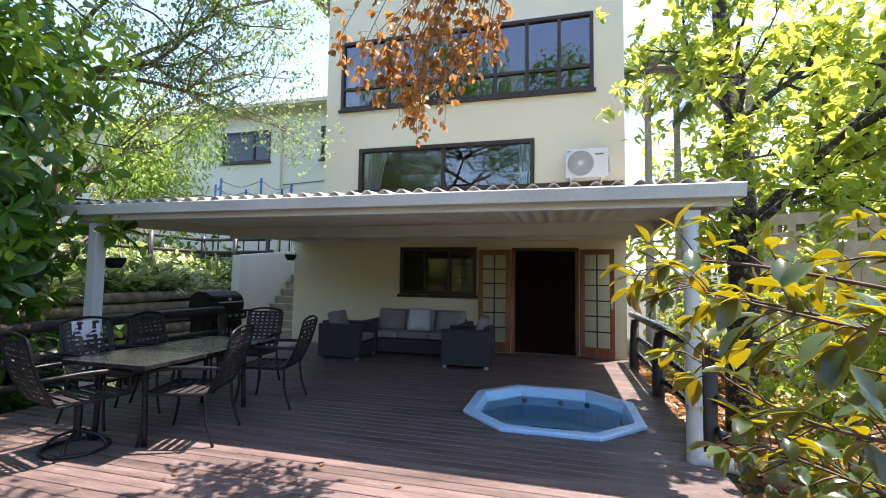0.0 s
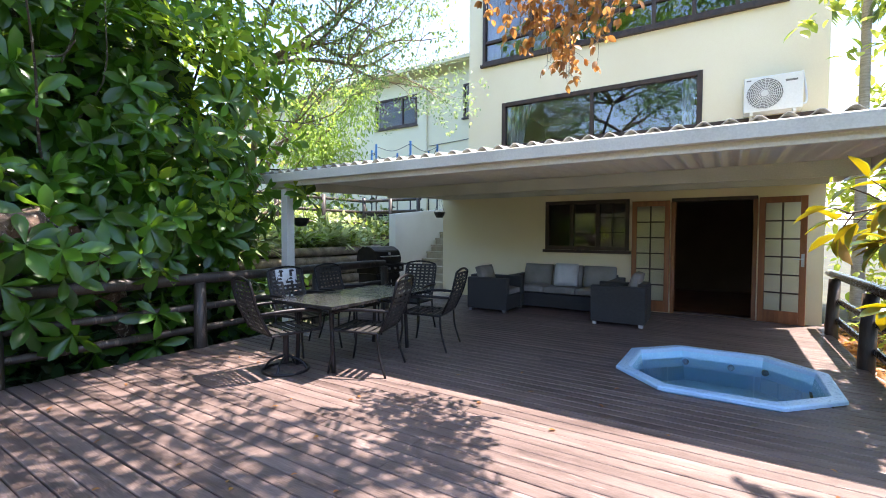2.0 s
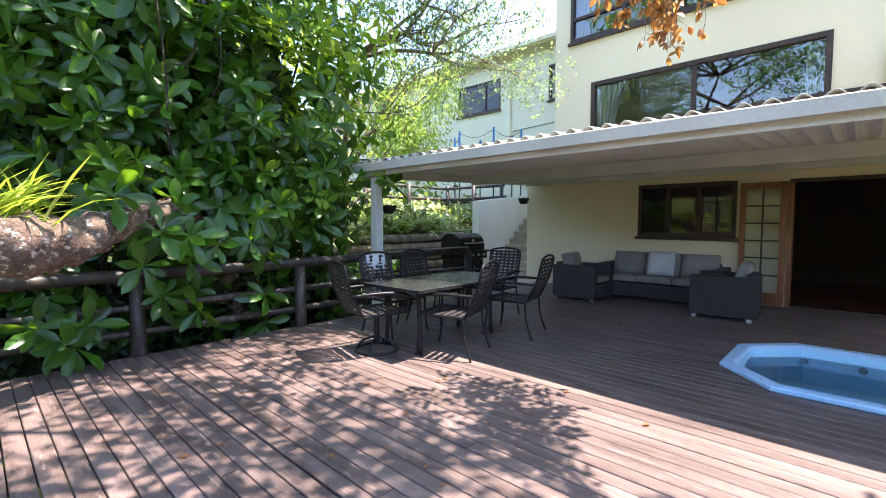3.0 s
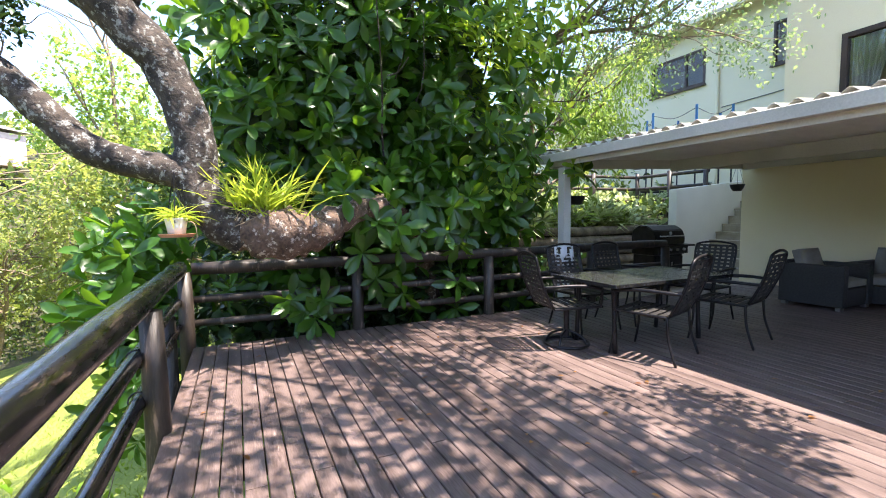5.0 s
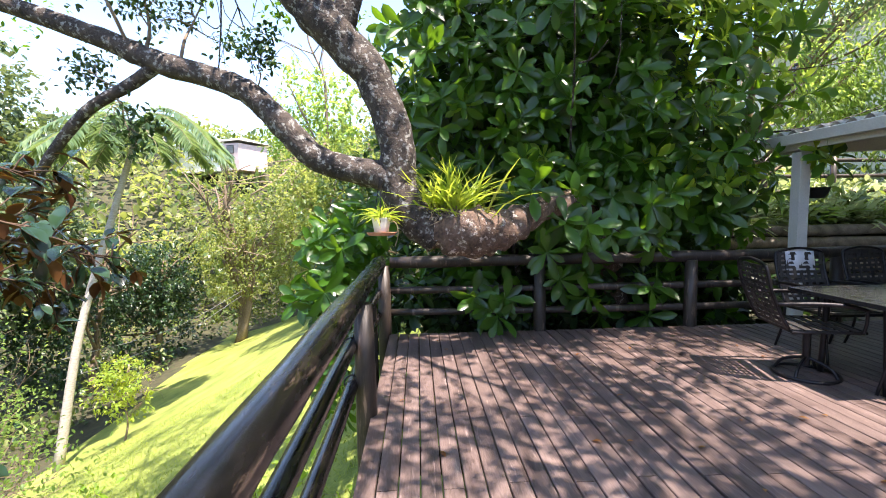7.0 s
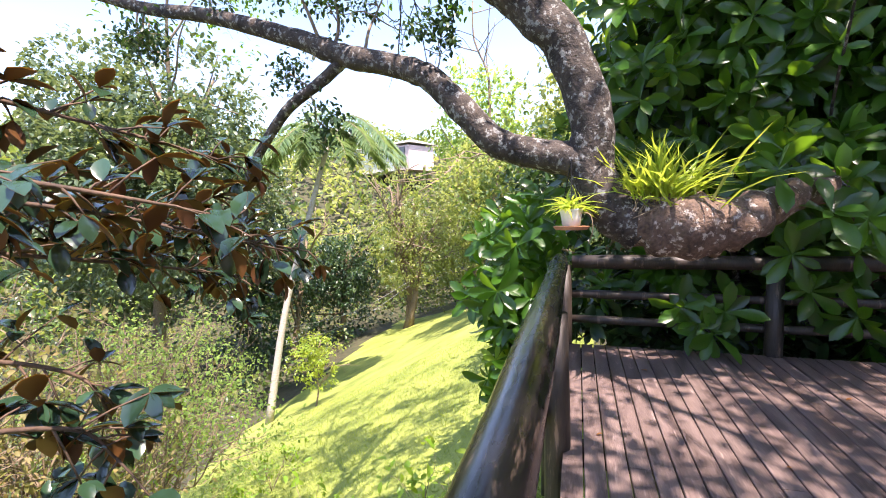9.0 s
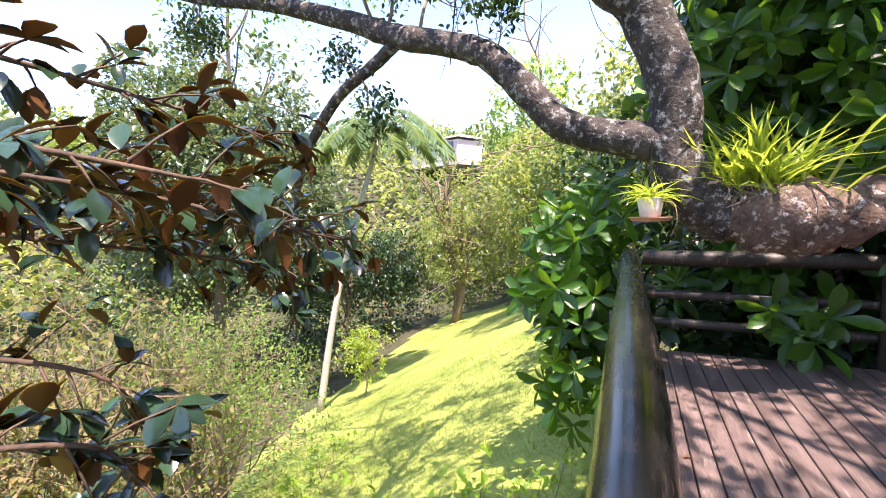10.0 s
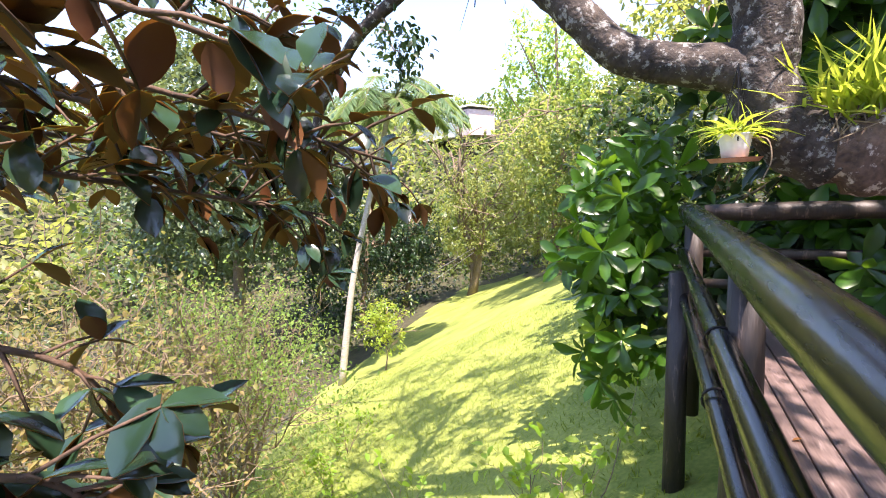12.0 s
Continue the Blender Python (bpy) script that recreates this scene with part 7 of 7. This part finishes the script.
def understory():
    """Shrubs and woods on both sides of the lawn and over the far slope, too many to count."""
    rng = np.random.default_rng(301)
    n = 60000
    a, d = rng.uniform(0, 2 * math.pi, n), np.sqrt(rng.uniform(14 ** 2, 60 ** 2, n))
    x, y = d * np.cos(a) - 3, d * np.sin(a)
    left = np.interp(-x, [0, 3, 20, 42, 65], [-9.5, -10.5, -18.8, -20.5, -21.0])
    right = np.interp(-x, [0, 8, 20, 42, 65], [6.0, 3.0, -1.5, -11.5, -14.0])
    keep = ((y < left) | (y > right) | (x < -44)) & (y < 14 + 0 * x) & (x < 12) & ~((x > -8.5) & (y > -7))
    x, y = x[keep], y[keep]
    lump = np.array([0.5 + 0.5 * noise.noise(Vector((u * 0.22, v * 0.22, 0))) + 0.35 * noise.noise(Vector((u * 0.7, v * 0.7, 5))) for u, v in zip(x, y)])
    top = np.clip(-0.4 + 4.2 * lump, 0.25, 4.5)
    z = height(x, y) + top * rng.uniform(0, 1, len(x)) ** 0.5
    p = np.stack([x, y, z], 1)
    dirs = rng.normal(0, 1, p.shape) + [0.3, 0.3, 0.3]
    sel = np.array([0.5 + 0.9 * noise.noise(Vector((u * 0.16, v * 0.16, 12))) for u, v in zip(x, y)]) + rng.normal(0, 0.08, len(x))
    for name, lab, m, lo, hi in (("undergrowth", "dark green undergrowth bordering the lawn", L_DARK, -9, 0.42), ("undergrowth", "mixed green undergrowth bordering the lawn", L_FAR, 0.42, 0.66), ("undergrowth", "pale yellowish undergrowth bordering the lawn", L_FARPALE, 0.66, 9)):
        k = (sel >= lo) & (sel < hi)
        o = leaves(name, p[k], dirs[k], 0.42, m, None, "oval", 302)
        tagged(o, lab, "undergrowth", kind="stuff")
    n = 60000
    a, d = rng.uniform(2.2, 5.2, n), rng.uniform(55, 175, n)
    x, y = d * np.cos(a), d * np.sin(a)
    lump = np.array([0.5 + 0.6 * noise.noise(Vector((u * 0.09, v * 0.09, 3))) + 0.25 * noise.noise(Vector((u * 0.3, v * 0.3, 5))) for u, v in zip(x, y)])
    top = np.clip(1.5 + 8.5 * lump, 1, 11)
    # a clearing for the far house
    near = np.hypot(x + 84, y + 35) < 13
    top = np.where(near, 5.8, top)
    z = height(x, y) + top * rng.uniform(0, 1, n) ** 0.4
    p = np.stack([x, y, z], 1)
    dirs = rng.normal(0, 1, p.shape)
    sel = np.array([noise.noise(Vector((u * 0.06, v * 0.06, 9))) for u, v in zip(x, y)]) + rng.normal(0, 0.12, n)
    for lab, m, k in (("dark green woods on the far slope", L_FAR, sel < 0.05), ("pale green woods on the far slope", L_FARPALE, sel >= 0.05)):
        o = leaves("far_woods", p[k], dirs[k], 1.25, m, None, "oval", 303)
        tagged(o, lab, "woods", kind="stuff")


def far_house():
    h = thing("far_house", "distant low white house with a grey roof among trees", "house", at=pose(-88.5, -37.5, 11.8, 0, 0, 66))
    part("wall", boxes((-8, -3.5, -2.5, 4.6, 3.5, 2.6)), M_WHITEWALL, h)
    part("wall", boxes((4.61, -3.8, -2.5, 8.0, 3.2, 2.2)), M_PINK, h, "faded pink end wall")
    bm = bmesh.new()
    vs = [bm.verts.new(v) for v in ((-8.6, -4.1, 2.62), (8.5, -4.1, 2.62), (8.5, 4.1, 2.62), (-8.6, 4.1, 2.62), (-5.5, 0, 3.8), (5.5, 0, 3.8))]
    for q in ((0, 1, 5, 4), (1, 2, 5), (2, 3, 4, 5), (3, 0, 4), (3, 2, 1, 0)):
        bm.faces.new([vs[i] for i in q])
    part("roof", bm, M_ROOF, h)
    for x in (-6.5, -3.5, -0.5, 2.2, 6.2):
        for s in (-1, 1):
            y = s * 3.5 if x < 4.6 else (-3.8 if s < 0 else 3.2)
            w = part("window", boxes((x - 0.8, y - 0.06, 0.4, x + 0.8, y + 0.06, 1.9), bev=0.01), M_DARKWOOD, h)
            part("pane", boxes((x - 0.7, y + s * 0.065 - 0.004, 0.5, x + 0.7, y + s * 0.065 + 0.004, 1.8)), M_GRILLE, w)


def lawn_grass():
    """Short uneven tufts over the near lawn."""
    rng = np.random.default_rng(331)
    n = 60000
    x, y = -1.5 - 17 * rng.uniform(0, 1, n) ** 1.3, rng.uniform(-13, 0.5, n)
    lo, hi = lawn_edges(x)
    k = (y > lo) & (y < hi) & ~((x > DX0) & (y > DY0))
    x, y = x[k], y[k]
    d = np.stack([rng.normal(0, 0.6, len(x)), rng.normal(0, 0.6, len(x)), rng.uniform(0.4, 1.2, len(x))], 1)
    g = leaves("lawn_grass", np.stack([x, y, height(x, y) - 0.012], 1), d, 0.10, L_GRASS, None, "blade", 332, width=1.3)
    tagged(g, "short sunlit blades of the mown lawn", "grass", kind="stuff")


build_garden()
lawn_grass()
understory()
far_house()

# ---- deck boards, last of the large pieces ----
build_deck()
